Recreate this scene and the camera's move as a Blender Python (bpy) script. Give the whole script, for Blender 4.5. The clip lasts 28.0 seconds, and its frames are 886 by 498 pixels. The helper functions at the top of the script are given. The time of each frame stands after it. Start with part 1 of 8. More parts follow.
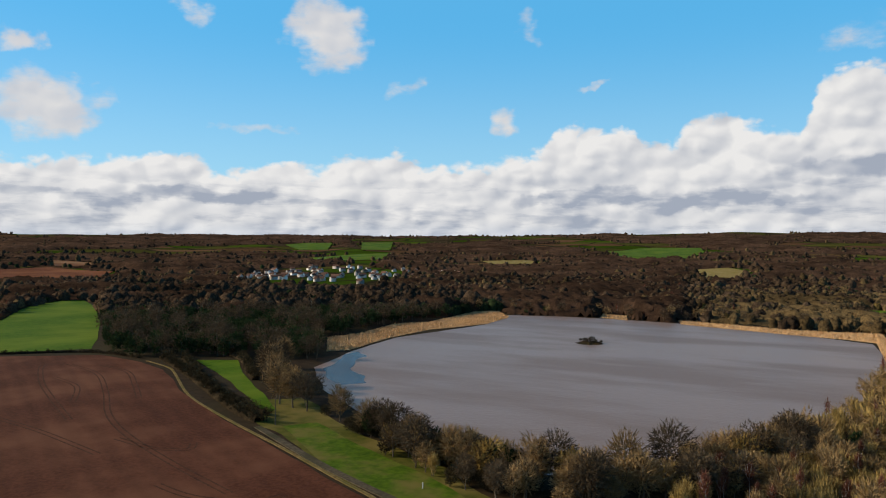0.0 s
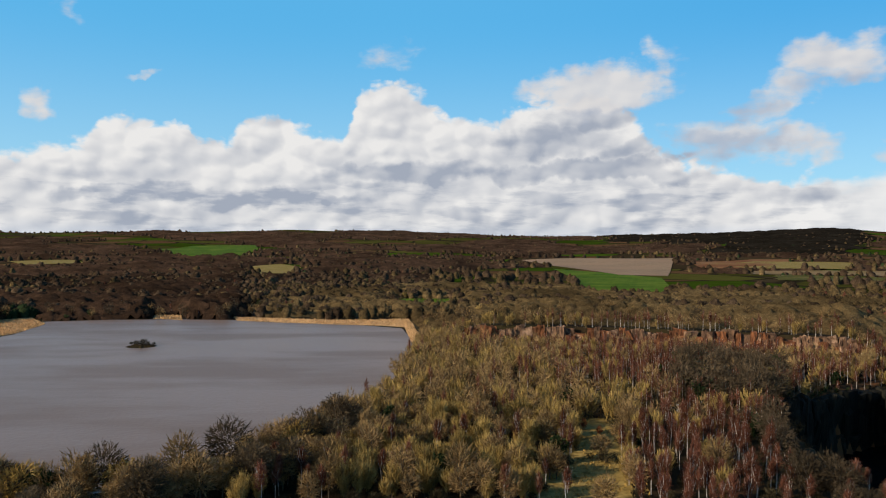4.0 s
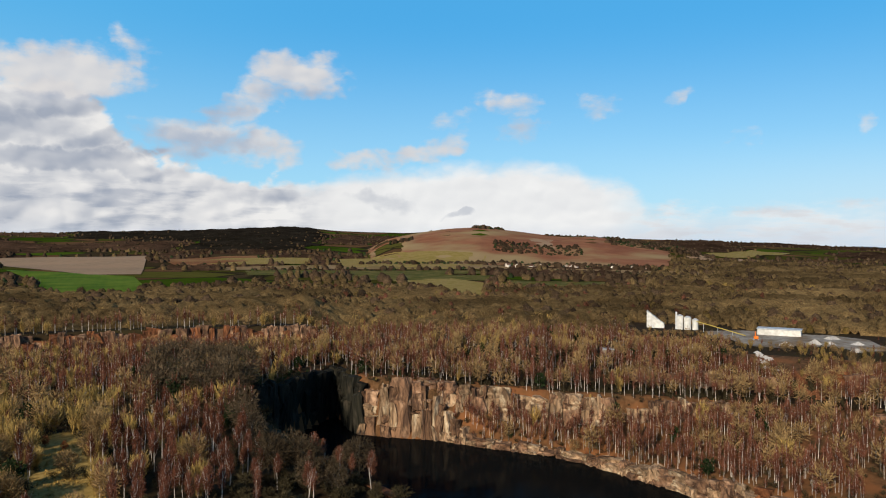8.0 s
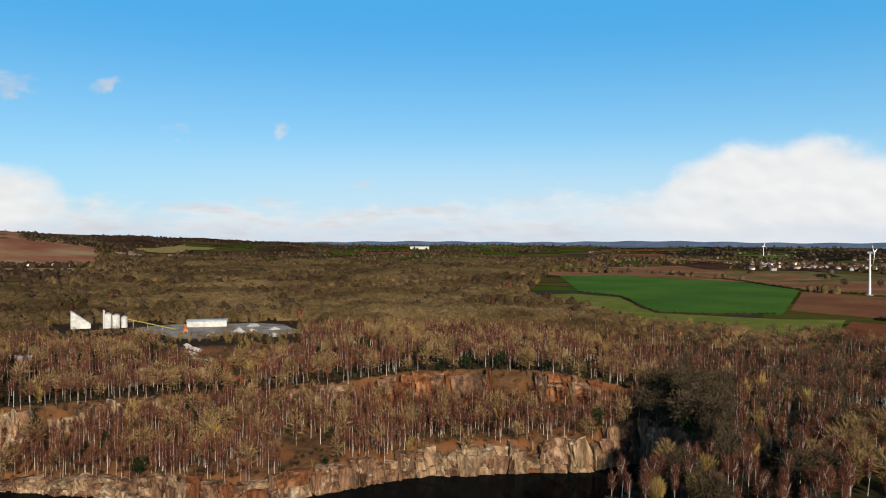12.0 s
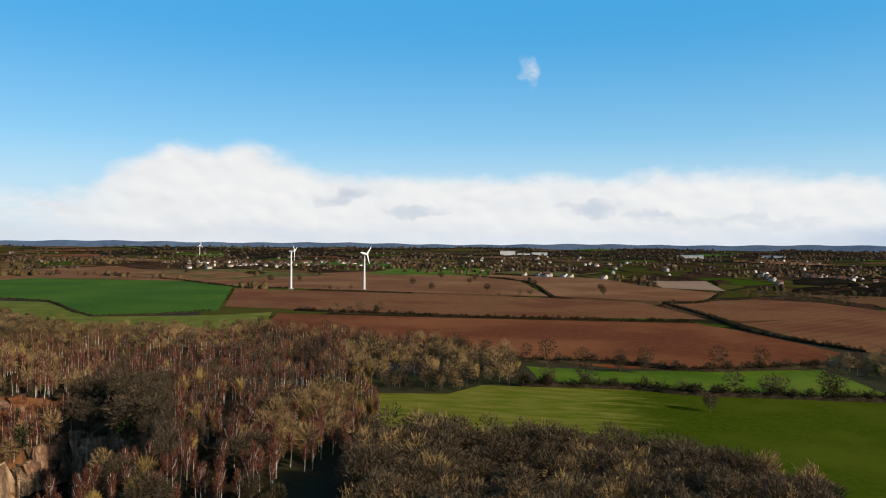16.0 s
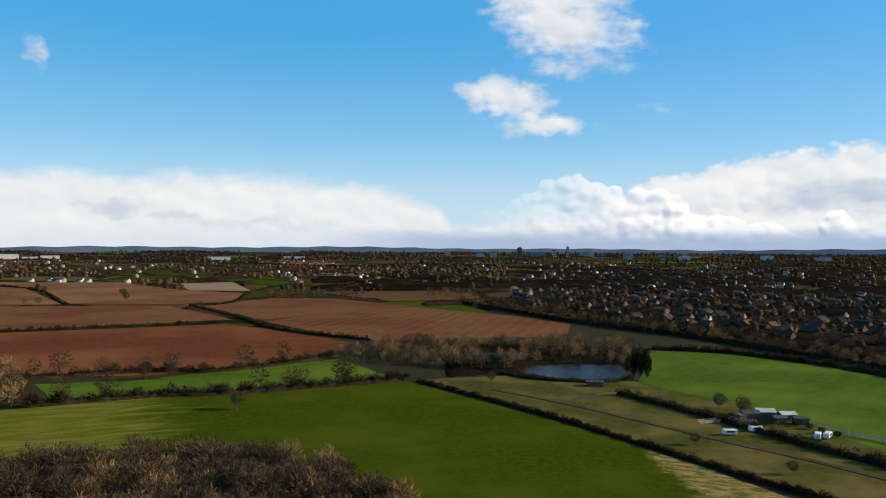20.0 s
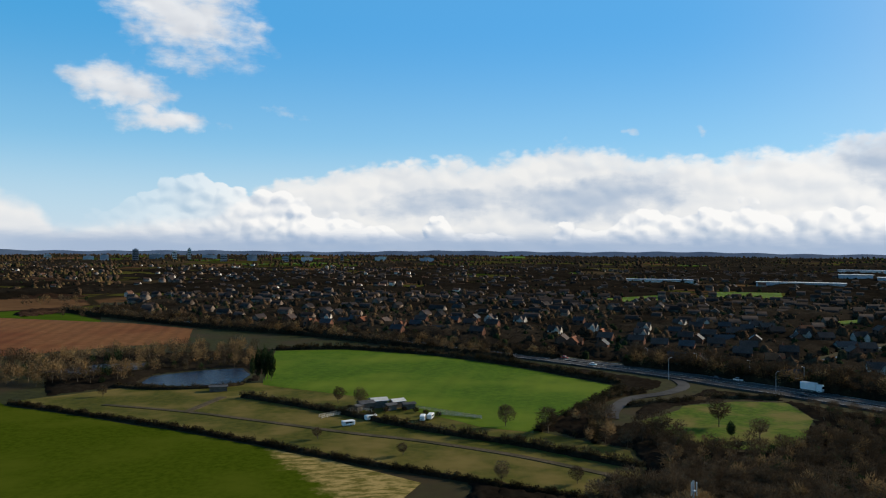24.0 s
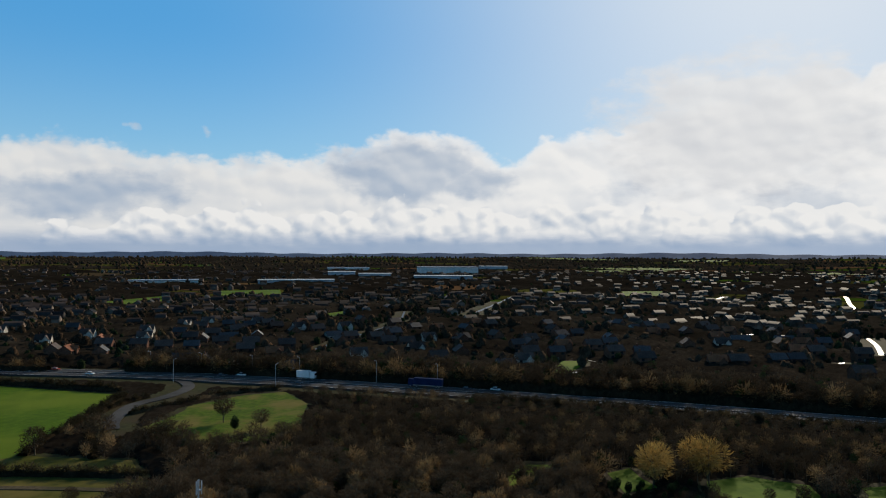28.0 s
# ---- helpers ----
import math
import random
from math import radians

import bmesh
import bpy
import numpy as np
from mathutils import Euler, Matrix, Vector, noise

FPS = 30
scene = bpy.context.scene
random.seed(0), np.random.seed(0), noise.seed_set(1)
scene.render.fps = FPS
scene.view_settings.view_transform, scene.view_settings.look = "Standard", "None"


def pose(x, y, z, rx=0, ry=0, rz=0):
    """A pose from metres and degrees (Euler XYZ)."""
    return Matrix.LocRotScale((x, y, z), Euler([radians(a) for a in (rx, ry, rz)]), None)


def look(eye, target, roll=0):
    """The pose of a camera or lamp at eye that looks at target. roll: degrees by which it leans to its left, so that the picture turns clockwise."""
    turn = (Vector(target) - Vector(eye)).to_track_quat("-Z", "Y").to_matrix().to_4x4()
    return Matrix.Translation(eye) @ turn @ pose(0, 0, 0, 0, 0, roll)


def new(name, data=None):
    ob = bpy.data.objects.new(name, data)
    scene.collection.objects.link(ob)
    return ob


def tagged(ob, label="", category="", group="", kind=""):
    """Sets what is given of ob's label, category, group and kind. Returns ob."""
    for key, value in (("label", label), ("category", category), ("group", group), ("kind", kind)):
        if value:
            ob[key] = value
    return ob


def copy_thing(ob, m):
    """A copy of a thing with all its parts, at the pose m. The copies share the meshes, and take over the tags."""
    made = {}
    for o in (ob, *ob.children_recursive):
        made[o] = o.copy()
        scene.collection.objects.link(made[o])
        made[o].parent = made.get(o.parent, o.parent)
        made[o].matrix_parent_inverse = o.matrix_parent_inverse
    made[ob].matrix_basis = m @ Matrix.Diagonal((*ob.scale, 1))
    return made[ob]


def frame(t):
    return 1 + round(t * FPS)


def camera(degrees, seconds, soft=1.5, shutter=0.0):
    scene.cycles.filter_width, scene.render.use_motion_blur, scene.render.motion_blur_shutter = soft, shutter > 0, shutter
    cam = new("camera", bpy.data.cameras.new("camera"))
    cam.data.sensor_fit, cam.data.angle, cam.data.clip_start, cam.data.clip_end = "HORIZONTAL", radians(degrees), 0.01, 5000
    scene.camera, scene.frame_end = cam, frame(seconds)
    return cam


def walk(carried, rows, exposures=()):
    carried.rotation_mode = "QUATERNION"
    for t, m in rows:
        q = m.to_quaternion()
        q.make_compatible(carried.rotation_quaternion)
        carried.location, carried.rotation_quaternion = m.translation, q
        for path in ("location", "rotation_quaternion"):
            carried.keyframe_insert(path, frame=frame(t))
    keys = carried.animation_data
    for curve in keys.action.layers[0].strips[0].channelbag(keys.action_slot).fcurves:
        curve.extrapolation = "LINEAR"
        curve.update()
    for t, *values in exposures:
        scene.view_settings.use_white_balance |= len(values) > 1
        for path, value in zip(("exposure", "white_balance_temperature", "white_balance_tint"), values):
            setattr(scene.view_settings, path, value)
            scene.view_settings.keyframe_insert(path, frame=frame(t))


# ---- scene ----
cam = camera(61.0, 28.0, soft=1.1)
PATH = [
    (0.0, 28.78, -0.47, -0.36),
    (0.5, 24.70, -0.45, -0.26),
    (1.0, 20.56, -0.49, -0.25),
    (1.5, 16.46, -0.53, -0.28),
    (2.0, 12.36, -0.54, -0.27),
    (2.5, 8.26, -0.55, -0.21),
    (3.0, 4.09, -0.52, -0.17),
    (3.5, -0.00, -0.50, -0.23),
    (5.5, -17.50, -0.50, -0.22),
    (6.0, -22.31, -0.49, -0.26),
    (6.5, -27.42, -0.48, -0.25),
    (7.0, -32.51, -0.48, -0.23),
    (7.5, -37.58, -0.49, -0.26),
    (8.0, -42.72, -0.52, -0.25),
    (8.5, -47.89, -0.54, -0.22),
    (9.0, -53.01, -0.57, -0.20),
    (9.5, -58.14, -0.60, -0.25),
    (10.0, -63.42, -0.62, -0.07),
    (10.5, -68.54, -0.67, -0.23),
    (11.0, -73.77, -0.67, -0.15),
    (11.5, -79.06, -0.69, -0.15),
    (12.0, -84.27, -0.72, -0.19),
    (12.5, -89.41, -0.72, -0.25),
    (14.5, -110.17, -0.66, -0.43),
    (15.0, -115.27, -0.63, -0.44),
    (15.5, -120.39, -0.61, -0.45),
    (16.0, -125.27, -0.55, -0.39),
    (16.5, -130.27, -0.51, -0.42),
    (17.0, -135.28, -0.48, -0.35),
    (17.5, -140.21, -0.44, -0.35),
    (18.0, -145.10, -0.42, -0.27),
    (18.5, -149.79, -0.35, -0.32),
    (19.0, -153.94, -0.31, -0.24),
    (19.5, -157.27, -0.27, -0.24),
    (20.0, -160.18, -0.21, -0.28),
    (20.5, -163.19, -0.16, -0.30),
    (21.0, -166.33, -0.16, -0.34),
    (21.5, -169.52, -0.11, -0.32),
    (23.5, -184.23, 0.01, -0.29),
    (24.0, -188.24, 0.05, -0.27),
    (24.5, -192.41, 0.11, -0.25),
    (25.0, -196.81, 0.09, -0.24),
    (25.5, -201.20, 0.06, -0.33),
    (26.0, -205.78, 0.07, -0.27),
    (26.5, -210.40, 0.05, -0.28),
    (27.0, -215.16, 0.06, -0.13),
    (27.5, -219.93, 0.11, -0.00),
    (28.0, -224.67, 0.18, -0.21),
]
walk(cam, [(t, pose(0, 0, 60, 90 + p, r, y)) for t, y, p, r in PATH],
     exposures=[(0, 0.05), (22, 0.05), (28, -0.25)])

# ---- light ----
SUN_AZ, SUN_EL = 250.0, 23.0          # clockwise from +y, and height, in degrees
sun_dir = Vector((math.sin(radians(SUN_AZ)) * math.cos(radians(SUN_EL)), math.cos(radians(SUN_AZ)) * math.cos(radians(SUN_EL)), math.sin(radians(SUN_EL))))
sun = new("sun", bpy.data.lights.new("sun", "SUN"))
sun.data.energy, sun.data.angle, sun.data.color = 5.0, radians(0.55), (1.0, 0.87, 0.68)
sun.matrix_world = look(sun_dir * 900, (0, 0, 0))
SKY_STRENGTH = 0.10


class Nodes:
    """Short ways to add and join shader nodes."""

    def __init__(self, tree):
        self.tree = tree
        tree.nodes.clear()

    def put(self, value, socket):
        if isinstance(value, bpy.types.NodeSocket):
            self.tree.links.new(value, socket)
        elif value is not None:
            socket.default_value = value

    def add(self, kind, *values, out=0, op=None, clamp=False):
        node = self.tree.nodes.new(kind)
        if op:
            node.operation = op
        if clamp:
            node.use_clamp = True
        for value, socket in zip(values, node.inputs):
            self.put(value, socket)
        return node.outputs[out] if node.outputs else None

    def math(self, op, *values, clamp=False):
        return self.add("ShaderNodeMath", *values, op=op, clamp=clamp)

    def vec(self, op, *values, out=0):
        return self.add("ShaderNodeVectorMath", *values, op=op, out=out)

    def noise(self, where, scale, detail=4.0, rough=0.55, out=0):
        node = self.tree.nodes.new("ShaderNodeTexNoise")
        self.put(where, node.inputs["Vector"])
        node.inputs["Scale"].default_value, node.inputs["Detail"].default_value, node.inputs["Roughness"].default_value = scale, detail, rough
        return node.outputs[out] if node.outputs else None

    def ramp(self, value, low, high):
        node = self.tree.nodes.new("ShaderNodeMapRange")
        node.interpolation_type = "SMOOTHSTEP"
        self.put(value, node.inputs[0])
        node.inputs[1].default_value, node.inputs[2].default_value = low, high
        return node.outputs[0]

    def blend(self, share, one, two, mode="MIX"):
        node = self.tree.nodes.new("ShaderNodeMix")
        node.data_type, node.blend_type = "RGBA", mode
        for value, socket in ((share, node.inputs[0]), (one, node.inputs[6]), (two, node.inputs[7])):
            if isinstance(value, tuple):
                value = (*value, 1) if len(value) == 3 else value
            self.put(value, socket)
        return node.outputs[2]


world = bpy.data.worlds.new("world")
scene.world = world
world.use_nodes = True
world.cycles.sampling_method = "NONE"
n = Nodes(world.node_tree)
air = world.node_tree.nodes.new("ShaderNodeTexSky")
air.sky_type, air.sun_disc, air.sun_elevation, air.sun_rotation = "NISHITA", False, radians(SUN_EL), radians(SUN_AZ)
air.altitude, air.air_density, air.dust_density, air.ozone_density = 120, 1.0, 0.35, 2.2
sky = n.blend(1.0, air.outputs[0], (0.62, 0.95, 1.22), "MULTIPLY")
way = n.add("ShaderNodeTexCoord")
MID = radians(-98)                     # bearing of the middle of the turn
side, ahead = (math.cos(MID), math.sin(MID), 0), (-math.sin(MID), math.cos(MID), 0)
level = n.vec("DOT_PRODUCT", way, ahead, out=1)
across = n.vec("DOT_PRODUCT", way, side, out=1)
rise = n.vec("DOT_PRODUCT", way, (0, 0, 1), out=1)
turn = n.math("MULTIPLY", n.math("ARCTAN2", across, level), 57.2958)
height = n.math("MULTIPLY", n.math("ARCSINE", rise), 57.2958)
place = n.add("ShaderNodeCombineXYZ", turn, height, 0.0)
clear = n.blend(n.ramp(height, 1.0, 17.0), (3.9, 7.1, 9.1), n.blend(n.ramp(turn, 45.0, 95.0), n.blend(n.ramp(turn, -100.0, -55.0), (1.05, 5.0, 8.8), (0.60, 4.15, 8.1)), (0.95, 4.35, 8.6)))
sky = n.blend(0.75, sky, clear)
sky = n.blend(n.ramp(height, 17.0, 42.0), sky, (0.15, 0.92, 2.5))


def wobble(scale, detail, size):
    shift = n.vec("SUBTRACT", n.noise(place, scale, detail, 0.6, out=1), (0.5, 0.5, 0.5))
    return n.vec("MULTIPLY", shift, (size, size * 0.8, 0))


def skyline(points):
    """Height of a cloud bank's upper edge over the bearing: (bearing, height) in degrees, from left to right."""
    total = 0.0
    for s in range(0, len(points) - 1, 28):
        chunk = points[s:s + 29]
        t0, t1 = -98.0 - chunk[0][0], -98.0 - chunk[-1][0]
        node = world.node_tree.nodes.new("ShaderNodeValToRGB")
        ramp = node.color_ramp
        base = chunk[0][1] if s else 0.0
        for i, (az, el) in enumerate(chunk):
            at = (-98.0 - az - t0) / (t1 - t0)
            stop = ramp.elements[0] if i == 0 else ramp.elements.new(at) if i < len(chunk) - 1 else ramp.elements[-1]
            stop.position = at
            v = (el - base) / 40 + 0.5
            stop.color = (v, v, v, 1)
        n.put(n.math("DIVIDE", n.math("SUBTRACT", turn, t0), t1 - t0, clamp=True), node.inputs[0])
        total = n.math("ADD", n.math("MULTIPLY_ADD", node.outputs[0], 40.0, -20.0), total)
    return total


def lobes(where, scale):
    """Rounded heaps: high in the middle of each lobe."""
    node = world.node_tree.nodes.new("ShaderNodeTexVoronoi")
    node.feature = "SMOOTH_F1"
    n.put(where, node.inputs["Vector"])
    node.inputs["Scale"].default_value, node.inputs["Smoothness"].default_value = scale, 0.3
    return n.math("SUBTRACT", 0.5, node.outputs["Distance"])


def billow(where):
    """Heaped cloud at four sizes, about -0.5 to 0.5."""
    v = n.math("MULTIPLY_ADD", lobes(where, 0.75), 0.45, n.math("MULTIPLY", lobes(where, 0.27), 0.75))
    v = n.math("MULTIPLY_ADD", lobes(where, 1.9), 0.22, v)
    return n.math("MULTIPLY_ADD", n.math("SUBTRACT", n.noise(where, 0.55, 7.0, 0.62), 0.5), 0.75, v)


def band(value, a, b, c, d):
    """One between b and c, none below a and above d."""
    return n.math("MULTIPLY", n.ramp(value, a, b), n.math("SUBTRACT", 1.0, n.ramp(value, c, d)))


def soft(value, high, wide, share):
    """An edge that is crisp, or wide where share is one."""
    crisp = n.ramp(value, 0.0, high)
    return n.math("MULTIPLY_ADD", share, n.math("SUBTRACT", n.ramp(value, -0.15, wide), crisp), crisp)


cover, shade_at = 0.0, 0.0
spot = n.vec("ADD", n.vec("ADD", place, wobble(0.2, 3.0, 4.5)), wobble(0.8, 3.0, 1.3))


def cloud(az, el, wide, tall, thick=1.0, lean=0.0):
    """Adds one loose cloud: its middle (bearing and height), half its width and height, all in degrees."""
    global cover
    a = -98.0 - az
    q = n.vec("MULTIPLY_ADD", spot, (1 / wide, 1 / tall, 0), (-a / wide, -el / tall, 0))
    if lean:
        q = n.vec("ADD", q, n.vec("MULTIPLY", n.add("ShaderNodeCombineXYZ", 0.0, n.vec("DOT_PRODUCT", q, (1, 0, 0), out=1), 0.0), (0, -lean * wide / tall, 0)))
    v = n.math("MULTIPLY_ADD", n.vec("DOT_PRODUCT", q, q, out=1), -thick, thick)
    cover = n.math("MAXIMUM", cover, v)


def gloom(az, el, wide, tall, deep=1.0):
    """The grey underside of a heap of cloud."""
    global shade_at
    a = -98.0 - az
    q = n.vec("MULTIPLY_ADD", spot, (1 / wide, 1 / tall, 0), (-a / wide, -el / tall, 0))
    shade_at = n.math("MAXIMUM", shade_at, n.math("MULTIPLY_ADD", n.vec("DOT_PRODUCT", q, q, out=1), -deep, deep))


BANK_TOP = [(70, 7), (59.3, 5.3), (55.3, 6.4), (47.2, 6.8), (45.7, 5.7), (40.8, 6.2), (38.4, 5.7), (35.8, 6.8), (32.4, 7.1), (29.8, 6.0), (26.4, 6.2), (24, 7.1), (21.3, 7.1), (20.2, 8.8), (14.6, 9.0), (13.8, 7.8), (11.8, 7.7), (10.7, 9.1), (8, 9.3), (5.1, 8.3), (3.4, 8.3), (2.1, 11.4), (0, 12.7), (-2.2, 12), (-4.7, 10.1), (-8.4, 9.3),
            (-9.3, 10.2), (-11.3, 11.2), (-16.5, 10.8), (-19.5, 8.0), (-22, 6.0), (-27, 5.2), (-31.9, 4.6), (-35.7, 5.4), (-38.9, 5.9), (-43.5, 6.2), (-50.6, 6.2), (-52.8, 6), (-53.7, 5.1), (-56.7, 4.8), (-58, 3.4), (-62.2, 2.9), (-68.4, 3.2), (-76, 2.8), (-83.5, 3.1), (-93.5, 3.9), (-99.7, 3.9), (-101.7, 5.7), (-105.5, 7.5)]
FAR_TOP = [(-105.5, 7.5), (-108.1, 7), (-110.9, 7.7), (-115.7, 5.5), (-127.4, 5.3), (-140.3, 5.5), (-148.7, 5.5), (-153.8, 5.1), (-157.6, 4.3), (-159.8, 3.5), (-160.8, 1.9), (-165, 2.2), (-171.3, 3), (-175.5, 5.5), (-182.9, 6.6), (-191.1, 7), (-197.9, 8), (-202.2, 7.4), (-208.6, 7), (-214.2, 7.4), (-219.2, 8.5), (-223.2, 9.5), (-227, 8.3), (-230.3, 6.6), (-232.4, 8.7), (-236.3, 9.2), (-262, 14)]
PUFF_TOP = [(-120, -2), (-158.5, 0.2), (-161.9, 2.1), (-166.1, 4), (-167.8, 5.1), (-172.1, 5.7), (-175.5, 4.2), (-182.9, 2.8), (-185.6, 1.7), (-188, 2.2), (-195.4, 1.1), (-199.6, 2.5), (-202.2, 3.2), (-206.5, 3.0), (-210.8, 3.8), (-217.1, 3.5), (-223.2, 4.3), (-232.4, 4), (-236.3, 3.1), (-262, 4)]
# loose clouds, by bearing
cloud(72, 8, 8, 6)
cloud(57.0, 9.0, 4.6, 3.0, 1.2)
cloud(58.5, 13, 1.9, 1.0)
cloud(53, 10, 1.0, 0.8, .5)
cloud(47.0, 16.6, 1.7, 1.2, .75)
cloud(37.8, 15.0, 4.0, 3.4, 1.15)
cloud(42.5, 8.0, 4.2, 0.7, .7)
cloud(31.8, 11.4, 2.8, 0.7, .6, 0.3)
cloud(24.2, 9.1, 1.7, 1.5, 1.0)
cloud(22.3, 15.6, 1.5, 1.7, .62)
cloud(17, 11.7, 1.9, 0.35, .7, 0.12)
cloud(0, 13.8, 3.2, 1.8, .55)
cloud(-20.5, 13.6, 2.0, 1.4, .6)
cloud(-15.5, 11.4, 6.4, 2.6, 1.3, 0.06)
cloud(-19.8, 13.4, 1.6, 1.8, .8)
cloud(-24.5, 7.6, 5.0, 2.2, 1.0)
cloud(-29.0, 6.6, 3.6, 1.6, .9)
cloud(-28.6, 10.2, 4.6, 2.0, 1.0, 0.4)
cloud(-32.2, 12.2, 4.6, 2.3, 1.1)
cloud(-40.6, 7.1, 5.0, 1.15, .95, 0.28)
cloud(-36.8, 5.9, 3.6, 1.0, .8)
cloud(-47.5, 10.3, 3.6, 1.5, .8, -0.1)
cloud(-48.8, 8.4, 1.9, 1.4, .75)
cloud(-43, 9.2, 3.0, 0.8, .5)
cloud(-54.4, 9.8, 2.8, 1.4, .72, 0.2)
cloud(-59.8, 10.8, 1.5, 1.1, .55, 0.4)
cloud(-65, 7.0, 1.8, 0.8, .5, 0.3)
cloud(-72.4, 8.4, 1.1, 0.8, .46, 0.5)
cloud(-78.4, 4.4, 2.0, 0.6, .5)
cloud(-90, 5.4, 1.8, 0.6, .45)
cloud(-132.0, 12.9, 1.3, 1.4, .55, -0.5)
cloud(-168.6, 16.8, 7.4, 4.8, 1.0, -0.25)
cloud(-165.0, 11.0, 4.6, 1.9, 1.0, -0.2)
cloud(-168.2, 8.9, 4.6, 1.2, 1.0, -0.1)
cloud(-169.0, 13.2, 3.6, 1.8, .85)
cloud(-176, 10.2, 2.4, 0.5, .45)
cloud(-206.9, 8.9, 0.9, 0.7, .6)
cloud(-202, 8.7, 0.8, 0.6, .55)
cloud(-246, 9, 12, 7, 1.2)
for az, el, wide, tall, deep in ((-13, 7.6, 7, 1.6, .9), (-24, 6.9, 6, 1.5, 1.2), (-16, 9.2, 6.5, 1.0, .9), (-20, 6.6, 6, 0.9, 1.0), (-2, 5.4, 9, 1.0, 1), (-15, 5.3, 10, 0.9, 1.2), (16, 3.6, 5, 0.8, .8), (46, 3.1, 8, 0.8, 1), (52, 2.8, 5, 0.6, .8), (21, 3.4, 3, 0.7, 1), (8, 3.0, 9, 0.7, .9), (-33, 10.6, 5, 1.4, .8), (-25.5, 9.6, 3.5, 1.2, 1), (-48.5, 8.5, 2.6, 1.3, .8),
                                 (-30, 3.4, 5, 1.0, .6), (-38, 3.0, 3, 0.8, .7), (-44, 1.9, 1.5, 0.4, .9), (-118, 3.2, 3.0, 0.7, .7), (-123, 2.2, 3.6, 0.6, .6), (-136.5, 2.6, 3.0, 0.8, .8), (-141, 2.0, 2.4, 0.5, .6), (-146, 1.6, 8, 0.6, .5),
                                 (-188, 3.2, 7, 1.6, .7), (-199, 3.9, 8, 1.9, 1.0), (-221.5, 6.3, 6.2, 3.2, 1.5), (-227, 4.9, 4, 1.6, .9), (-250, 3.6, 5, 1.4, .8), (-238, 4.6, 3, 1.2, .6)):
    gloom(az, el, wide, tall, deep)

left = n.math("SUBTRACT", 1.0, n.ramp(turn, -70.0, -62.0))           # heaped cloud over the lake
sheet_ = band(turn, -68.0, -62.0, 300.0, 310.0)                         # smooth sheets of cloud further round
thin = band(turn, -44.0, -38.0, -4.0, 6.0)                              # a thin broken band
right = n.ramp(turn, 62.0, 80.0)                                      # towers of cloud against the light
stretch_ = n.vec("MULTIPLY", place, (1.0, 1.5, 0))
loose = n.vec("ADD", stretch_, wobble(0.45, 3.0, 1.3))
sunward = n.add("ShaderNodeCombineXYZ", n.math("MULTIPLY_ADD", n.ramp(turn, -80.0, 10.0), 0.75, -0.45), 0.55, 0.0)
form = billow(loose)


def swell(where):
    """The broad rounded relief of heaped cloud."""
    v = n.math("MULTIPLY_ADD", lobes(where, 0.6), 0.5, lobes(where, 0.22))
    return n.math("MULTIPLY_ADD", n.math("SUBTRACT", n.noise(where, 0.3, 3.0, 0.5), 0.5), 0.5, v)


relief = n.math("SUBTRACT", swell(loose), swell(n.vec("ADD", loose, sunward)))
fine = n.noise(n.vec("ADD", n.vec("MULTIPLY", place, (0.6, 1.5, 0)), wobble(0.5, 3.0, 0.8)), 0.55, 8.0, 0.62)
streak = n.noise(n.vec("ADD", n.vec("MULTIPLY", place, (0.32, 1.5, 0)), wobble(0.3, 2.0, 0.6)), 0.5, 7.0, 0.6)
ragged = n.math("MULTIPLY", n.math("SUBTRACT", fine, 0.5), 2.6)
top_line = skyline(BANK_TOP + FAR_TOP[1:])
depth = n.math("SUBTRACT", top_line, height)                            # degrees below the bank's upper edge
bank = n.math("ADD", depth, n.math("MULTIPLY_ADD", form, n.math("MULTIPLY_ADD", right, 0.8, n.math("MULTIPLY_ADD", sheet_, -1.1, 1.9)), n.math("MULTIPLY", ragged, n.math("MULTIPLY_ADD", thin, 1.2, 0.40))))
bank_mask = soft(bank, 0.80, 1.5, n.math("MULTIPLY_ADD", right, -0.75, sheet_))
bank_mask = n.math("MULTIPLY", bank_mask, n.math("SUBTRACT", 1.0, n.math("MULTIPLY", thin, n.math("MULTIPLY_ADD", n.ramp(streak, 0.42, 0.62), -0.62, 0.62))))
puff_mask = n.math("MULTIPLY", n.ramp(n.math("MULTIPLY_ADD", cover, 1.25, n.math("MULTIPLY_ADD", ragged, 0.62, n.math("MULTIPLY_ADD", form, 0.5, -0.26))), 0.0, 1.0), n.ramp(cover, 0.0, 0.3))
# grey and light within the bank
patch_ = n.ramp(streak, 0.46, 0.62)
lowish = n.math("SUBTRACT", 1.0, n.ramp(height, 3.6, 5.2))
under = n.math("MULTIPLY", n.ramp(n.math("ADD", shade_at, n.math("MULTIPLY", ragged, 0.45)), 0.0, 0.9), n.ramp(shade_at, 0.0, 0.25))
bright = n.math("MULTIPLY_ADD", relief, n.math("MULTIPLY_ADD", right, 0.5, n.math("MULTIPLY_ADD", sheet_, -1.0, 1.35)), 0.86)
bright = n.math("MULTIPLY_ADD", n.math("MULTIPLY", n.ramp(depth, 0.5, 6.0), left), -0.20, bright)
bright = n.math("MULTIPLY_ADD", n.math("MULTIPLY", patch_, n.math("MULTIPLY", lowish, left)), -0.42, bright)
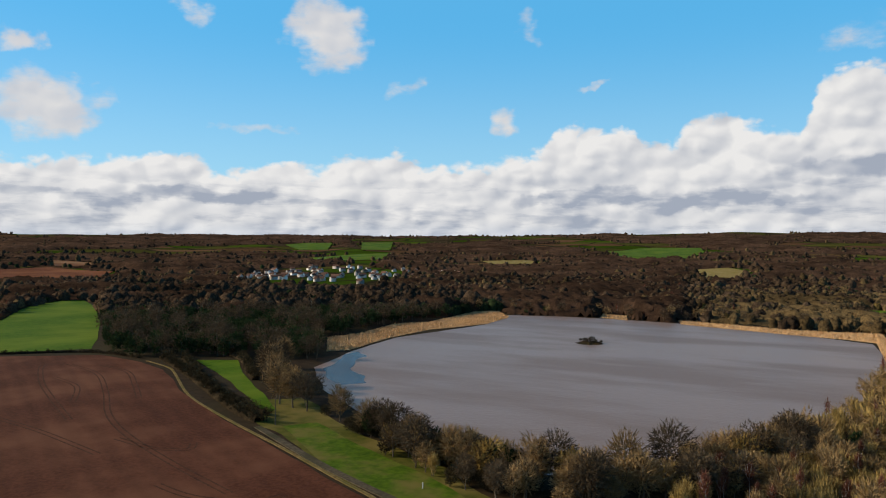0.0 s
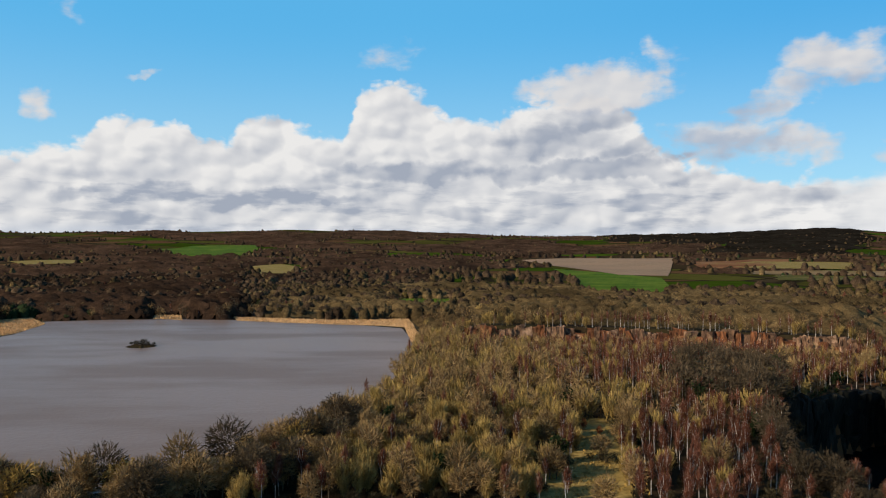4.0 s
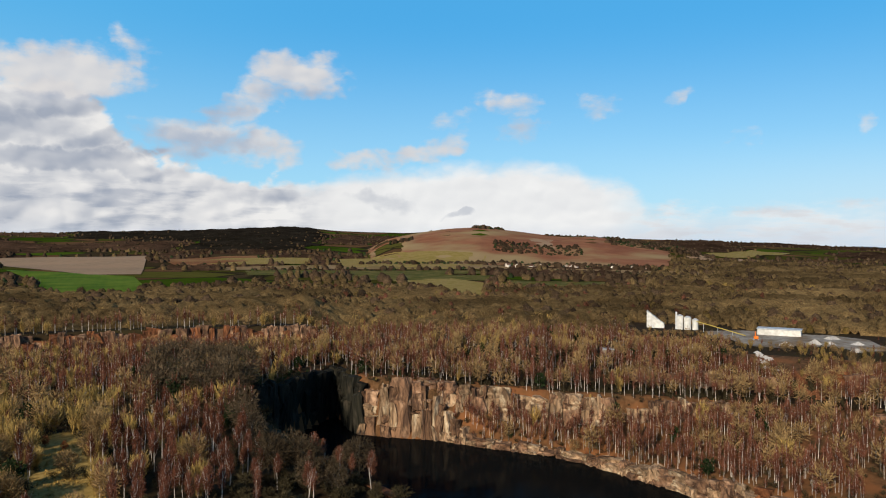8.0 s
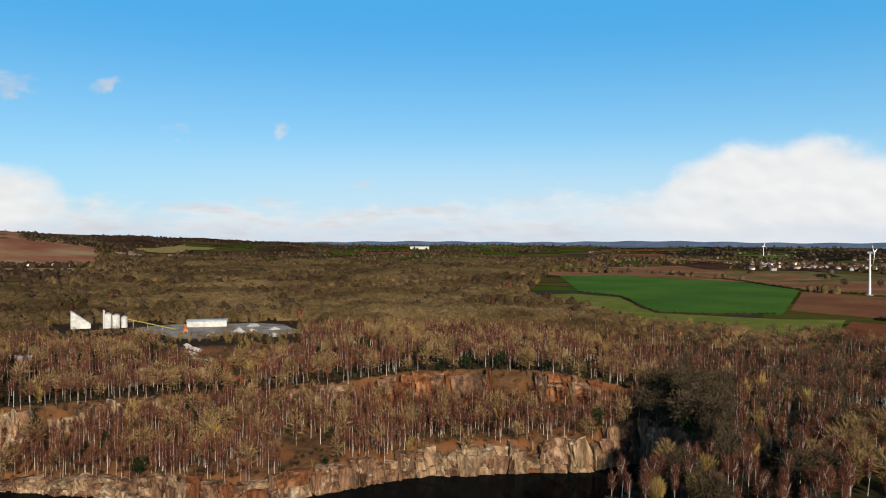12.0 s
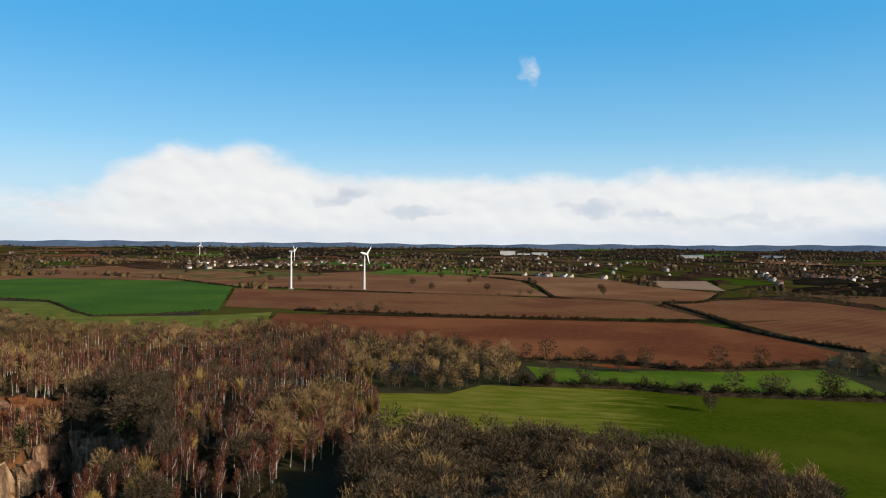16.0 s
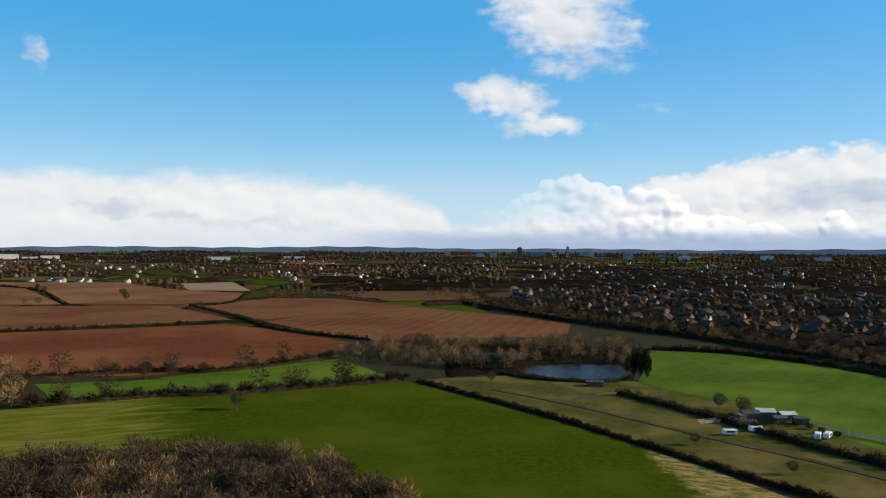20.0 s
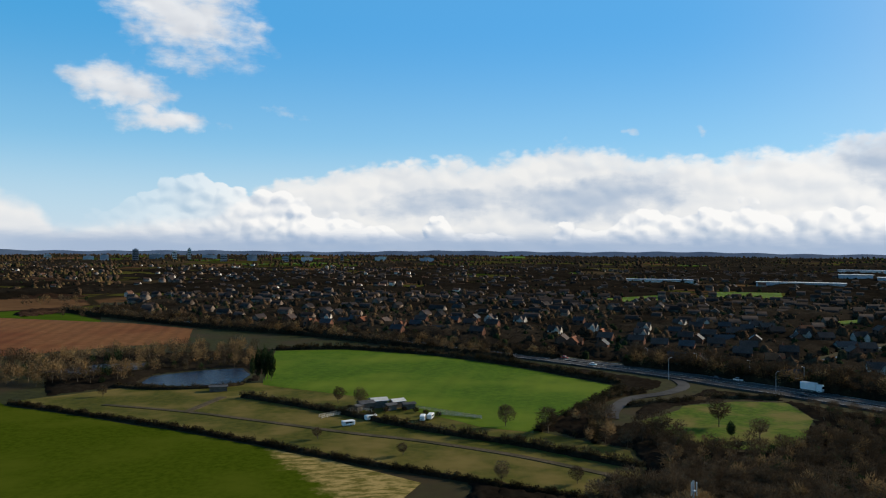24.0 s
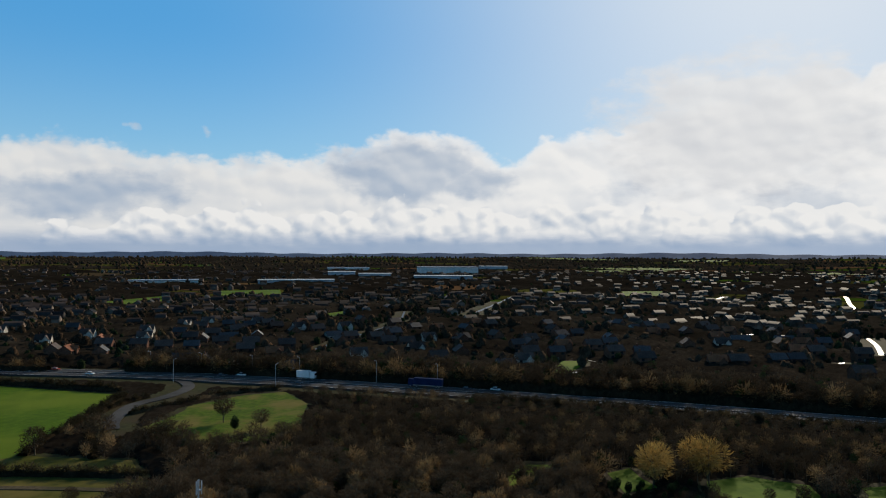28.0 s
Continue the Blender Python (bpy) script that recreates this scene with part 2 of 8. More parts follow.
bright = n.math("MULTIPLY_ADD", n.math("MULTIPLY", patch_, thin), -0.25, bright)
bright = n.math("MULTIPLY_ADD", ragged, 0.05, bright)
bright = n.math("MULTIPLY_ADD", n.math("MULTIPLY", n.math("SUBTRACT", 1.0, n.ramp(n.math("SUBTRACT", depth, -2.0), 0.0, 2.2)), left), -0.25, bright)
bright = n.math("MULTIPLY_ADD", under, n.math("MULTIPLY_ADD", right, -0.22, n.math("MULTIPLY_ADD", sheet_, 0.05, -0.50)), bright, clamp=True)
dark_tone = n.blend(n.ramp(turn, -60.0, 60.0), (3.5, 3.9, 4.7), (4.2, 5.2, 6.6))
light_tone = n.blend(n.ramp(turn, 100.0, 150.0), n.blend(n.ramp(turn, -75.0, -55.0), (8.0, 7.9, 7.8), (8.8, 8.8, 8.7)), (10.2, 10.1, 9.9))
white = n.blend(bright, dark_tone, light_tone)
toward = n.ramp(turn, 95.0, 150.0)      # the side where the sun stands
rim = n.math("SUBTRACT", 1.0, n.ramp(bank, 0.2, 1.8))
white = n.blend(n.math("MULTIPLY", toward, n.math("MULTIPLY_ADD", rim, 0.75, 0.10)), white, (10.4, 10.3, 10.2))
sky = n.blend(n.math("MULTIPLY", n.ramp(turn, 105.0, 165.0), 0.6), sky, (6.4, 7.6, 9.2))
haze = n.math("SUBTRACT", 1.0, n.ramp(height, -0.5, 3.2))
sky = n.blend(n.math("MULTIPLY", haze, 0.55), sky, (4.6, 6.0, 7.8))
pale = n.math("MULTIPLY", n.math("SUBTRACT", 1.0, n.ramp(height, 1.0, 8.5)), n.math("MULTIPLY", n.ramp(turn, -60.0, -10.0), n.math("SUBTRACT", 1.0, n.ramp(turn, 95.0, 120.0))))
sky = n.blend(n.math("MULTIPLY", pale, 0.62), sky, (6.6, 7.5, 8.4))
sky = n.blend(bank_mask, sky, white)
# loose clouds before it: lit above, greyer below
puff_white = n.blend(n.math("MULTIPLY_ADD", relief, 0.8, n.math("MULTIPLY_ADD", under, -0.5, n.math("MULTIPLY_ADD", cover, 0.10, 0.66)), clamp=True), (3.9, 4.4, 5.4), n.blend(n.ramp(turn, -60.0, 40.0), (7.4, 7.1, 6.9), (8.9, 8.9, 8.9)))
sky = n.blend(n.math("MULTIPLY", puff_mask, 0.93), sky, puff_white)
# bright heaps low before the sheet
near_at = n.vec("ADD", place, wobble(0.6, 3.0, 0.9))
near_form, near_up = swell(n.vec("MULTIPLY", near_at, (1.5, 1.9, 0))), swell(n.vec("MULTIPLY", n.vec("ADD", near_at, (0.30, 0.36, 0)), (1.5, 1.9, 0)))
heap_at = n.math("ADD", n.math("SUBTRACT", skyline(PUFF_TOP), height), n.math("MULTIPLY_ADD", near_form, 2.1, n.math("MULTIPLY_ADD", ragged, 0.34, -0.3)))
heap_mask = n.math("MULTIPLY", n.ramp(heap_at, 0.0, 0.28), n.ramp(n.math("MULTIPLY_ADD", ragged, 0.5, height), 0.2, 0.9))
heap_light = n.math("MULTIPLY_ADD", n.math("SUBTRACT", near_form, near_up), 2.3, n.math("MULTIPLY_ADD", n.ramp(heap_at, 0.0, 2.6), -0.32, 0.92), clamp=True)
sky = n.blend(n.math("MULTIPLY", heap_mask, n.math("MULTIPLY", right, 0.9)), sky, n.blend(heap_light, (4.3, 5.3, 6.7), (9.9, 9.8, 9.6)))
glow = n.math("POWER", n.math("MAXIMUM", n.vec("DOT_PRODUCT", way, tuple(sun_dir), out=1), 0.0), 17.0)
sky = n.blend(n.math("MULTIPLY", glow, 0.68), sky, (10.2, 10.2, 10.1))
low = n.math("MULTIPLY", n.math("SUBTRACT", 1.0, n.ramp(n.math("MULTIPLY_ADD", n.math("SUBTRACT", streak, 0.5), 1.5, height), 0.3, 1.7)), n.math("MULTIPLY_ADD", n.ramp(turn, 48.0, 62.0), 0.55, 0.45))
sky = n.blend(n.math("MULTIPLY", low, 0.75), sky, n.blend(n.ramp(turn, -20.0, 40.0), (5.4, 6.1, 7.2), n.blend(n.ramp(turn, 48.0, 66.0), (5.0, 6.1, 7.6), (2.5, 3.8, 5.9))))
back = n.add("ShaderNodeBackground", sky, SKY_STRENGTH)
n.add("ShaderNodeOutputWorld", back)


# ---- land ----
# height of the land over the lake, in metres
EYE_Z = 60.0
SKY_AZ = [-300, -250, -110, -75, -69, -62, -56, -49, -44.5, -40, -36, -31, -24, -14, -8, 0, 8, 12, 20, 30, 60]
SKY_EL = [.42, -.52, -.52, -.45, -.18, .1, .32, .5, .95, .65, .78, 1.02, .72, .4, .52, .78, .9, .72, .62, .42, .42]
PIT_AZ = [-105, -103, -99, -95, -88, -82, -76, -70, -64, -57.7, -52, -46, -43.8, -42, -38.7, -36.2, -34.8, -32, -29.5, -28.5, -27.8]
PIT_NEAR = [214, 208, 190, 165, 135, 120, 112, 110, 112, 118, 125, 140, 150, 160, 178, 198, 206, 226, 262, 288, 296]
PIT_FAR = [217, 240, 298, 280, 273, 269, 255, 248, 258, 278, 300, 311, 318, 324, 328, 336, 374, 344, 318, 306, 300]
WALL_TOP = [0, -2, -10, -14, -15, -16, -17, -18, -18, -21, -22.5, -22, -18, -5, -2, -2, -2, -2, -1, 0, 0]
FACE_R = [236, 262, 328, 322, 322, 322, 325, 330, 325, 316, 318, 326, 326, 330, 334, 342, 384, 354, 326, 314, 306]
FACE_FOOT = [0, -1, -6, -9, -11, -12, -10, -8, -10, -15, -16, -15, -14, -4, -1.9, -1.9, -1.9, -1.9, -1, 0, 0]
FACE_TOP = [0, 0, 1, 2, 3, 2, -3, -6, -5, -4, -4, -3, -3, -1, -1, -1, -1, -1, 0, 0, 0]
HILL_AZ = [-66, -60, -57, -54, -52, -50, -48, -45.5, -43, -41, -39, -36, -34]
HILL_EL = [-1.2, -.35, .05, .42, .4, .55, .85, 1.12, 1.0, .7, .3, -.6, -1.2]


def bearing(x, y):
    a = np.degrees(np.arctan2(-np.asarray(x, float), np.asarray(y, float)))
    return np.where(a > 60, a - 360, a)


def ease(v):
    v = np.clip(v, 0, 1)
    return v * v * (3 - 2 * v)


def terrain(x, y):
    x, y = np.asarray(x, float), np.asarray(y, float)
    r, a = np.hypot(x, y), bearing(x, y)
    start = 800 + 700 * ease((-a - 60) / 25) * ease((a + 290) / 25)
    top = EYE_Z + 4300 * np.tan(np.radians(np.interp(a, SKY_AZ, SKY_EL)))
    far = np.clip((r - start) / (4300 - start), 0, 1)
    z = top * far ** 1.6 * (1 - .25 * ease((r - 4350) / 600))
    z = z + 3.0 * ease((r - 900) / 900) * (np.sin(x / 173 + 1.3) * np.cos(y / 211) + .6 * np.sin(x / 71 + y / 93))
    # the open hill behind the fields
    crown = 2350 * np.tan(np.radians(np.interp(a, HILL_AZ, HILL_EL))) + EYE_Z
    z = np.maximum(z, crown * np.where(r < 2350, ease((r - 1450) / 950) ** 0.8, 1 - .5 * ease((r - 2350) / 900)) * ease((a + 64) / 4) * ease((-34.5 - a) / 4))
    # old quarry step far behind the birches
    z = z + ease((a + 35) / 3) * ease((-4 - a) / 3) * (8 * ease((r - 463) / 5) * (1 - ease((r - 560) / 200)) - 4 * ease((r - 425) / 20) * (1 - ease((r - 462) / 4)))
    z = z - 8 * ease((-92 - a) / 5) * ease((a + 118) / 4) * ease((r - 310) / 50) * (1 - ease((r - 450) / 40))
    # the flooded pit with its benches
    n, w, wt, fr, ff, ft = [np.interp(a, PIT_AZ, t) for t in (PIT_NEAR, PIT_FAR, WALL_TOP, FACE_R, FACE_FOOT, FACE_TOP)]
    inside = ease((a + 105) / 2) * ease((-27.6 - a) / 1.0)
    floor = -28 * ease((r - n) / 7)
    bench = wt + (ff - wt) * np.clip((r - w - 4) / np.maximum(fr - w - 4, 1), 0, 1)
    up = floor + (bench + 28) * ease((r - w) / 4)
    up = up + (ft - ff) * ease((r - fr) / 4)
    up = up - ft * ease((r - fr - 4) / 110)
    return z + inside * np.where(r < n, 0, up)


# ---- materials ----
def material(name, colours, scale=1.0, rough=0.9, bump=0.3, broad=0.02, vary=0.0, island=0.0, stripes=None, metal=0.0, spec=0.03, stretch=(1, 1, 1), mottle=0.35):
    """A surface of two or three base colours mixed by grain (scale, per metre) and by broad patches. vary: how far the brightness
    differs from thing to thing; island: from piece to piece; stripes: (angle in degrees, metres between, depth)."""
    m = bpy.data.materials.new(name)
    m.use_nodes = True
    k = Nodes(m.node_tree)
    where = k.add("ShaderNodeTexCoord", out=3)
    where = k.vec("MULTIPLY", where, stretch)
    grain = k.noise(where, scale, 5.0, 0.6)
    patch = k.noise(where, broad, 3.0, 0.55)
    colour = k.blend(k.ramp(grain, 0.32, 0.68), colours[0], colours[1])
    if len(colours) > 2:
        colour = k.blend(k.ramp(patch, 0.40, 0.66), colour, colours[2])
    shade = k.math("MULTIPLY_ADD", k.math("SUBTRACT", patch, 0.5), mottle * 2, 1.0)
    if vary:
        info = k.add("ShaderNodeObjectInfo", out=5)
        shade = k.math("MULTIPLY", shade, k.math("MULTIPLY_ADD", info, 2 * vary, 1 - vary))
    if island:
        own = k.add("ShaderNodeNewGeometry", out=8)
        shade = k.math("MULTIPLY", shade, k.math("MULTIPLY_ADD", own, 2 * island, 1 - island))
    if stripes:
        angle, gap, deep = stripes
        line = k.vec("DOT_PRODUCT", where, (math.cos(radians(angle)), math.sin(radians(angle)), 0), out=1)
        line = k.math("MULTIPLY_ADD", k.noise(where, 0.05, 2.0), 4.0, line)
        wave = k.math("SINE", k.math("MULTIPLY", line, 6.2832 / gap))
        shade = k.math("MULTIPLY", shade, k.math("MULTIPLY_ADD", wave, deep, 1.0))
        rows_ = k.add("ShaderNodeCombineXYZ", line, k.math("MULTIPLY", k.vec("DOT_PRODUCT", where, (-math.sin(radians(angle)), math.cos(radians(angle)), 0), out=1), 0.06), 0.0)
        shade = k.math("MULTIPLY", shade, k.math("MULTIPLY_ADD", k.math("SUBTRACT", k.noise(rows_, 0.16, 5.0, 0.7), 0.5), 3.2 * deep + 0.25, 1.0))
    tint = k.add("ShaderNodeCombineXYZ", shade, shade, shade)
    colour = k.blend(1.0, colour, tint, "MULTIPLY")
    node = m.node_tree.nodes.new("ShaderNodeBsdfPrincipled")
    k.put(colour, node.inputs["Base Color"])
    node.inputs["Roughness"].default_value, node.inputs["Metallic"].default_value = rough, metal
    node.inputs["Specular IOR Level"].default_value = spec
    if bump:
        relief = m.node_tree.nodes.new("ShaderNodeBump")
        relief.inputs["Strength"].default_value, relief.inputs["Distance"].default_value = bump, 0.10 / scale
        k.put(grain, relief.inputs["Height"])
        k.put(relief.outputs[0], node.inputs["Normal"])
    k.add("ShaderNodeOutputMaterial", node.outputs[0])
    return m


def water_material(name, deep, rough, ripple, size, spec):
    m = bpy.data.materials.new(name)
    m.use_nodes = True
    k = Nodes(m.node_tree)
    where = k.add("ShaderNodeTexCoord", out=3)
    gust = k.noise(k.vec("MULTIPLY", where, (0.5, 1.6, 1)), 0.012, 4.0, 0.6)
    wave = k.noise(where, size, 4.0, 0.6)
    node = m.node_tree.nodes.new("ShaderNodeBsdfPrincipled")
    k.put(k.blend(k.ramp(gust, 0.35, 0.65), deep, tuple(c * 0.8 for c in deep)), node.inputs["Base Color"])
    k.put(k.math("MULTIPLY_ADD", k.ramp(gust, 0.42, 0.62), 0.10, rough), node.inputs["Roughness"])
    node.inputs["IOR"].default_value, node.inputs["Specular IOR Level"].default_value = 1.33, spec
    relief = m.node_tree.nodes.new("ShaderNodeBump")
    relief.inputs["Strength"].default_value, relief.inputs["Distance"].default_value = ripple, 0.3
    k.put(wave, relief.inputs["Height"])
    k.put(relief.outputs[0], node.inputs["Normal"])
    k.add("ShaderNodeOutputMaterial", node.outputs[0])
    return m


M = {}
M["land"] = material("leaf_litter_and_scrub", [(0.022, 0.014, 0.008), (0.042, 0.027, 0.014), (0.034, 0.026, 0.011)], 0.25, broad=0.012)
M["scree"] = material("brown_quarry_earth", [(0.060, 0.034, 0.016), (0.150, 0.078, 0.036), (0.16, 0.066, 0.026)], 0.35, broad=0.06, mottle=0.6, bump=0.6)
M["ploughed"] = material("ploughed_red_soil", [(0.066, 0.022, 0.011), (0.098, 0.036, 0.018), (0.112, 0.045, 0.023)], 0.8, broad=0.03, stripes=(62, 7.0, 0.06), bump=0.8)
M["soil_dark"] = material("dark_red_soil", [(0.115, 0.032, 0.010), (0.160, 0.050, 0.015), (0.180, 0.064, 0.021)], 0.2, broad=0.012, stripes=(-40, 6, 0.07), bump=0.4)
M["soil_tan"] = material("brown_stubble_soil", [(0.152, 0.058, 0.021), (0.192, 0.082, 0.032), (0.210, 0.104, 0.044)], 0.2, broad=0.010, stripes=(-44, 9, 0.06))
M["soil_striped"] = material("striped_stubble_soil", [(0.158, 0.064, 0.022), (0.205, 0.094, 0.035), (0.122, 0.042, 0.015)], 0.2, broad=0.012, stripes=(5, 11, 0.10))
M["soil_pale"] = material("pale_stubble", [(0.25, 0.165, 0.10), (0.31, 0.21, 0.13), (0.28, 0.18, 0.11)], 0.1, broad=0.006)
M["grass"] = material("bright_pasture_grass", [(0.046, 0.096, 0.004), (0.074, 0.130, 0.006), (0.096, 0.134, 0.010)], 0.3, broad=0.02, stripes=(-20, 12, 0.03))
M["grass_light"] = material("yellowed_grass", [(0.085, 0.110, 0.008), (0.120, 0.140, 0.014), (0.140, 0.130, 0.024)], 0.3, broad=0.05, stripes=(-40, 9, 0.06))
M["grass_deep"] = material("deep_green_winter_crop", [(0.032, 0.088, 0.004), (0.048, 0.114, 0.006), (0.054, 0.108, 0.006)], 0.2, broad=0.01, stripes=(-15, 14, 0.05))
M["grass_rough"] = material("rough_olive_pasture", [(0.054, 0.060, 0.009), (0.092, 0.086, 0.015), (0.125, 0.095, 0.026)], 0.35, broad=0.05, mottle=0.5)
M["grass_tussock"] = material("tussocky_meadow", [(0.040, 0.078, 0.005), (0.082, 0.128, 0.008), (0.110, 0.092, 0.022)], 0.45, broad=0.07, mottle=0.6)
M["grass_dry"] = material("dry_straw_grass", [(0.22, 0.155, 0.042), (0.32, 0.235, 0.085), (0.17, 0.125, 0.028)], 0.5, broad=0.06, mottle=0.5)
M["bracken"] = material("dead_bracken_hillside", [(0.19, 0.072, 0.036), (0.26, 0.110, 0.056), (0.25, 0.175, 0.085)], 0.02, broad=0.0045)
M["soil_pale_tan"] = material("tan_stubble_strip", [(0.20, 0.125, 0.060), (0.26, 0.17, 0.085), (0.15, 0.105, 0.040)], 0.05, broad=0.006)
M["asphalt"] = material("worn_asphalt", [(0.040, 0.039, 0.038), (0.058, 0.056, 0.054), (0.068, 0.066, 0.062)], 1.5, rough=0.85, broad=0.05, spec=0.03)
M["wet_road"] = material("wet_asphalt", [(0.030, 0.030, 0.030), (0.050, 0.049, 0.048)], 0.8, rough=0.42, broad=0.06, spec=0.18)
M["track"] = material("gravel_track", [(0.066, 0.050, 0.030), (0.110, 0.086, 0.054), (0.045, 0.040, 0.020)], 0.9, broad=0.08)
M["paint_white"] = material("road_paint", [(0.62, 0.62, 0.60), (0.75, 0.75, 0.73)], 2.0, bump=0.0)
M["lake"] = water_material("silty_lake_water", (0.232, 0.160, 0.124), 0.30, 0.5, 0.5, 0.09)
M["pit_water"] = water_material("black_pit_water", (0.005, 0.006, 0.006), 0.08, 0.03, 0.4, 0.008)
M["pond"] = water_material("dark_pond_water", (0.006, 0.012, 0.026), 0.22, 0.9, 0.9, 0.11)


def plain_material():
    """Farmland far off: a patchwork of small fields, each of one crop, with dark hedge lines between."""
    m = bpy.data.materials.new("far_farmland")
    m.use_nodes = True
    k = Nodes(m.node_tree)
    where = k.vec("MULTIPLY", k.add("ShaderNodeTexCoord", out=3), (1, 1, 0))
    cells = []
    for feature in ("F1", "DISTANCE_TO_EDGE"):
        cell = m.node_tree.nodes.new("ShaderNodeTexVoronoi")
        cell.feature = feature
        k.put(where, cell.inputs["Vector"])
        cell.inputs["Scale"].default_value, cell.inputs["Randomness"].default_value = 0.0062, 0.85
        cells.append(cell)
    pick = k.vec("DOT_PRODUCT", cells[0].outputs["Color"], (1, 0, 0), out=1)
    other = k.vec("DOT_PRODUCT", cells[0].outputs["Color"], (0, 1, 0), out=1)
    grain, broad = k.noise(where, 0.05, 4.0), k.noise(where, 0.004, 3.0)
    colour = k.blend(k.ramp(pick, 0.35, 0.36), (0.075, 0.070, 0.016), (0.135, 0.072, 0.034))
    colour = k.blend(k.ramp(pick, 0.60, 0.61), colour, (0.050, 0.085, 0.008))
    colour = k.blend(k.ramp(pick, 0.80, 0.81), colour, (0.060, 0.042, 0.022))
    shade = k.math("MULTIPLY", k.math("MULTIPLY_ADD", grain, 0.6, 0.55), k.math("MULTIPLY_ADD", other, 0.5, 0.7))
    shade = k.math("MULTIPLY", shade, k.math("MULTIPLY_ADD", broad, 0.6, 0.65))
    colour = k.blend(1.0, colour, k.add("ShaderNodeCombineXYZ", shade, shade, shade), "MULTIPLY")
    colour = k.blend(k.ramp(cells[1].outputs["Distance"], 0.018, 0.045), (0.022, 0.018, 0.010), colour)
    body = m.node_tree.nodes.new("ShaderNodeBsdfDiffuse")
    k.put(colour, body.inputs[0])
    k.add("ShaderNodeOutputMaterial", body.outputs[0])
    return m


M["plain"] = plain_material()
M["verge"] = material("dark_rough_verge", [(0.024, 0.026, 0.010), (0.046, 0.048, 0.016), (0.040, 0.030, 0.015)], 0.3, broad=0.03)


def front_material():
    """Pasture with a yellowed, grazed end and long dry grass along one hedge, both with ragged edges."""
    m = bpy.data.materials.new("grazed_pasture_grass")
    m.use_nodes = True
    k = Nodes(m.node_tree)
    where = k.add("ShaderNodeTexCoord", out=3)
    grain, broad = k.noise(where, 0.5, 5.0, 0.65), k.noise(where, 0.03, 4.0, 0.6)
    along = k.vec("ADD", k.vec("MULTIPLY", k.vec("DOT_PRODUCT", where, (0.72, 0.69, 0), out=1), (0.25, 0, 0)), k.vec("MULTIPLY", k.add("ShaderNodeCombineXYZ", 0.0, k.vec("DOT_PRODUCT", where, (-0.69, 0.72, 0), out=1), 0.0), (0, 1, 0)))
    lines = k.noise(along, 0.22, 5.0, 0.65)
    colour = k.blend(k.ramp(grain, 0.3, 0.7), (0.034, 0.053, 0.003), (0.056, 0.076, 0.005))
    colour = k.blend(k.ramp(broad, 0.4, 0.7), colour, (0.066, 0.082, 0.007))
    worn = k.math("ADD", k.vec("DOT_PRODUCT", where, (0.0135, 0.0123, 0), out=1), k.math("MULTIPLY_ADD", lines, 1.6, k.math("MULTIPLY", broad, 0.8)))
    colour = k.blend(k.math("MULTIPLY", k.ramp(worn, 0.75, 1.45), 0.9), colour, k.blend(k.ramp(lines, 0.35, 0.7), (0.105, 0.122, 0.010), (0.205, 0.180, 0.034)))
    from_hedge = k.vec("DOT_PRODUCT", where, (0.61, 0.79, 0), out=1)
    on = k.vec("DOT_PRODUCT", where, (-0.79, 0.61, 0), out=1)
    wedge = k.math("SUBTRACT", k.math("MULTIPLY_ADD", k.math("ADD", on, 154.7), 0.56, -167.0), from_hedge)
    wedge = k.math("ADD", wedge, k.math("MULTIPLY", k.math("SUBTRACT", k.noise(where, 0.12, 6.0, 0.7), 0.5), 26.0))
    dry = k.blend(k.ramp(k.noise(k.vec("MULTIPLY", where, (0.5, 1.2, 1)), 0.45, 5.0, 0.7), 0.38, 0.62), (0.11, 0.095, 0.022), (0.33, 0.24, 0.088))
    colour = k.blend(k.ramp(wedge, 0.0, 6.0), colour, dry)
    node = m.node_tree.nodes.new("ShaderNodeBsdfDiffuse")
    k.put(colour, node.inputs[0])
    k.add("ShaderNodeOutputMaterial", node.outputs[0])
    return m


M["grass_front"] = front_material()
# ---- building blocks ----
def mesh_of(name, verts, faces, mats):
    """A mesh from arrays of points and of faces with equal corner counts; mats: one material."""
    me = bpy.data.meshes.new(name)
    verts, faces = np.asarray(verts, np.float32), np.asarray(faces, np.int32)
    me.vertices.add(len(verts))
    me.vertices.foreach_set("co", verts.ravel())
    c = faces.shape[1]
    me.loops.add(faces.size)
    me.loops.foreach_set("vertex_index", faces.ravel())
    me.polygons.add(len(faces))
    me.polygons.foreach_set("loop_start", np.arange(0, faces.size, c, dtype=np.int32))
    me.polygons.foreach_set("loop_total", np.full(len(faces), c, np.int32))
    me.materials.append(mats)
    me.update(calc_edges=True)
    return me


def part(name, bm, mat, parent=None, label=""):
    """Links a bmesh as one mesh object, under a thing or a part."""
    me = bpy.data.meshes.new(name)
    bm.to_mesh(me)
    bm.free()
    me.materials.append(mat)
    ob = new(name, me)
    ob.parent = parent
    return tagged(ob, label)


def box(bm, x0, x1, y0, y1, z0, z1, bevel=0.0):
    """Adds a box to a bmesh."""
    got = bmesh.ops.create_cube(bm, size=1.0)["verts"]
    for v in got:
        v.co = Vector(((x0 + x1) / 2 + v.co.x * (x1 - x0), (y0 + y1) / 2 + v.co.y * (y1 - y0), (z0 + z1) / 2 + v.co.z * (z1 - z0)))
    if bevel:
        edges = list({e for v in got for e in v.link_edges})
        bmesh.ops.bevel(bm, geom=edges, offset=bevel, segments=1, affect="EDGES")
    return bm


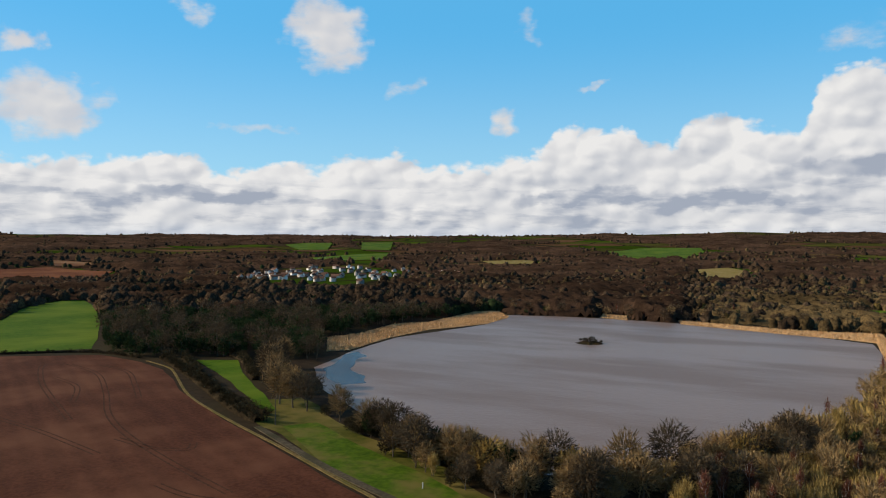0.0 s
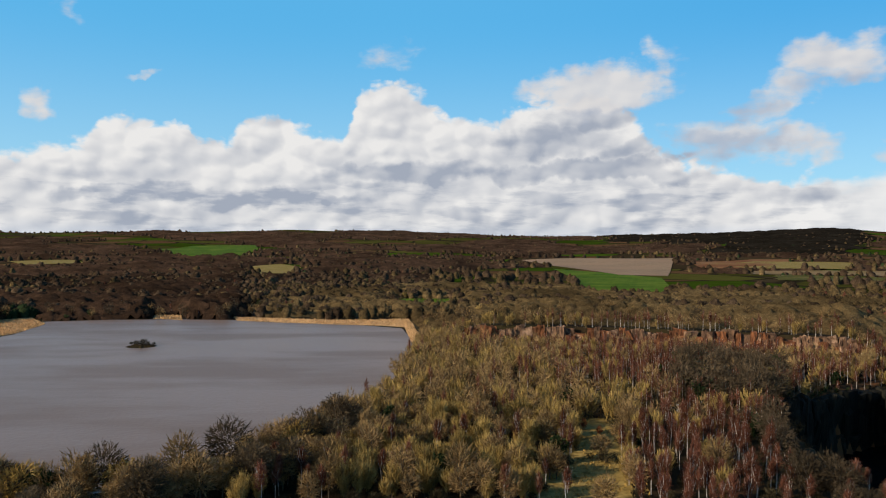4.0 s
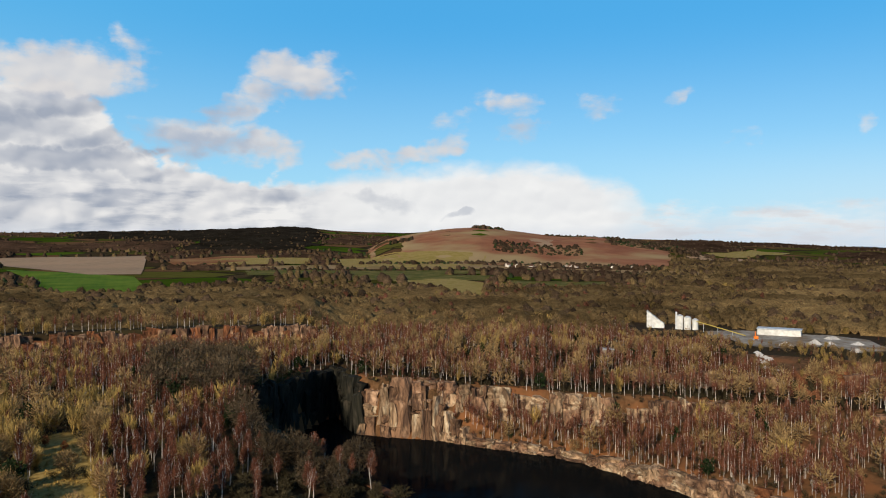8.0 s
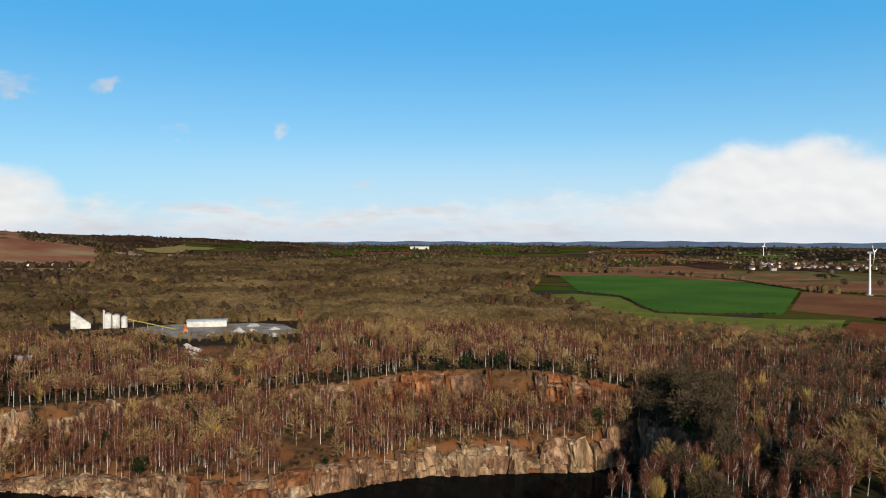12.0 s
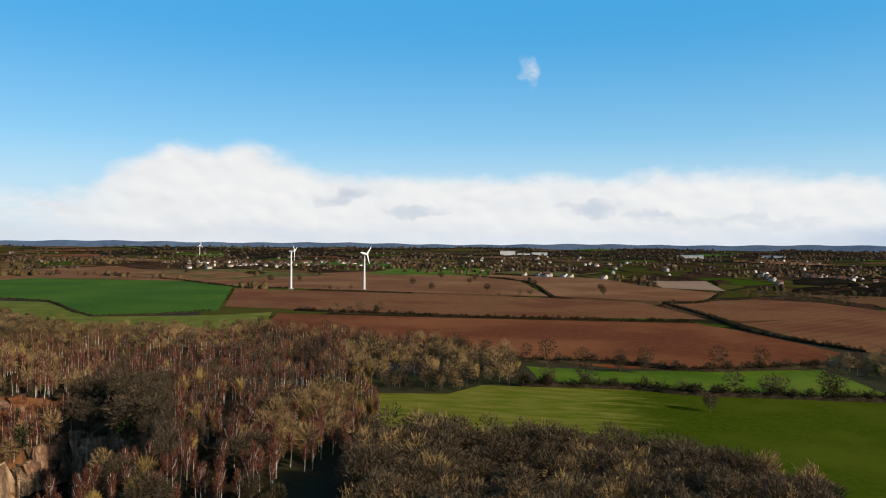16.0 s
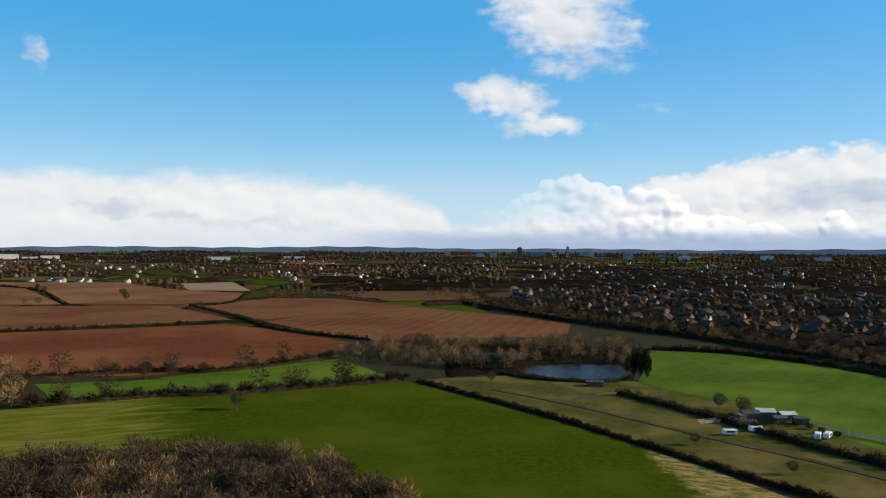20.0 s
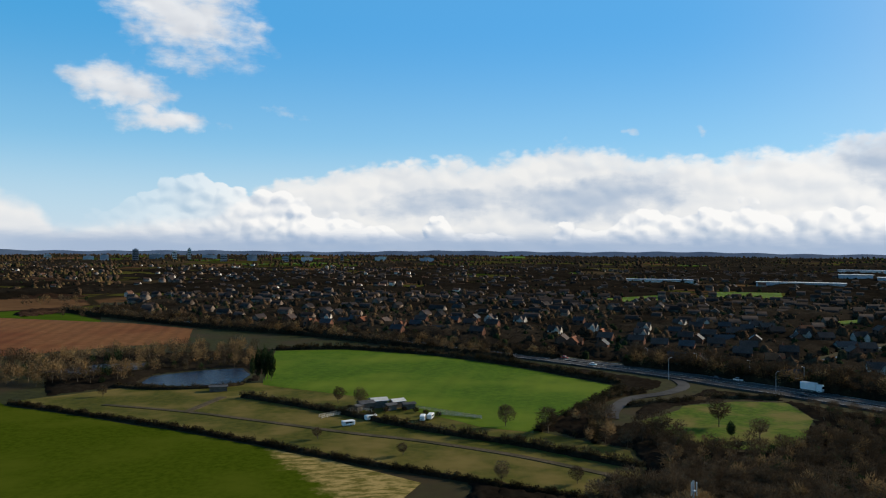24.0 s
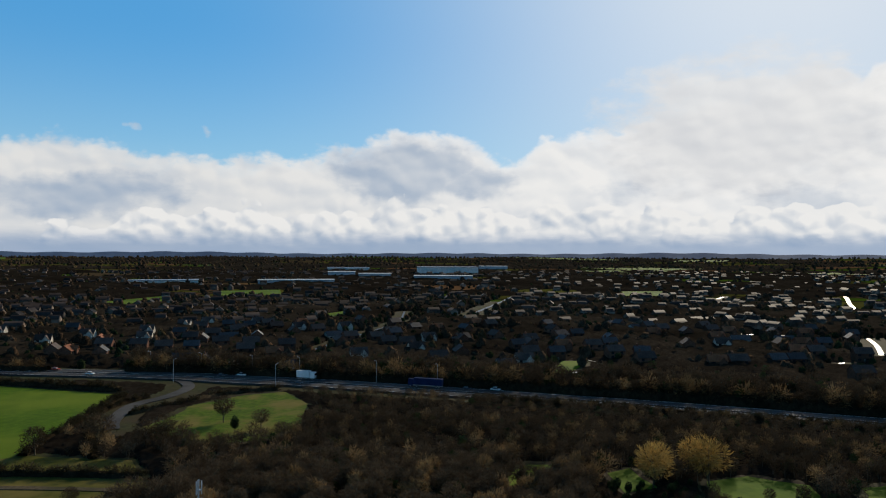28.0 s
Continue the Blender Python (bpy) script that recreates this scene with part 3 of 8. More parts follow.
def boxed(*size, bevel=0.0):
    return box(bmesh.new(), *size, bevel=bevel)


def tube(bm, a, b, ra, rb, sides=8):
    """Adds a tapered round bar from a to b."""
    a, b = Vector(a), Vector(b)
    d = b - a
    m = Matrix.Translation((a + b) / 2) @ d.to_track_quat("Z", "Y").to_matrix().to_4x4()
    bmesh.ops.create_cone(bm, cap_ends=True, segments=sides, radius1=ra, radius2=rb, depth=d.length, matrix=m)
    return bm


def tubed(*args, **more):
    return tube(bmesh.new(), *args, **more)


def height_at(x, y):
    return float(terrain(x, y))


def inside(outline, x, y):
    """Which of the points lie within the outline."""
    x, y = np.asarray(x, float), np.asarray(y, float)
    hit = np.zeros(x.shape, bool)
    for (x0, y0), (x1, y1) in zip(outline, outline[1:] + outline[:1]):
        if y0 != y1:
            hit ^= ((y0 > y) != (y1 > y)) & (x < (x1 - x0) * (y - y0) / (y1 - y0) + x0)
    return hit


def sheet(name, outline, mat, label, category="field", lift=0.12, step=40.0, level=None, rag=0.0):
    """A patch of land laid over the ground, with an outline of world points."""
    pts = []
    for a, b in zip(outline, outline[1:] + outline[:1]):
        cuts = max(1, int(math.dist(a, b) / (6 if math.hypot(*a) < 600 else 30)))
        for i in range(cuts):
            s = i / cuts
            x, y = a[0] + (b[0] - a[0]) * s, a[1] + (b[1] - a[1]) * s
            w = noise.noise_vector((x / 18, y / 18, 3.0)) * rag
            pts.append((x + w.x, y + w.y))
    bm = bmesh.new()
    face = bm.faces.new([bm.verts.new((x, y, 0)) for x, y in pts])
    if face.calc_area() and face.normal.z < 0:
        face.normal_flip()
    bmesh.ops.triangulate(bm, faces=list(bm.faces))
    for _ in range(4):
        far = max(math.hypot(v.co.x, v.co.y) for v in bm.verts)
        long = [e for e in bm.edges if e.calc_length() > max(step, 0.05 * far)]
        if not long or level is not None or len(bm.verts) > 4000:
            break
        bmesh.ops.subdivide_edges(bm, edges=long, cuts=1)
        bmesh.ops.triangulate(bm, faces=[f for f in bm.faces if len(f.verts) > 3])
    co = np.array([v.co[:] for v in bm.verts])
    z = terrain(co[:, 0], co[:, 1]) + lift + 0.0009 * np.maximum(np.hypot(co[:, 0], co[:, 1]) - 500, 0)
    for v, h in zip(bm.verts, z):
        v.co.z = level if level is not None else h
    bm.normal_update()
    if sum(f.normal.z for f in bm.faces) < 0:
        bmesh.ops.reverse_faces(bm, faces=list(bm.faces))
    return tagged(part(name, bm, mat), label, category, kind="structure")


def ribbon(name, line, wide, mat, label, category="road", lift=0.2, rise=0.0, shift=0.0):
    """A road or track along a line of points, with a level top."""
    pts = smooth(line, 5)
    bm, rows = bmesh.new(), []
    for i, p in enumerate(pts):
        a, b = Vector(pts[max(i - 1, 0)]), Vector(pts[min(i + 1, len(pts) - 1)])
        side = Vector((-(b - a).y, (b - a).x)).normalized()
        z = height_at(*p) + lift + rise
        rows.append([bm.verts.new((*(Vector(p) + side * (shift + wide * s / 2)), z - d)) for s, d in ((-1, 0.3 + rise), (-1, 0), (1, 0), (1, 0.3 + rise))])
    for r, s in zip(rows, rows[1:]):
        for i in range(3):
            bm.faces.new((r[i], r[i + 1], s[i + 1], s[i]))
    bmesh.ops.recalc_face_normals(bm, faces=list(bm.faces))
    bm.normal_update()
    if sum(f.normal.z for f in bm.faces) < 0:
        bmesh.ops.reverse_faces(bm, faces=list(bm.faces))
    return tagged(part(name, bm, mat), label, category, kind="structure")


def smooth(line, steps):
    """Points of a soft curve through the given ones."""
    out = []
    for i in range(len(line) - 1):
        p = [Vector(line[max(0, min(len(line) - 1, i + d))]) for d in (-1, 0, 1, 2)]
        for s in range(steps):
            t = s / steps
            out.append(tuple(0.5 * (2 * p[1] + (p[2] - p[0]) * t + (2 * p[0] - 5 * p[1] + 4 * p[2] - p[3]) * t * t + (3 * p[1] - p[0] - 3 * p[2] + p[3]) * t ** 3)))
    return out + [tuple(line[-1])]


# ---- ground, fields and water ----
radii = np.concatenate([[0.01, 40, 80, 110], 125 * 1.0165 ** np.arange(225)])
turns = np.radians(np.arange(0, 360, 0.6))
ax, ay = -np.outer(radii, np.sin(turns)), np.outer(radii, np.cos(turns))
az_ = terrain(ax, ay)
rings, spokes = ax.shape
i, j = np.meshgrid(np.arange(rings - 1), np.arange(spokes), indexing="ij")
k = (j + 1) % spokes
quads = np.stack([i * spokes + j, (i + 1) * spokes + j, (i + 1) * spokes + k, i * spokes + k], -1).reshape(-1, 4)
ground = new("ground", mesh_of("ground", np.stack([ax, ay, az_], -1).reshape(-1, 3), quads, M["land"]))
ground.data.materials.append(M["scree"])
mid = np.stack([ax, ay], -1)[:-1].reshape(-1, 2)
pa, pr = bearing(mid[:, 0], mid[:, 1]), np.hypot(mid[:, 0], mid[:, 1])
stony = (pa > -104) & (pa < -28.2) & (pr > np.interp(pa, PIT_AZ, PIT_NEAR) - 3) & (pr < np.interp(pa, PIT_AZ, FACE_R) + 8)
stony |= (pa > -76) & (pa < -62) & (pr > 360) & (pr < 440)
ground.data.materials.append(M["plain"])
ground.data.materials.append(M["verge"])
kind_at = np.where(stony, 1, np.where((pr > 900) | ((pr > 560) & (pa < -108) & (pa > -164)), 2, np.where((pa < -112) & (pr < 900), 3, 0)))
ground.data.polygons.foreach_set("material_index", kind_at.astype(np.int32))
tagged(ground, "brown leaf litter and rough winter land", "ground", kind="structure")

LAKE = [(-227, 286), (-189, 244), (-159, 223), (-127, 201), (-98, 185), (-79, 181), (-65, 184), (-52, 191), (-41, 205), (-30, 221), (-24, 222), (-22, 247), (-10, 272), (0, 306), (7, 363), (17, 439), (10, 525), (-38, 555), (-79, 568), (-117, 584), (-162, 590), (-208, 588), (-253, 576), (-238, 499), (-247, 447), (-254, 401), (-241, 334), (-232, 303)]
REED_LEFT = [(-290, 378), (-284, 406), (-296, 467), (-281, 491), (-289, 583), (-277, 604), (-245, 559), (-239, 503), (-257, 449), (-257, 399), (-246, 341), (-254, 331)]
REED_RIGHT = [(-122, 605), (-91, 596), (-39, 581), (-4, 583), (16, 588), (19, 520), (22, 450), (14, 450), (12, 530), (-4, 540), (-36, 548), (-77, 563), (-114, 578)]
REED_MID = [(-188, 623), (-166, 620), (-156, 584), (-180, 595)]
PLOUGHED = [(-415, 201), (-385, 229), (-346, 259), (-310, 254), (-282, 244), (-228, 208), (-184, 185), (-150, 169), (-123, 156), (-101, 145), (-74, 131), (-79, 92), (-174, 62)]
VERGE = [(-310, 262), (-288, 254), (-270, 245), (-222, 210), (-182, 190), (-145, 173), (-112, 157), (-92, 147), (-70, 131), (-78, 128), (-101, 143), (-123, 154), (-150, 167), (-184, 183), (-228, 206), (-282, 242)]
GREEN_LEFT = [(-570, 291), (-557, 331), (-645, 405), (-690, 470), (-675, 485), (-595, 440), (-525, 392), (-406, 301), (-371, 271), (-398, 236), (-418, 213)]
BROWN_LEFT = [(-1280, 705), (-1305, 775), (-1330, 885), (-1145, 880), (-985, 725), (-995, 640), (-1040, 575)]
PINK_LEFT = [(-1580, 1050), (-1455, 1065), (-1335, 980), (-1360, 915)]
MEADOW = [(-163, 189), (-157, 199), (-128, 183), (-104, 171), (-85, 161), (-75, 154), (-77, 136), (-94, 146), (-130, 165)]
MEADOW_STRIP = [(-291, 272), (-273, 283), (-245, 257), (-181, 207), (-180, 200), (-239, 241)]
FAR_GREEN = [(-2015, 2350), (-2070, 2560), (-1975, 2605), (-1555, 2025), (-1645, 1990)]
FAR_GREEN_2 = [(-1925, 2755), (-1880, 2940), (-1405, 2180), (-1455, 2080)]
HILL_GREEN = [(-705, 2395), (-675, 2660), (-480, 2765), (-395, 2330), (-375, 1935), (-450, 1830), (-550, 1945)]
WOOD_TAN = [(-270, 1530), (-220, 1575), (-165, 1460), (-160, 1190), (-185, 1195), (-240, 1380)]
WOOD_TAN_2 = [(-805, 1665), (-700, 1725), (-620, 1595), (-720, 1540)]
VILLAGE_GREEN = [(-565, 715), (-550, 760), (-475, 775), (-455, 720), (-510, 685)]
VILLAGE_GREEN_2 = [(-1285, 1530), (-1285, 1780), (-1290, 2005), (-1015, 1550), (-1100, 1390)]
PALE = [(335, 1885), (495, 1915), (740, 1900), (470, 1235), (400, 1270), (370, 1565)]
GREEN_MID = [(325, 1465), (385, 1350), (440, 1185), (370, 955), (320, 850), (230, 840), (260, 1000), (305, 1250)]
GREEN_SMALL = [(0, 800), (70, 795), (57, 687), (10, 715)]
TAN_MID = [(695, 1705), (875, 1765), (955, 1710), (745, 1435), (630, 1470)]
CLEARING = [(33, 165), (37, 190), (48, 214), (56, 240), (68, 256), (79, 250), (73, 228), (68, 200), (62, 170)]
TAN_A = [(690, 1590), (855, 1705), (1010, 1550), (845, 1335), (720, 1435)]
TAN_B = [(1025, 1495), (1165, 1435), (1260, 1215), (1020, 1000), (905, 1110), (870, 1245)]
TAN_C = [(705, 880), (795, 840), (765, 740), (570, 555), (580, 595), (660, 785)]
TAN_D = [(2255, 1200), (2960, 1380), (2770, 1145), (2065, 1010)]
DEEP = [(1400, -65), (1295, -245), (1000, -360), (628, -211), (643, -116), (815, -110), (880, -70)]
LIGHT = [(810, -5), (845, -60), (800, -105), (633, -112), (594, -197), (596, -247), (487, -195), (478, -158), (542, -86), (678, -49)]
STRIP = [(1730, -65), (1585, -300), (1255, -480), (1110, -405), (1395, -260), (1470, -75)]
SOIL_TOP = [(1180, -325), (1190, -420), (1290, -720), (1135, -815), (870, -760), (610, -575), (880, -390), (945, -340)]
SOIL_TOP_2 = [(1130, -825), (875, -935), (685, -825), (550, -795), (475, -665), (515, -620), (610, -585), (860, -770)]
SOIL_MID = [(915, -330), (850, -375), (605, -555), (500, -600), (364, -512), (450, -401), (606, -277), (665, -230)]
SOIL_LOW = [(583, -246), (437, -389), (350, -480), (289, -461), (210, -418), (200, -376), (221, -306), (245, -274), (296, -260), (338, -259), (409, -228), (488, -195)]
SOIL_RIGHT = [(331, -507), (322, -613), (280, -685), (158, -627), (104, -580), (91, -493), (122, -485), (195, -434), (222, -438)]
SOIL_FAR = [(485, -605), (465, -740), (400, -755), (285, -695), (340, -524), (376, -528)]
SOIL_PALE = [(775, -935), (730, -1025), (565, -835), (645, -815)]
PASTURE = [(273, -243), (240, -268), (218, -302), (187, -356), (161, -334), (135, -312), (205, -247), (242, -223)]
FRONT = [(259, -146), (240, -173), (247, -195), (206, -241), (182, -256), (127, -312), (123, -306), (57, -261), (18, -230), (-9, -207), (-22, -192), (-4, -152), (46, -136), (84, -160), (99, -164), (112, -165), (128, -159), (160, -139), (183, -124), (205, -122)]
ROUGH = [(122, -315), (88, -335), (33, -312), (2, -279), (-21, -253), (-36, -229), (-73, -194), (-65, -176), (-49, -184), (-11, -211), (18, -236), (58, -267)]
POND = [(85, -349), (84, -369), (63, -383), (45, -388), (39, -367), (42, -342), (66, -339)]
POND_2 = [(140, -386), (121, -408), (97, -412), (94, -391), (115, -377)]
POND_3 = [(329, -178), (307, -202), (290, -209), (285, -199), (309, -173)]
SPORTS = [(31, -339), (34, -452), (-6, -453), (-54, -423), (-89, -380), (-125, -315), (-113, -302), (-83, -264), (-64, -241), (-49, -250), (-28, -281), (-15, -304)]
ROUND = [(-107, -251), (-134, -273), (-158, -280), (-176, -275), (-168, -247), (-147, -219), (-128, -209), (-115, -215), (-107, -236)]
GLADE_A, GLADE_B, GLADE_C, GLADE_D = [(-154, -131), (-167, -135), (-174, -127), (-159, -119), (-148, -125)], [(-175, -114), (-184, -111), (-173, -99), (-164, -102)], [(-186, -91), (-200, -85), (-204, -72), (-190, -64), (-172, -84)], [(-212, -62), (-222, -55), (-206, -48), (-200, -57)]
ROAD = [(230, -760), (92, -605), (-7, -524), (-72, -454), (-119, -397), (-158, -346), (-176, -315), (-193, -288), (-207, -262), (-218, -240), (-234, -209), (-246, -183), (-263, -148), (-285, -97), (-301, -57), (-318, 10)]
SLIP = [(-159, -342), (-154, -315), (-138, -299), (-119, -290), (-104, -270), (-98, -256)]
TRACK = [(87, -303), (53, -286), (24, -267), (-5, -247), (-25, -235), (-51, -215), (-71, -194), (-84, -178)]

OPEN = []
VILLAGE = [(-795, 835), (-955, 1070), (-905, 1255), (-745, 1210), (-585, 925), (-545, 770), (-640, 730)]


def sector(a0, a1, r0, r1):
    """Outline of a sector of bearings and distances."""
    arc = [a0 + (a1 - a0) * i / 6 for i in range(7)]
    return [(-r * math.sin(radians(a)), r * math.cos(radians(a))) for a, r in [*[(a, r0) for a in arc], *[(a, r1) for a in arc[::-1]]]]


def field(name, outline, mat, label, category="field", rag=1.0, **more):
    OPEN.append(outline)
    return sheet(name, outline, M[mat], label, category, rag=rag, **more)


field("field_1", PLOUGHED, "ploughed", "bare ploughed red-brown field with tractor lines")
OPEN.append(VERGE)
M["straw_strip"] = material("dry_field_edge_grass", [(0.13, 0.085, 0.030), (0.24, 0.165, 0.065), (0.09, 0.075, 0.022)], 0.6, broad=0.15, mottle=0.6)
ribbon("verge_1", [(-310, 258), (-286, 250), (-270, 240), (-226, 208), (-183, 186), (-148, 170), (-115, 154), (-96, 145), (-74, 130)], 1.1, M["straw_strip"], "strip of dry straw-coloured grass beside a field", "verge", 0.22)
field("field_2", GREEN_LEFT, "grass", "bright green pasture behind a hedge")
field("field_3", BROWN_LEFT, "soil_dark", "far brown ploughed field")
field("field_4", PINK_LEFT, "soil_tan", "far narrow brown field")
sheet("meadow_margin", [(-200, 214), (-188, 228), (-160, 208), (-126, 190), (-100, 178), (-74, 160), (-66, 150), (-74, 134), (-120, 158), (-150, 176), (-184, 194)], M["grass_rough"], "rough grass between the field hedge and the shore", "grass", lift=0.05, rag=4.0)
field("meadow_1", MEADOW, "grass_tussock", "bright green meadow beside the lake", "meadow")
field("meadow_2", MEADOW_STRIP, "grass", "narrow green meadow behind a hedge", "meadow")
for outline in (FAR_GREEN, FAR_GREEN_2, HILL_GREEN, VILLAGE_GREEN, VILLAGE_GREEN_2, GREEN_SMALL, GREEN_MID):
    field("pasture", outline, "grass", "green pasture among bare woods", "field", rag=3.0)
for outline in (sector(-36, -43, 1180, 1400), sector(-48, -55, 960, 1120), sector(-28, -34, 1250, 1420)):
    field("rough_field", outline, "grass_rough", "olive rough grassland between hedges", "field", rag=14.0)
for outline in (WOOD_TAN, WOOD_TAN_2, TAN_A, TAN_B, TAN_C, TAN_D):
    field("rough_field", outline, "grass_dry", "straw-coloured rough grassland among trees", "field", rag=3.0)
field("field_5", PALE, "soil_pale", "pale pinkish stubble field")
field("field_6", TAN_MID, "soil_tan", "tan stubble field by trees")
M["straw"] = material("tussocky_straw_grass", [(0.20, 0.125, 0.034), (0.44, 0.30, 0.095), (0.27, 0.175, 0.050)], 0.45, broad=0.12, mottle=0.6)
sheet("clearing", CLEARING, M["straw"], "clearing of dry yellow grass among birches", "clearing", rag=9.0)
OPEN += [[(36, 166), (45, 192), (55, 205), (62, 196), (57, 168)], [(54, 206), (58, 232), (68, 250), (74, 244), (69, 222), (63, 204)]]
field("hillside_1", sector(-37.2, -59.5, 1560, 2480), "bracken", "open hillside of rust-brown dead bracken", "hillside", rag=20.0)
for outline in (sector(-60.5, -66, 1900, 2200), sector(-49.5, -51, 1900, 2100)):
    sheet("pale_slope", outline, M["soil_pale"], "pale grassy slope of the open hill", "hillside", lift=0.9, rag=30.0)
for outline in (sector(-26.5, -47.5, 1440, 1545), sector(-47.5, -62, 1420, 1500)):
    field("stubble_strip", outline, "soil_pale_tan", "long tan strip of stubble below the hill", "field", rag=12.0)
for outline in (sector(-35.5, -47, 1120, 1250), sector(-31, -45.5, 1290, 1400), sector(-37, -42, 960, 1040)):
    field("rough_field", outline, "grass_rough", "olive rough grassland between hedges", "field", rag=14.0)
field("field_7", DEEP, "grass_deep", "deep green winter crop field")
field("field_8", LIGHT, "grass_light", "light green pasture edged by a hedge")
field("field_9", STRIP, "grass_deep", "long narrow green field before houses")
field("field_10", SOIL_TOP, "soil_tan", "wide tan-brown arable field with wind turbines")
field("field_11", SOIL_TOP_2, "soil_tan", "tan-brown arable field")
field("field_12", SOIL_MID, "soil_striped", "brown arable field behind a hedge")
field("field_13", SOIL_LOW, "soil_dark", "dark red-brown bare arable field")
field("field_14", SOIL_RIGHT, "soil_striped", "striped brown stubble field")
field("field_15", SOIL_FAR, "soil_striped", "brown field between hedges")
field("field_16", SOIL_PALE, "soil_pale", "pale stubble field far off")
field("field_17", PASTURE, "grass", "green pasture between two hedges")
field("field_18", FRONT, "grass_front", "large bright green grass field")
field("field_19", ROUGH, "grass_rough", "rough olive sheep pasture with a track")
field("field_20", SPORTS, "grass", "bright green field behind the farm")
field("field_21", ROUND, "grass_tussock", "rough green meadow inside the road junction", rag=3.0)
for outline in ([(-324, -886), (-429, -949), (-387, -856), (-324, -814)], [(-537, -1019), (-629, -989), (-549, -858), (-485, -913)], [(-394, -573), (-466, -604), (-442, -571), (-395, -556)], [(-986, -615), (-1042, -570), (-934, -511), (-888, -550)], [(-336, -247), (-346, -237), (-317, -224), (-279, -214)]):
    field("playing_field", outline, "grass", "green open land among houses", "field", lift=0.3)
for outline in (GLADE_A, GLADE_B, GLADE_C, GLADE_D):
    field("glade", outline, "grass", "sunlit green glade among dark trees", "meadow", rag=3.0)
MARGIN = [(90, -338), (33, -345), (-15, -308), (-50, -254), (-66, -243), (-88, -215), (-80, -185), (-60, -180), (-10, -214), (60, -268), (122, -316)]
sheet("margin", MARGIN, M["grass_rough"], "rough grass margin round the farm", "grass", lift=0.06)
OPEN.append([(478, -158), (542, -86), (678, -49), (812, -3), (1400, -62), (1295, -247), (1000, -362), (596, -249), (487, -197)])
OPEN += [sector(-57, -63.5, 440, 580), sector(-63.5, -73.5, 392, 560), sector(-7, -33, 442, 470)]
OPEN += [VILLAGE, LAKE, REED_LEFT, REED_RIGHT, REED_MID, POND, POND_2, POND_3]
sheet("water_1", LAKE, M["lake"], "wide grey-brown lake ruffled by wind", "lake", level=0.12, rag=1.5)
sheet("water_6", [(-224, 288), (-206, 270), (-190, 250), (-186, 262), (-200, 282), (-212, 300), (-222, 318), (-236, 338), (-238, 320)], water_material("calm_lake_water", (0.012, 0.018, 0.036), 0.12, 0.3, 0.5, 0.06), "calm blue water along the wooded shore", "lake", level=0.132, rag=9.0)
sheet("water_2", POND, M["pond"], "small dark blue pond among trees", "pond", level=0.14)
sheet("water_3", POND_2, M["pond"], "narrow pond behind trees", "pond", level=0.14)
sheet("water_4", POND_3, M["pond"], "pond glinting through bare trees", "pond", level=0.14)
pit = [(-r * math.sin(radians(a)), r * math.cos(radians(a))) for a, r in [*zip(PIT_AZ, PIT_NEAR), *zip(PIT_AZ[::-1], [r + 4 for r in PIT_FAR[::-1]])]]
sheet("water_5", pit, M["pit_water"], "black still water in a flooded quarry", "quarry pool", level=-25.0)
for shift in (-5.2, 5.2):
    ribbon("road", ROAD, 7.6, M["asphalt"], "worn grey carriageway of a dual road", "road", 0.3, rise=0.5, shift=shift)
ribbon("slip_road", SLIP, 5.2, M["asphalt"], "curved grey slip road", "road", 0.34)
ribbon("farm_track", TRACK, 2.5, M["track"], "pale gravel farm track across rough pasture", "track", 0.3)
ribbon("farm_track", [(53, -286), (44, -313)], 3.2, M["track"], "pale gravel branch of the farm track", "track", 0.32)
ribbon("field_track", [(-169, 184), (-129, 163), (-107, 153), (-88, 145), (-72, 135)], 2.4, M["track"], "brown earth track along the field edge", "track", 0.3)


# ---- trees ----
M["bark"] = material("grey_brown_bark", [(0.075, 0.058, 0.040), (0.13, 0.105, 0.075)], 1.2, vary=0.25)
M["birch_bark"] = material("pale_birch_bark", [(0.36, 0.31, 0.27), (0.58, 0.52, 0.46)], 1.4, vary=0.2)
TWIGS = {
    "broadleaf": [(0.180, 0.112, 0.050), (0.265, 0.174, 0.078)],
    "oak": [(0.056, 0.040, 0.024), (0.094, 0.067, 0.040)],
    "willow": [(0.25, 0.165, 0.050), (0.38, 0.26, 0.088)],
    "birch": [(0.112, 0.044, 0.028), (0.175, 0.072, 0.043)],
    "shrub": [(0.034, 0.027, 0.015), (0.060, 0.048, 0.025)],
    "evergreen": [(0.018, 0.030, 0.012), (0.035, 0.052, 0.020)],
    "gold": [(0.30, 0.18, 0.046), (0.42, 0.27, 0.08)],
    "beech": [(0.16, 0.055, 0.022), (0.23, 0.085, 0.034)],
}


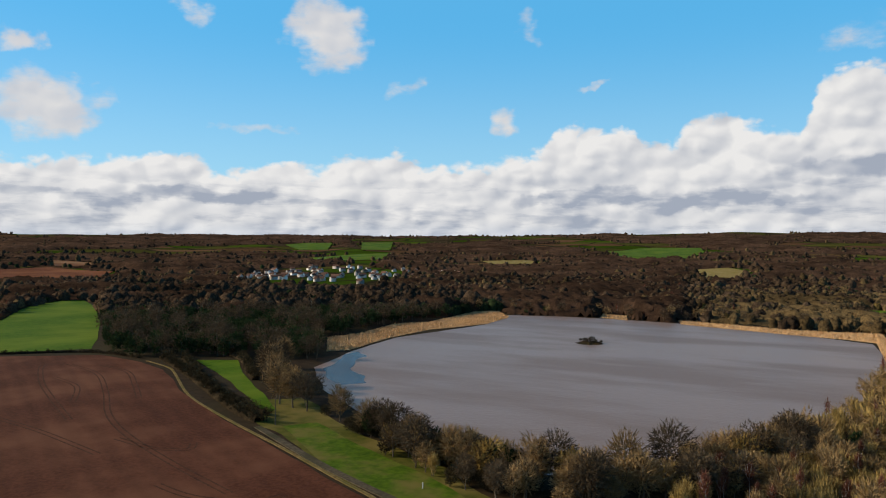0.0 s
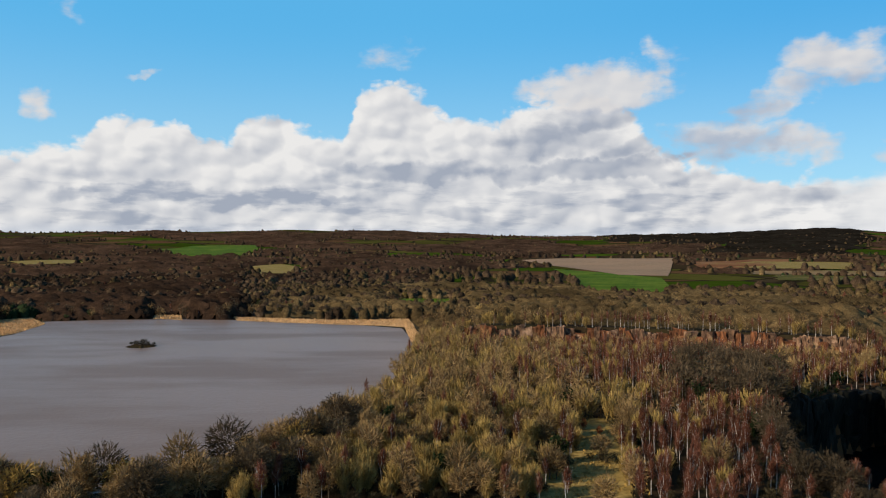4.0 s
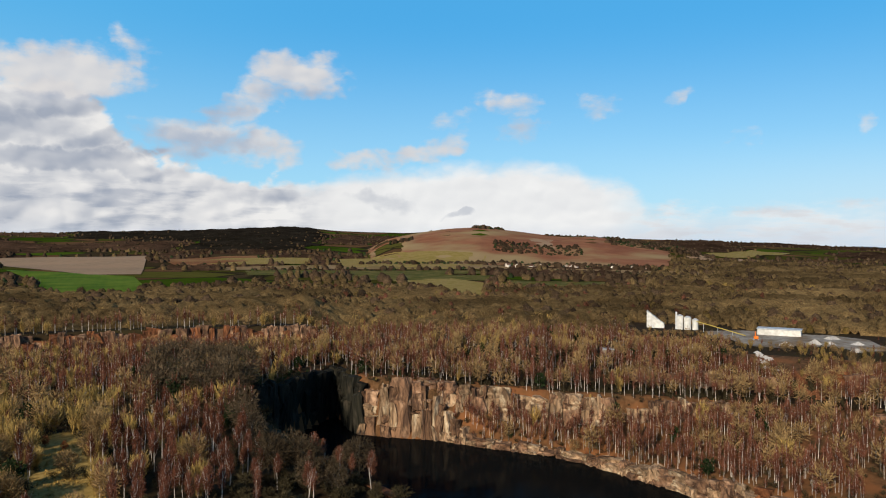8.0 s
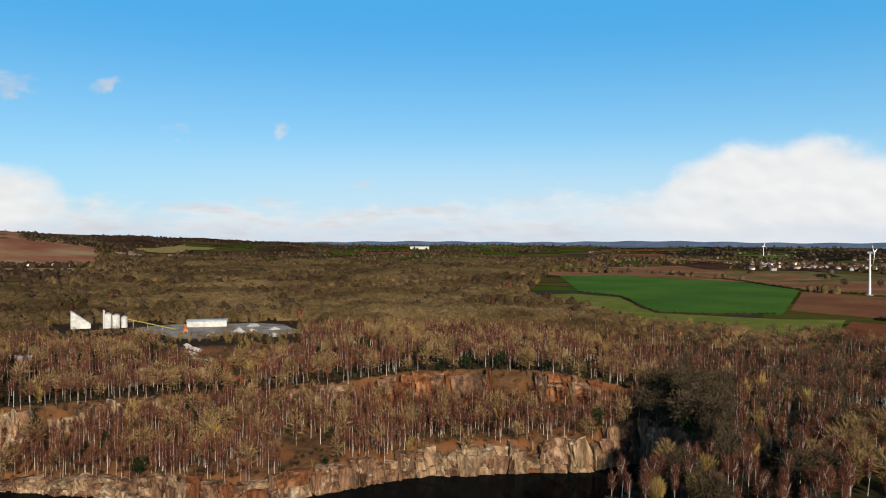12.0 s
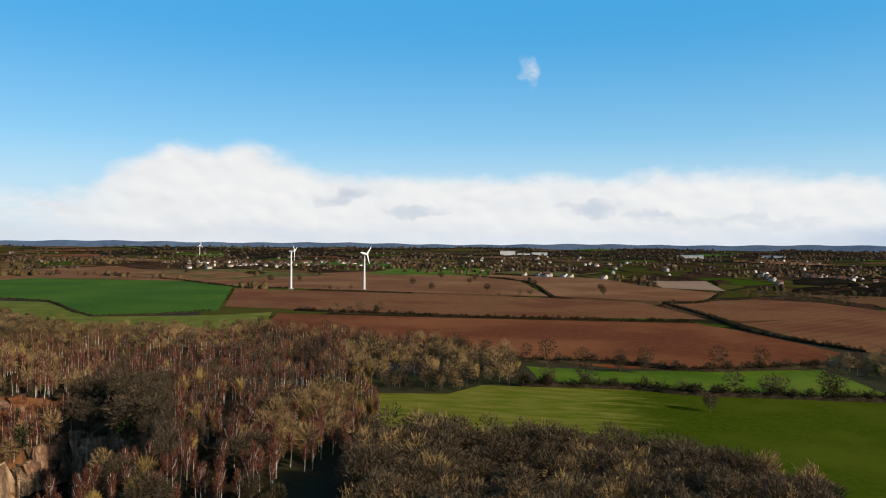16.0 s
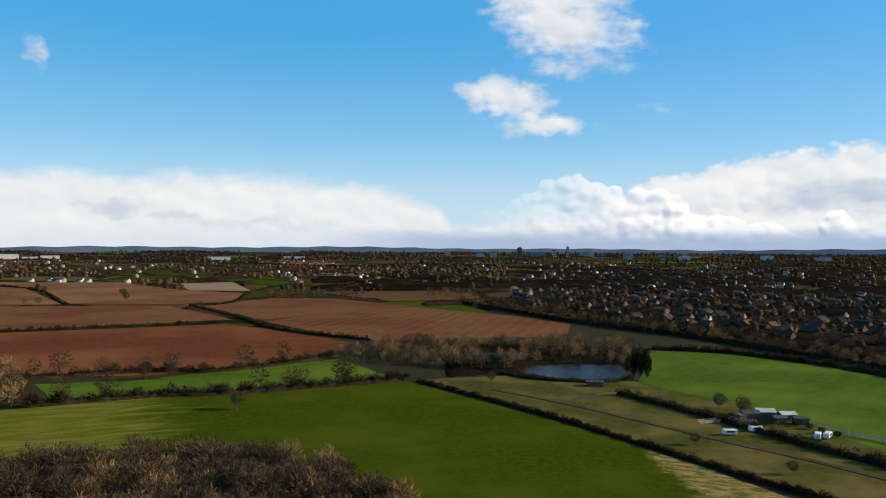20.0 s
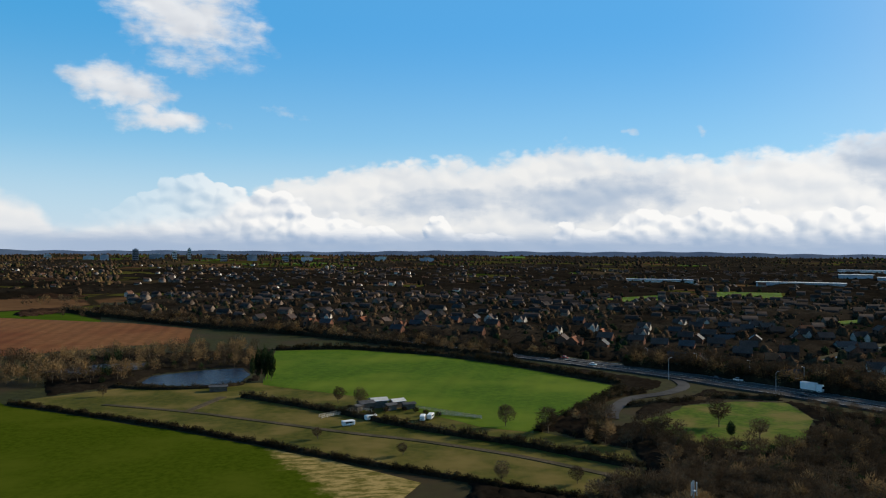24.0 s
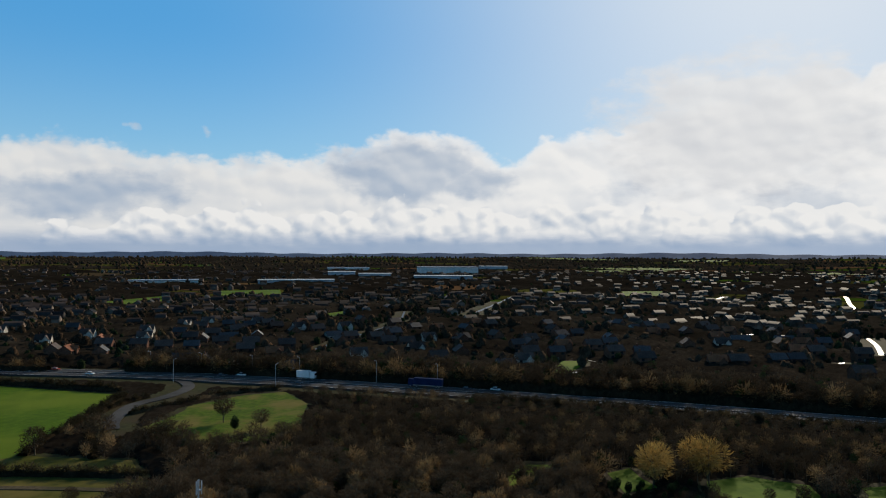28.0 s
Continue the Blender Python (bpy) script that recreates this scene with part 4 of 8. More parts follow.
def twig_material(name, pair, open_share, solid=False):
    """Sprays of fine twigs or leaves: colour that differs from crown to crown, and gaps between the single twigs; solid
    crowns have these gaps painted as dark shade.
    """
    m = bpy.data.materials.new(name)
    m.use_nodes = True
    k = Nodes(m.node_tree)
    where = k.add("ShaderNodeNewGeometry", out=0)
    patch, grain = k.noise(where, 0.085, 3.0, 0.6), k.noise(where, 0.5, 3.0, 0.6)
    colour = k.blend(k.ramp(grain, 0.3, 0.7), *pair)
    shade = k.math("MULTIPLY_ADD", k.math("SUBTRACT", patch, 0.5), 1.6, 1.0)
    shade = k.math("MULTIPLY", shade, k.math("MULTIPLY_ADD", k.add("ShaderNodeNewGeometry", out=8), 0.12 if solid else 0.3, 0.94 if solid else 0.85))
    shade = k.math("MULTIPLY", shade, k.math("MULTIPLY_ADD", k.add("ShaderNodeObjectInfo", out=5), 0.5, 0.75))
    colour = k.blend(1.0, colour, k.add("ShaderNodeCombineXYZ", shade, shade, shade), "MULTIPLY")
    body = m.node_tree.nodes.new("ShaderNodeBsdfDiffuse")
    if solid:
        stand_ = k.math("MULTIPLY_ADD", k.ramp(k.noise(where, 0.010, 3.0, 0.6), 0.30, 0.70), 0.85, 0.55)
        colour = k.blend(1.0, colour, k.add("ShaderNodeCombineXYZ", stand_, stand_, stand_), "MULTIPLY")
        # shade between twigs painted as near-black flecks on the closed crowns
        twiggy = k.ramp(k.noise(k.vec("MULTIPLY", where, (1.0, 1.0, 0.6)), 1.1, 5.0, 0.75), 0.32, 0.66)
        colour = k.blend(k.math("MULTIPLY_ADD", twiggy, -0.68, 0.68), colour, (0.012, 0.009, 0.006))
        up = k.vec("NORMALIZE", k.vec("MULTIPLY_ADD", k.add("ShaderNodeNewGeometry", out=1), (0.7, 0.7, 0.7), (0, 0, 0.45)))
        k.put(up, body.inputs["Normal"])
    k.put(colour, body.inputs[0])
    if solid:
        k.add("ShaderNodeOutputMaterial", body.outputs[0])
        return m
    strand = k.noise(k.vec("MULTIPLY", where, (1.0, 1.0, 0.35)), 5.5, 2.0, 0.6)
    gap = k.ramp(strand, open_share - 0.035, open_share + 0.035)
    mix = m.node_tree.nodes.new("ShaderNodeMixShader")
    k.put(gap, mix.inputs[0])
    glow_through = m.node_tree.nodes.new("ShaderNodeBsdfTranslucent")
    k.put(colour, glow_through.inputs[0])
    leafy = m.node_tree.nodes.new("ShaderNodeMixShader")
    leafy.inputs[0].default_value = 0.2
    k.put(body.outputs[0], leafy.inputs[1])
    k.put(glow_through.outputs[0], leafy.inputs[2])
    k.put(k.add("ShaderNodeBsdfTransparent"), mix.inputs[1])
    k.put(leafy.outputs[0], mix.inputs[2])
    k.add("ShaderNodeOutputMaterial", mix.outputs[0])
    return m


for kind, pair in TWIGS.items():
    M[kind] = twig_material(kind + "_twigs", pair, 0.36 if kind == "evergreen" else 0.43)
    # far tones lowered for the self-shade that closed crowns lack
    dim = {"shrub": 0.85, "willow": 0.5}.get(kind, 0.95)
    far_pair = {"oak": [(0.052, 0.033, 0.020), (0.096, 0.063, 0.038)], "broadleaf": [(0.086, 0.056, 0.026), (0.145, 0.100, 0.045)]}.get(kind, [tuple(c * dim for c in tone_) for tone_ in pair])
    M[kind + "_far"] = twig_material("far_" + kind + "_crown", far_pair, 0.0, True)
# height, crown radius, crown foot, upward pull of the twigs, twig length, twig width, count, limbs
FORM = {
    "broadleaf": (10.5, 4.2, 0.10, 0.45, 1.5, 0.18, 600, 7),
    "oak": (11.0, 5.0, 0.14, 0.20, 1.05, 0.17, 950, 8),
    "willow": (8.0, 3.0, 0.03, 1.5, 1.9, 0.15, 520, 8),
    "birch": (10.2, 2.0, 0.34, 0.8, 1.3, 0.10, 340, 6),
    "shrub": (4.2, 2.6, 0.02, 0.35, 1.0, 0.16, 320, 4),
    "evergreen": (7.5, 2.9, 0.05, 0.1, 0.75, 0.34, 620, 3),
    "gold": (11.0, 5.4, 0.12, 0.2, 1.5, 0.20, 620, 7),
    "beech": (4.0, 1.6, 0.08, 0.3, 0.7, 0.18, 260, 3),
}


def limbs(rng, kind, simple=False):
    """Trunk and limbs as tapered bars: points and triangles."""
    tall, wide, foot, pull, long, thin, count, number = FORM[kind]
    bars = []
    stems = 1 if kind not in ("willow", "shrub") else 4
    for s in range(stems):
        lean = rng.normal(0, 0.02 if stems == 1 else 0.16, 2) * tall
        top = np.array([lean[0], lean[1], tall * (0.9 if kind in ("birch", "willow") else 0.66)])
        base = np.array([0, 0, -0.4]) if stems == 1 else np.array([*rng.normal(0, 0.35, 2), -0.4])
        girth = 0.021 * tall if stems == 1 else 0.010 * tall
        if kind == "birch":
            girth = 0.12
        bend = (base + top) / 2 + np.array([*rng.normal(0, 0.02 * tall, 2), 0])
        bars += [(base, bend, girth, girth * 0.7), (bend, top, girth * 0.7, girth * 0.25)]
        for b in range(number // stems + (stems > 1)):
            at = rng.uniform(max(foot, 0.15), 0.8)
            root = base + (top - base) * at / 0.95
            turn_ = rng.uniform(0, 6.283)
            out = wide * rng.uniform(0.5, 0.9) * (1 - 0.45 * at)
            tip = root + np.array([math.cos(turn_) * out, math.sin(turn_) * out, (tall - root[2]) * rng.uniform(0.35, 0.8)])
            mid = (root + tip) / 2 + np.array([0, 0, -0.06 * tall])
            bars += [(root, mid, girth * 0.45, girth * 0.3), (mid, tip, girth * 0.3, girth * 0.08)]
    verts, faces = [], []
    if simple:
        bars = [bar for bar in bars if bar[2] > 0.6 * girth]
    for a, b, ra, rb in bars:
        d = (b - a) / np.linalg.norm(b - a)
        u = np.cross(d, (0.3, 0.9, 0.1))
        u /= np.linalg.norm(u)
        v, f = np.cross(d, u), len(verts)
        sides = 3 if simple else 4
        for c, r in ((a, ra), (b, rb)):
            for i in range(sides):
                w = 6.283 * i / sides
                verts.append(c + (u * math.cos(w) + v * math.sin(w)) * r)
        for i in range(sides):
            j = (i + 1) % sides
            faces += [(f + i, f + j, f + sides + j), (f + i, f + sides + j, f + sides + i)]
    return np.array(verts), np.array(faces)


def twigs(rng, kind, share=1.0):
    """The fine outer growth of a crown, as slender three-cornered sprays."""
    tall, wide, foot, pull, long, thin, count, number = FORM[kind]
    count = int(count * share)
    swell = 1.0 / math.sqrt(max(share, 0.05))
    lobes = rng.integers(5, 9)
    way = rng.normal(size=(lobes, 3))
    way /= np.linalg.norm(way, axis=1)[:, None]
    size = rng.uniform(0.45, 1.0, lobes)
    d = rng.normal(size=(count, 3))
    d /= np.linalg.norm(d, axis=1)[:, None]
    bulge = 0.72 + 0.38 * np.max(np.maximum(d @ way.T, 0) ** 3 * size, axis=1)
    rad = bulge * rng.uniform(0.12, 1.0, count) ** 0.45
    half = tall * (1 - foot) / 2
    c = d * rad[:, None] * np.array([wide, wide, half]) + np.array([0, 0, tall * foot + half])
    if kind in ("birch", "willow"):
        squeeze = 1.15 - 0.75 * (c[:, 2] / tall) if kind == "birch" else 0.45 + 0.75 * c[:, 2] / tall
        c[:, :2] *= squeeze[:, None]
    aim = d * np.array([1, 1, 0.6]) + np.array([0, 0, pull]) + rng.normal(0, 0.35, (count, 3))
    aim /= np.linalg.norm(aim, axis=1)[:, None]
    if share < 0.2:                       # far crowns: broad tufts over a rounded dome
        rad = bulge * rng.uniform(0.55, 1.0, count)
        d[:, 2] = np.abs(d[:, 2]) * 1.45 - 0.65
        c = d * rad[:, None] * np.array([wide * 1.1, wide * 1.1, half]) + np.array([0, 0, tall * foot + half])
        aim = rng.normal(size=(count, 3))
        long, thin = 2.1, 0.40 * min(0.25, share) ** 0.5
    out_ = d * np.array([1, 1, 0.8]) + np.array([0, 0, 0.2]) + rng.normal(0, 0.16, (count, 3))
    out_ /= np.linalg.norm(out_, axis=1)[:, None]
    if share < 0.2:                       # short sprays stand out of the dome
        aim = out_ + rng.normal(0, 0.5, (count, 3)) + np.array([0, 0, 0.5])
        aim /= np.linalg.norm(aim, axis=1)[:, None]
    ln = long * rng.uniform(0.6, 1.3, count) * np.clip(swell, 1.0, 1.3)
    outward = rng.normal(size=(count, 3)) if share < 0.2 else d + np.array([0, 0, 0.25]) + rng.normal(0, 0.30, (count, 3))   # sprays lie along the crown's skin
    side = np.cross(aim, outward)
    side /= np.linalg.norm(side, axis=1)[:, None] + 1e-6
    w = thin * rng.uniform(0.6, 1.4, count) * swell * (1.25 if share < 0.9 else 1.7)
    a = c - aim * ln[:, None] / 2
    verts = np.stack([a + side * w[:, None] / 2, a - side * w[:, None] / 2, a + aim * ln[:, None]], 1).reshape(-1, 3)
    faces = np.arange(count * 3).reshape(-1, 3)
    if share < 0.2:                       # the close inner growth under the tufts
        sides = 7 if share > 0.05 else 5
        levels = ((0.80, 0.0), (1.0, 0.34), (0.82, 0.62), (0.45, 0.82)) if share > 0.05 else ((0.9, 0.0), (0.92, 0.42), (0.5, 0.76))
        ring = [(math.cos(6.2832 * q / sides + 0.4 * lv) * p, math.sin(6.2832 * q / sides + 0.4 * lv) * p, h) for lv, (p, h) in enumerate(levels) for q in range(sides)] + [(0, 0, 0.90)]
        core = np.array(ring) * rng.uniform(0.66, 1.14, (len(ring), 1)) * np.array([wide, wide, tall])
        o, fs, last = len(verts), [], sides * (len(levels) - 1)
        for lv in range(len(levels) - 1):
            for q in range(sides):
                a_, b_ = lv * sides + q, lv * sides + (q + 1) % sides
                fs += [(o + a_, o + b_, o + b_ + sides), (o + a_, o + b_ + sides, o + a_ + sides)]
        fs += [(o + last + q, o + last + (q + 1) % sides, o + last + sides) for q in range(sides)]
        verts, faces = np.concatenate([verts, core]), np.concatenate([faces, np.array(fs)])
    return verts, faces


BANK = {}          # shapes by kind: near (limbs and twigs), middle and far
rng = np.random.default_rng(7)
for kind in FORM:
    near = []
    for _ in range(5):
        near.append((limbs(rng, kind), twigs(rng, kind, 1.25)))
    middle = [(limbs(rng, kind, True), twigs(rng, kind, 0.28)) for _ in range(4)]
    far = [twigs(rng, kind, 0.13) for _ in range(10)]
    least = [twigs(rng, kind, 0.016) for _ in range(6)]
    BANK[kind] = near, middle, far, least

SOLO = {}


def tree(kind, x, y, scale=1.0, label="", tall=1.0, z=None):
    """One tree with trunk and crown."""
    pick = int(rng.integers(5))
    if (kind, pick) not in SOLO:
        (lv, lf), (tv, tf) = BANK[kind][0][pick]
        SOLO[kind, pick] = mesh_of("trunk", lv, lf, M["birch_bark" if kind == "birch" else "bark"]), mesh_of("crown", tv, tf, M[kind])
    ob = new({"shrub": "bush", "beech": "red_bush", "birch": "birch_tree", "willow": "willow_tree", "evergreen": "evergreen_tree", "gold": "golden_tree", "oak": "spreading_tree"}.get(kind, "tree"))
    ob.location = (x, y, height_at(x, y) if z is None else z)
    ob.rotation_euler = (0, 0, rng.uniform(0, 6.28))
    ob.scale = (scale, scale, scale * tall)
    for name, me in zip(("trunk", "crown"), SOLO[kind, pick]):
        new(name, me).parent = ob
    return tagged(ob, label or LABEL[kind], "bush" if kind in ("shrub", "beech") else "tree", GROUP[kind])


LABEL = {
    "broadleaf": "bare brown broadleaf tree with a rounded crown", "oak": "bare dark spreading tree with twisted limbs",
    "willow": "olive-yellow bare willow with many upright stems", "birch": "slender bare birch with pale trunk and reddish twigs",
    "shrub": "low dark bare bush in a thicket", "evergreen": "dark evergreen tree with dense foliage",
    "gold": "large golden-brown weeping tree in the sun", "beech": "small bush with rust-red dead leaves"}
GROUP = {"broadleaf": "broadleaf trees", "oak": "field trees", "willow": "willows in the thicket", "birch": "birches in the old quarry",
         "shrub": "bushes of the thicket", "evergreen": "evergreen trees", "gold": "golden trees", "beech": "rust-red bushes"}


def cull(x, y):
    keep = np.ones(len(x), bool)
    for outline in OPEN:
        keep &= ~inside(outline, x, y)
    for line, gap in ((ROAD, 13.0), (SLIP, 7.0), (TRACK, 4.0)):
        pts = np.array(smooth(line, 6))
        near = np.min(np.hypot(x[:, None] - pts[None, :, 0], y[:, None] - pts[None, :, 1]), axis=1) if len(x) < 60000 else np.full(len(x), 1e9)
        keep &= near > gap
    return keep


def scatter(a0, a1, r0, r1, gap, jitter=0.45):
    """Points over a sector of bearings and distances, spaced by gap and shaken."""
    xs = np.arange(-r1, r1, gap)
    x, y = [v.ravel() for v in np.meshgrid(xs, xs)]
    x, y = x + rng.uniform(-jitter, jitter, len(x)) * gap, y + rng.uniform(-jitter, jitter, len(x)) * gap
    a, r = bearing(x, y), np.hypot(x, y)
    keep = (a < a0) & (a > a1) & (r > r0) & (r < r1)
    return x[keep], y[keep]


def grove(name, x, y, kinds, detail, label, category="woodland", size=(0.75, 1.2), trunks=True, spread=1.18):
    """Many trees as one stand: detail 0 near, 1 middle, 2 far. kinds: one kind for each point."""
    if not len(x):
        return
    z = terrain(x, y)
    kinds = np.asarray(kinds)
    for kind in sorted(set(kinds)):
        at = np.nonzero(kinds == kind)[0]
        wood, growth = ([], [], [0]), ([], [], [0])
        for i in at:
            shape = BANK[kind][detail][int(rng.integers(len(BANK[kind][detail])))]
            s, w = rng.uniform(*size), rng.uniform(0, 6.28)
            turn_ = np.array([[math.cos(w), -math.sin(w), 0], [math.sin(w), math.cos(w), 0], [0, 0, rng.uniform(0.85, 1.15)]]) * s
            if detail > 1:                # far crowns merge into a closed canopy
                turn_[:2] *= spread
                turn_[2] *= 0.9
            pos = np.array([x[i], y[i], z[i]])
            for bag, piece in ((wood, shape[0] if detail < 2 else None), (growth, shape[1] if detail < 2 else shape)):
                if piece is not None:
                    bag[0].append(piece[0] @ turn_.T + pos)
                    bag[1].append(piece[1] + bag[2][0])
                    bag[2][0] += len(piece[0])
        top = new(name)
        tagged(top, label, category, kind="stuff")
        if wood[0] and trunks:
            new("trunks", mesh_of("trunks", np.concatenate(wood[0]), np.concatenate(wood[1]), M["birch_bark" if kind == "birch" else "bark"])).parent = top
        new("crowns", mesh_of("crowns", np.concatenate(growth[0]), np.concatenate(growth[1]), M[kind + ("_far" if detail > 1 else "")])).parent = top
        if detail > 1:
            top.children[-1].data.shade_smooth()


def choose(count, **shares):
    names = list(shares)
    p = np.array([shares[k] for k in names], float)
    return rng.choice(names, size=count, p=p / p.sum())


def stand(name, x, y, kinds, label, solo=0.0, near=300, mid=520, **more):
    """A wood: its nearest trees one by one, then as stands of falling detail."""
    keep = cull(x, y)
    x, y, kinds = x[keep], y[keep], np.asarray(kinds)[keep]
    r = np.hypot(x, y)
    lone = r < solo
    for i in np.nonzero(lone)[0]:
        tree(kinds[i], x[i], y[i], rng.uniform(0.75, 1.2))
    for detail, pick in ((0, ~lone & (r < near)), (1, ~lone & (r >= near) & (r < mid)), (2, ~lone & (r >= mid) & (r < 1150)), (3, ~lone & (r >= max(mid, 1150)))):
        grove(name, x[pick], y[pick], kinds[pick], detail, label, **more)


def pit_free(x, y):
    """Keeps clear of the pool, its walls and faces."""
    a, r = bearing(x, y), np.hypot(x, y)
    n_, w_, f_ = [np.interp(a, PIT_AZ, t) for t in (PIT_NEAR, PIT_FAR, FACE_R)]
    span = (a > -104.5) & (a < -27.8)
    return ~(span & (r > n_ - 1) & (r < w_ + 2.0)) & ~(span & (r > f_ - 0.5) & (r < f_ + 3.0))


# thicket and birches round the old quarry
x, y = scatter(12, -113, 170, 480, 4.9)
x2, y2 = scatter(-113, -118, 300, 480, 5.2)
x, y = np.concatenate([x, x2]), np.concatenate([y, y2])
keep = pit_free(x, y)
x, y = x[keep], y[keep]
a, r = bearing(x, y), np.hypot(x, y)
u = rng.uniform(0, 1, len(x))
patchy = np.array([noise.noise((p / 28, q / 28, 0.5)) for p, q in zip(x, y)])
in_pit = (a < -36) & (a > -101) & (r > np.interp(a, PIT_AZ, PIT_FAR)) & (r < 420)
birchy = np.clip(ease((-a - 2) / 16) * 0.75 + patchy * 0.7, 0.05, 0.95)
birchy = np.where((a > -19) & (a < -3) & (r > 215) & (r < 300), 0.12, birchy)
birchy = np.where(in_pit, 0.80, birchy)
kinds = np.where(u < birchy, "birch", np.where(u < birchy + (1 - birchy) * np.where(in_pit, 0.05, np.where(a < -36, 0.25, 0.5)), "willow", np.where(u < birchy + (1 - birchy) * 0.80, "broadleaf", np.where(u < 0.985, "shrub", "evergreen"))))
kinds = np.where((a < -101), np.where(u < 0.66, "birch", np.where(u < 0.69, "willow", np.where(u < 0.80, "oak", "shrub"))), kinds)
# darker kinds stand in for the shade round the pool's two ends
corner = ((a > -36) & (a < -26) & (r > 236) & (r < 345) & (patchy + 0.06 * (-a - 29) > 0.0)) | ((a < -99) & (a > -105.5) & (r > 205) & (r < 330))
kinds = np.where((a < -27) & (a > -47) & (r < 300) & (kinds != "birch"), np.where(u < 0.7, "oak", "shrub"), kinds)
kinds = np.where(corner, np.where(u < 0.15, "evergreen", np.where(u < 0.8, "oak", "shrub")), kinds)
gaps = (in_pit & (patchy < -0.2) & (u < 0.6)) | ((a < -28.5) & (a > -37) & (r > 204) & (r < 300) & (u < 0.85))
x, y, kinds = x[~gaps], y[~gaps], kinds[~gaps]
stand("quarry_woodland", x, y, kinds, "dense thicket of bare birches and olive willows", solo=212, near=250)
# low growth between them
x, y = scatter(12, -113, 170, 420, 5.6)
keep = pit_free(x, y)
stand("undergrowth", x[keep], y[keep], choose(keep.sum(), shrub=1), "low brown brambles and scrub under birches", near=200, mid=330, size=(0.35, 0.7), trunks=False)
# close rows of birches on the quarry benches
x, y = scatter(-43, -99, 250, 330, 3.5)
a, r = bearing(x, y), np.hypot(x, y)
w_, f_ = np.interp(a, PIT_AZ, PIT_FAR), np.interp(a, PIT_AZ, FACE_R)
clump = np.array([noise.noise((p / 22, q / 22, 6.2)) for p, q in zip(x, y)])
keep = (r > w_ + 3) & (r < f_ - 0.5) & ((clump > -0.08) | (a > -57)) & ~((a < -72.8) & (a > -77.2))
stand("bench_birches", x[keep], y[keep], ["birch"] * int(keep.sum()), "close rows of slender birches on a quarry bench", near=250, mid=420, size=(0.55, 0.95))
# rust-red bushes and tufts in the clearing
x, y = rng.uniform(30, 82, 5200), rng.uniform(168, 256, 5200)
keep = inside(CLEARING, x, y) & (np.array([noise.noise((p / 7, q / 7, 1.5)) for p, q in zip(x, y)]) > -0.1)
x, y = x[keep], y[keep]
z, w = terrain(x, y), rng.uniform(0, 6.28, len(x))
wide, tall = rng.uniform(0.2, 0.55, len(x)), rng.uniform(0.25, 0.8, len(x))
verts = np.stack([np.stack([x + np.cos(w) * wide, y + np.sin(w) * wide, z], -1), np.stack([x - np.cos(w) * wide, y - np.sin(w) * wide, z], -1), np.stack([x + rng.normal(0, 0.2, len(x)), y + rng.normal(0, 0.2, len(x)), z + tall], -1)], 1).reshape(-1, 3)
tagged(new("grass_tufts", mesh_of("grass_tufts", verts, np.arange(len(verts)).reshape(-1, 3), M["straw"])), "tufts of long dry yellow grass", "grass", kind="stuff")
for bx, by, bs in ((58, 236, 0.8), (63, 238, 0.9), (66, 230, 0.8), (55, 228, 0.6), (49, 214, 0.5), (60, 214, 0.5)):
    tree("beech", bx, by, bs)
# bushes that hang on the ledges
x, y = scatter(-26, -104, 230, 360, 2.6)
a, r = bearing(x, y), np.hypot(x, y)
w_, f_ = np.interp(a, PIT_AZ, PIT_FAR), np.interp(a, PIT_AZ, FACE_R)
ledge = ((r > w_ + 0.5) & (r < w_ + 6)) | ((r > f_ - 1.5) & (r < f_ + 5))
keep = ledge & (rng.uniform(0, 1, len(x)) < np.where(a > -35.5, 0.95, np.where(a > -60, 0.5, 0.34)))
x, y, a = x[keep], y[keep], a[keep]
# dark trees added where deep shade lies, to blacken two quarry corners
x2, y2 = scatter(-24, -29, 250, 345, 4.4)
free_ = pit_free(x2, y2) & (np.array([noise.noise((p / 28, q / 28, 0.5)) for p, q in zip(x2, y2)]) + 0.06 * (-bearing(x2, y2) - 29) > 0.0)
x2, y2 = x2[free_], y2[free_]
x3, y3 = scatter(-99, -105, 214, 325, 3.8)
stand("ivy_thicket", np.concatenate([x2, x3]), np.concatenate([y2, y3]), choose(len(x2) + len(x3), evergreen=1.5, oak=3, shrub=2), "dark thicket standing in for shade in the quarry's corners", near=215, mid=420, size=(0.55, 0.95))
x4, y4 = scatter(-21.5, -28.4, 290, 380, 4.6)
stand("rim_wood", x4, y4, choose(len(x4), evergreen=2, oak=4), "tall dark trees on the rim of the quarry", near=215, mid=420, size=(1.0, 1.45))
# left of bearing -35, dark evergreens stand in for the wall's shade
stand("ledge_scrub", x, y, np.where(a > -35, choose(len(x), evergreen=3, shrub=2), choose(len(x), shrub=6, birch=4, willow=0.3, evergreen=0.3)), "scrub and young birches on quarry ledges", near=200, mid=400, size=(0.25, 0.55), trunks=False)
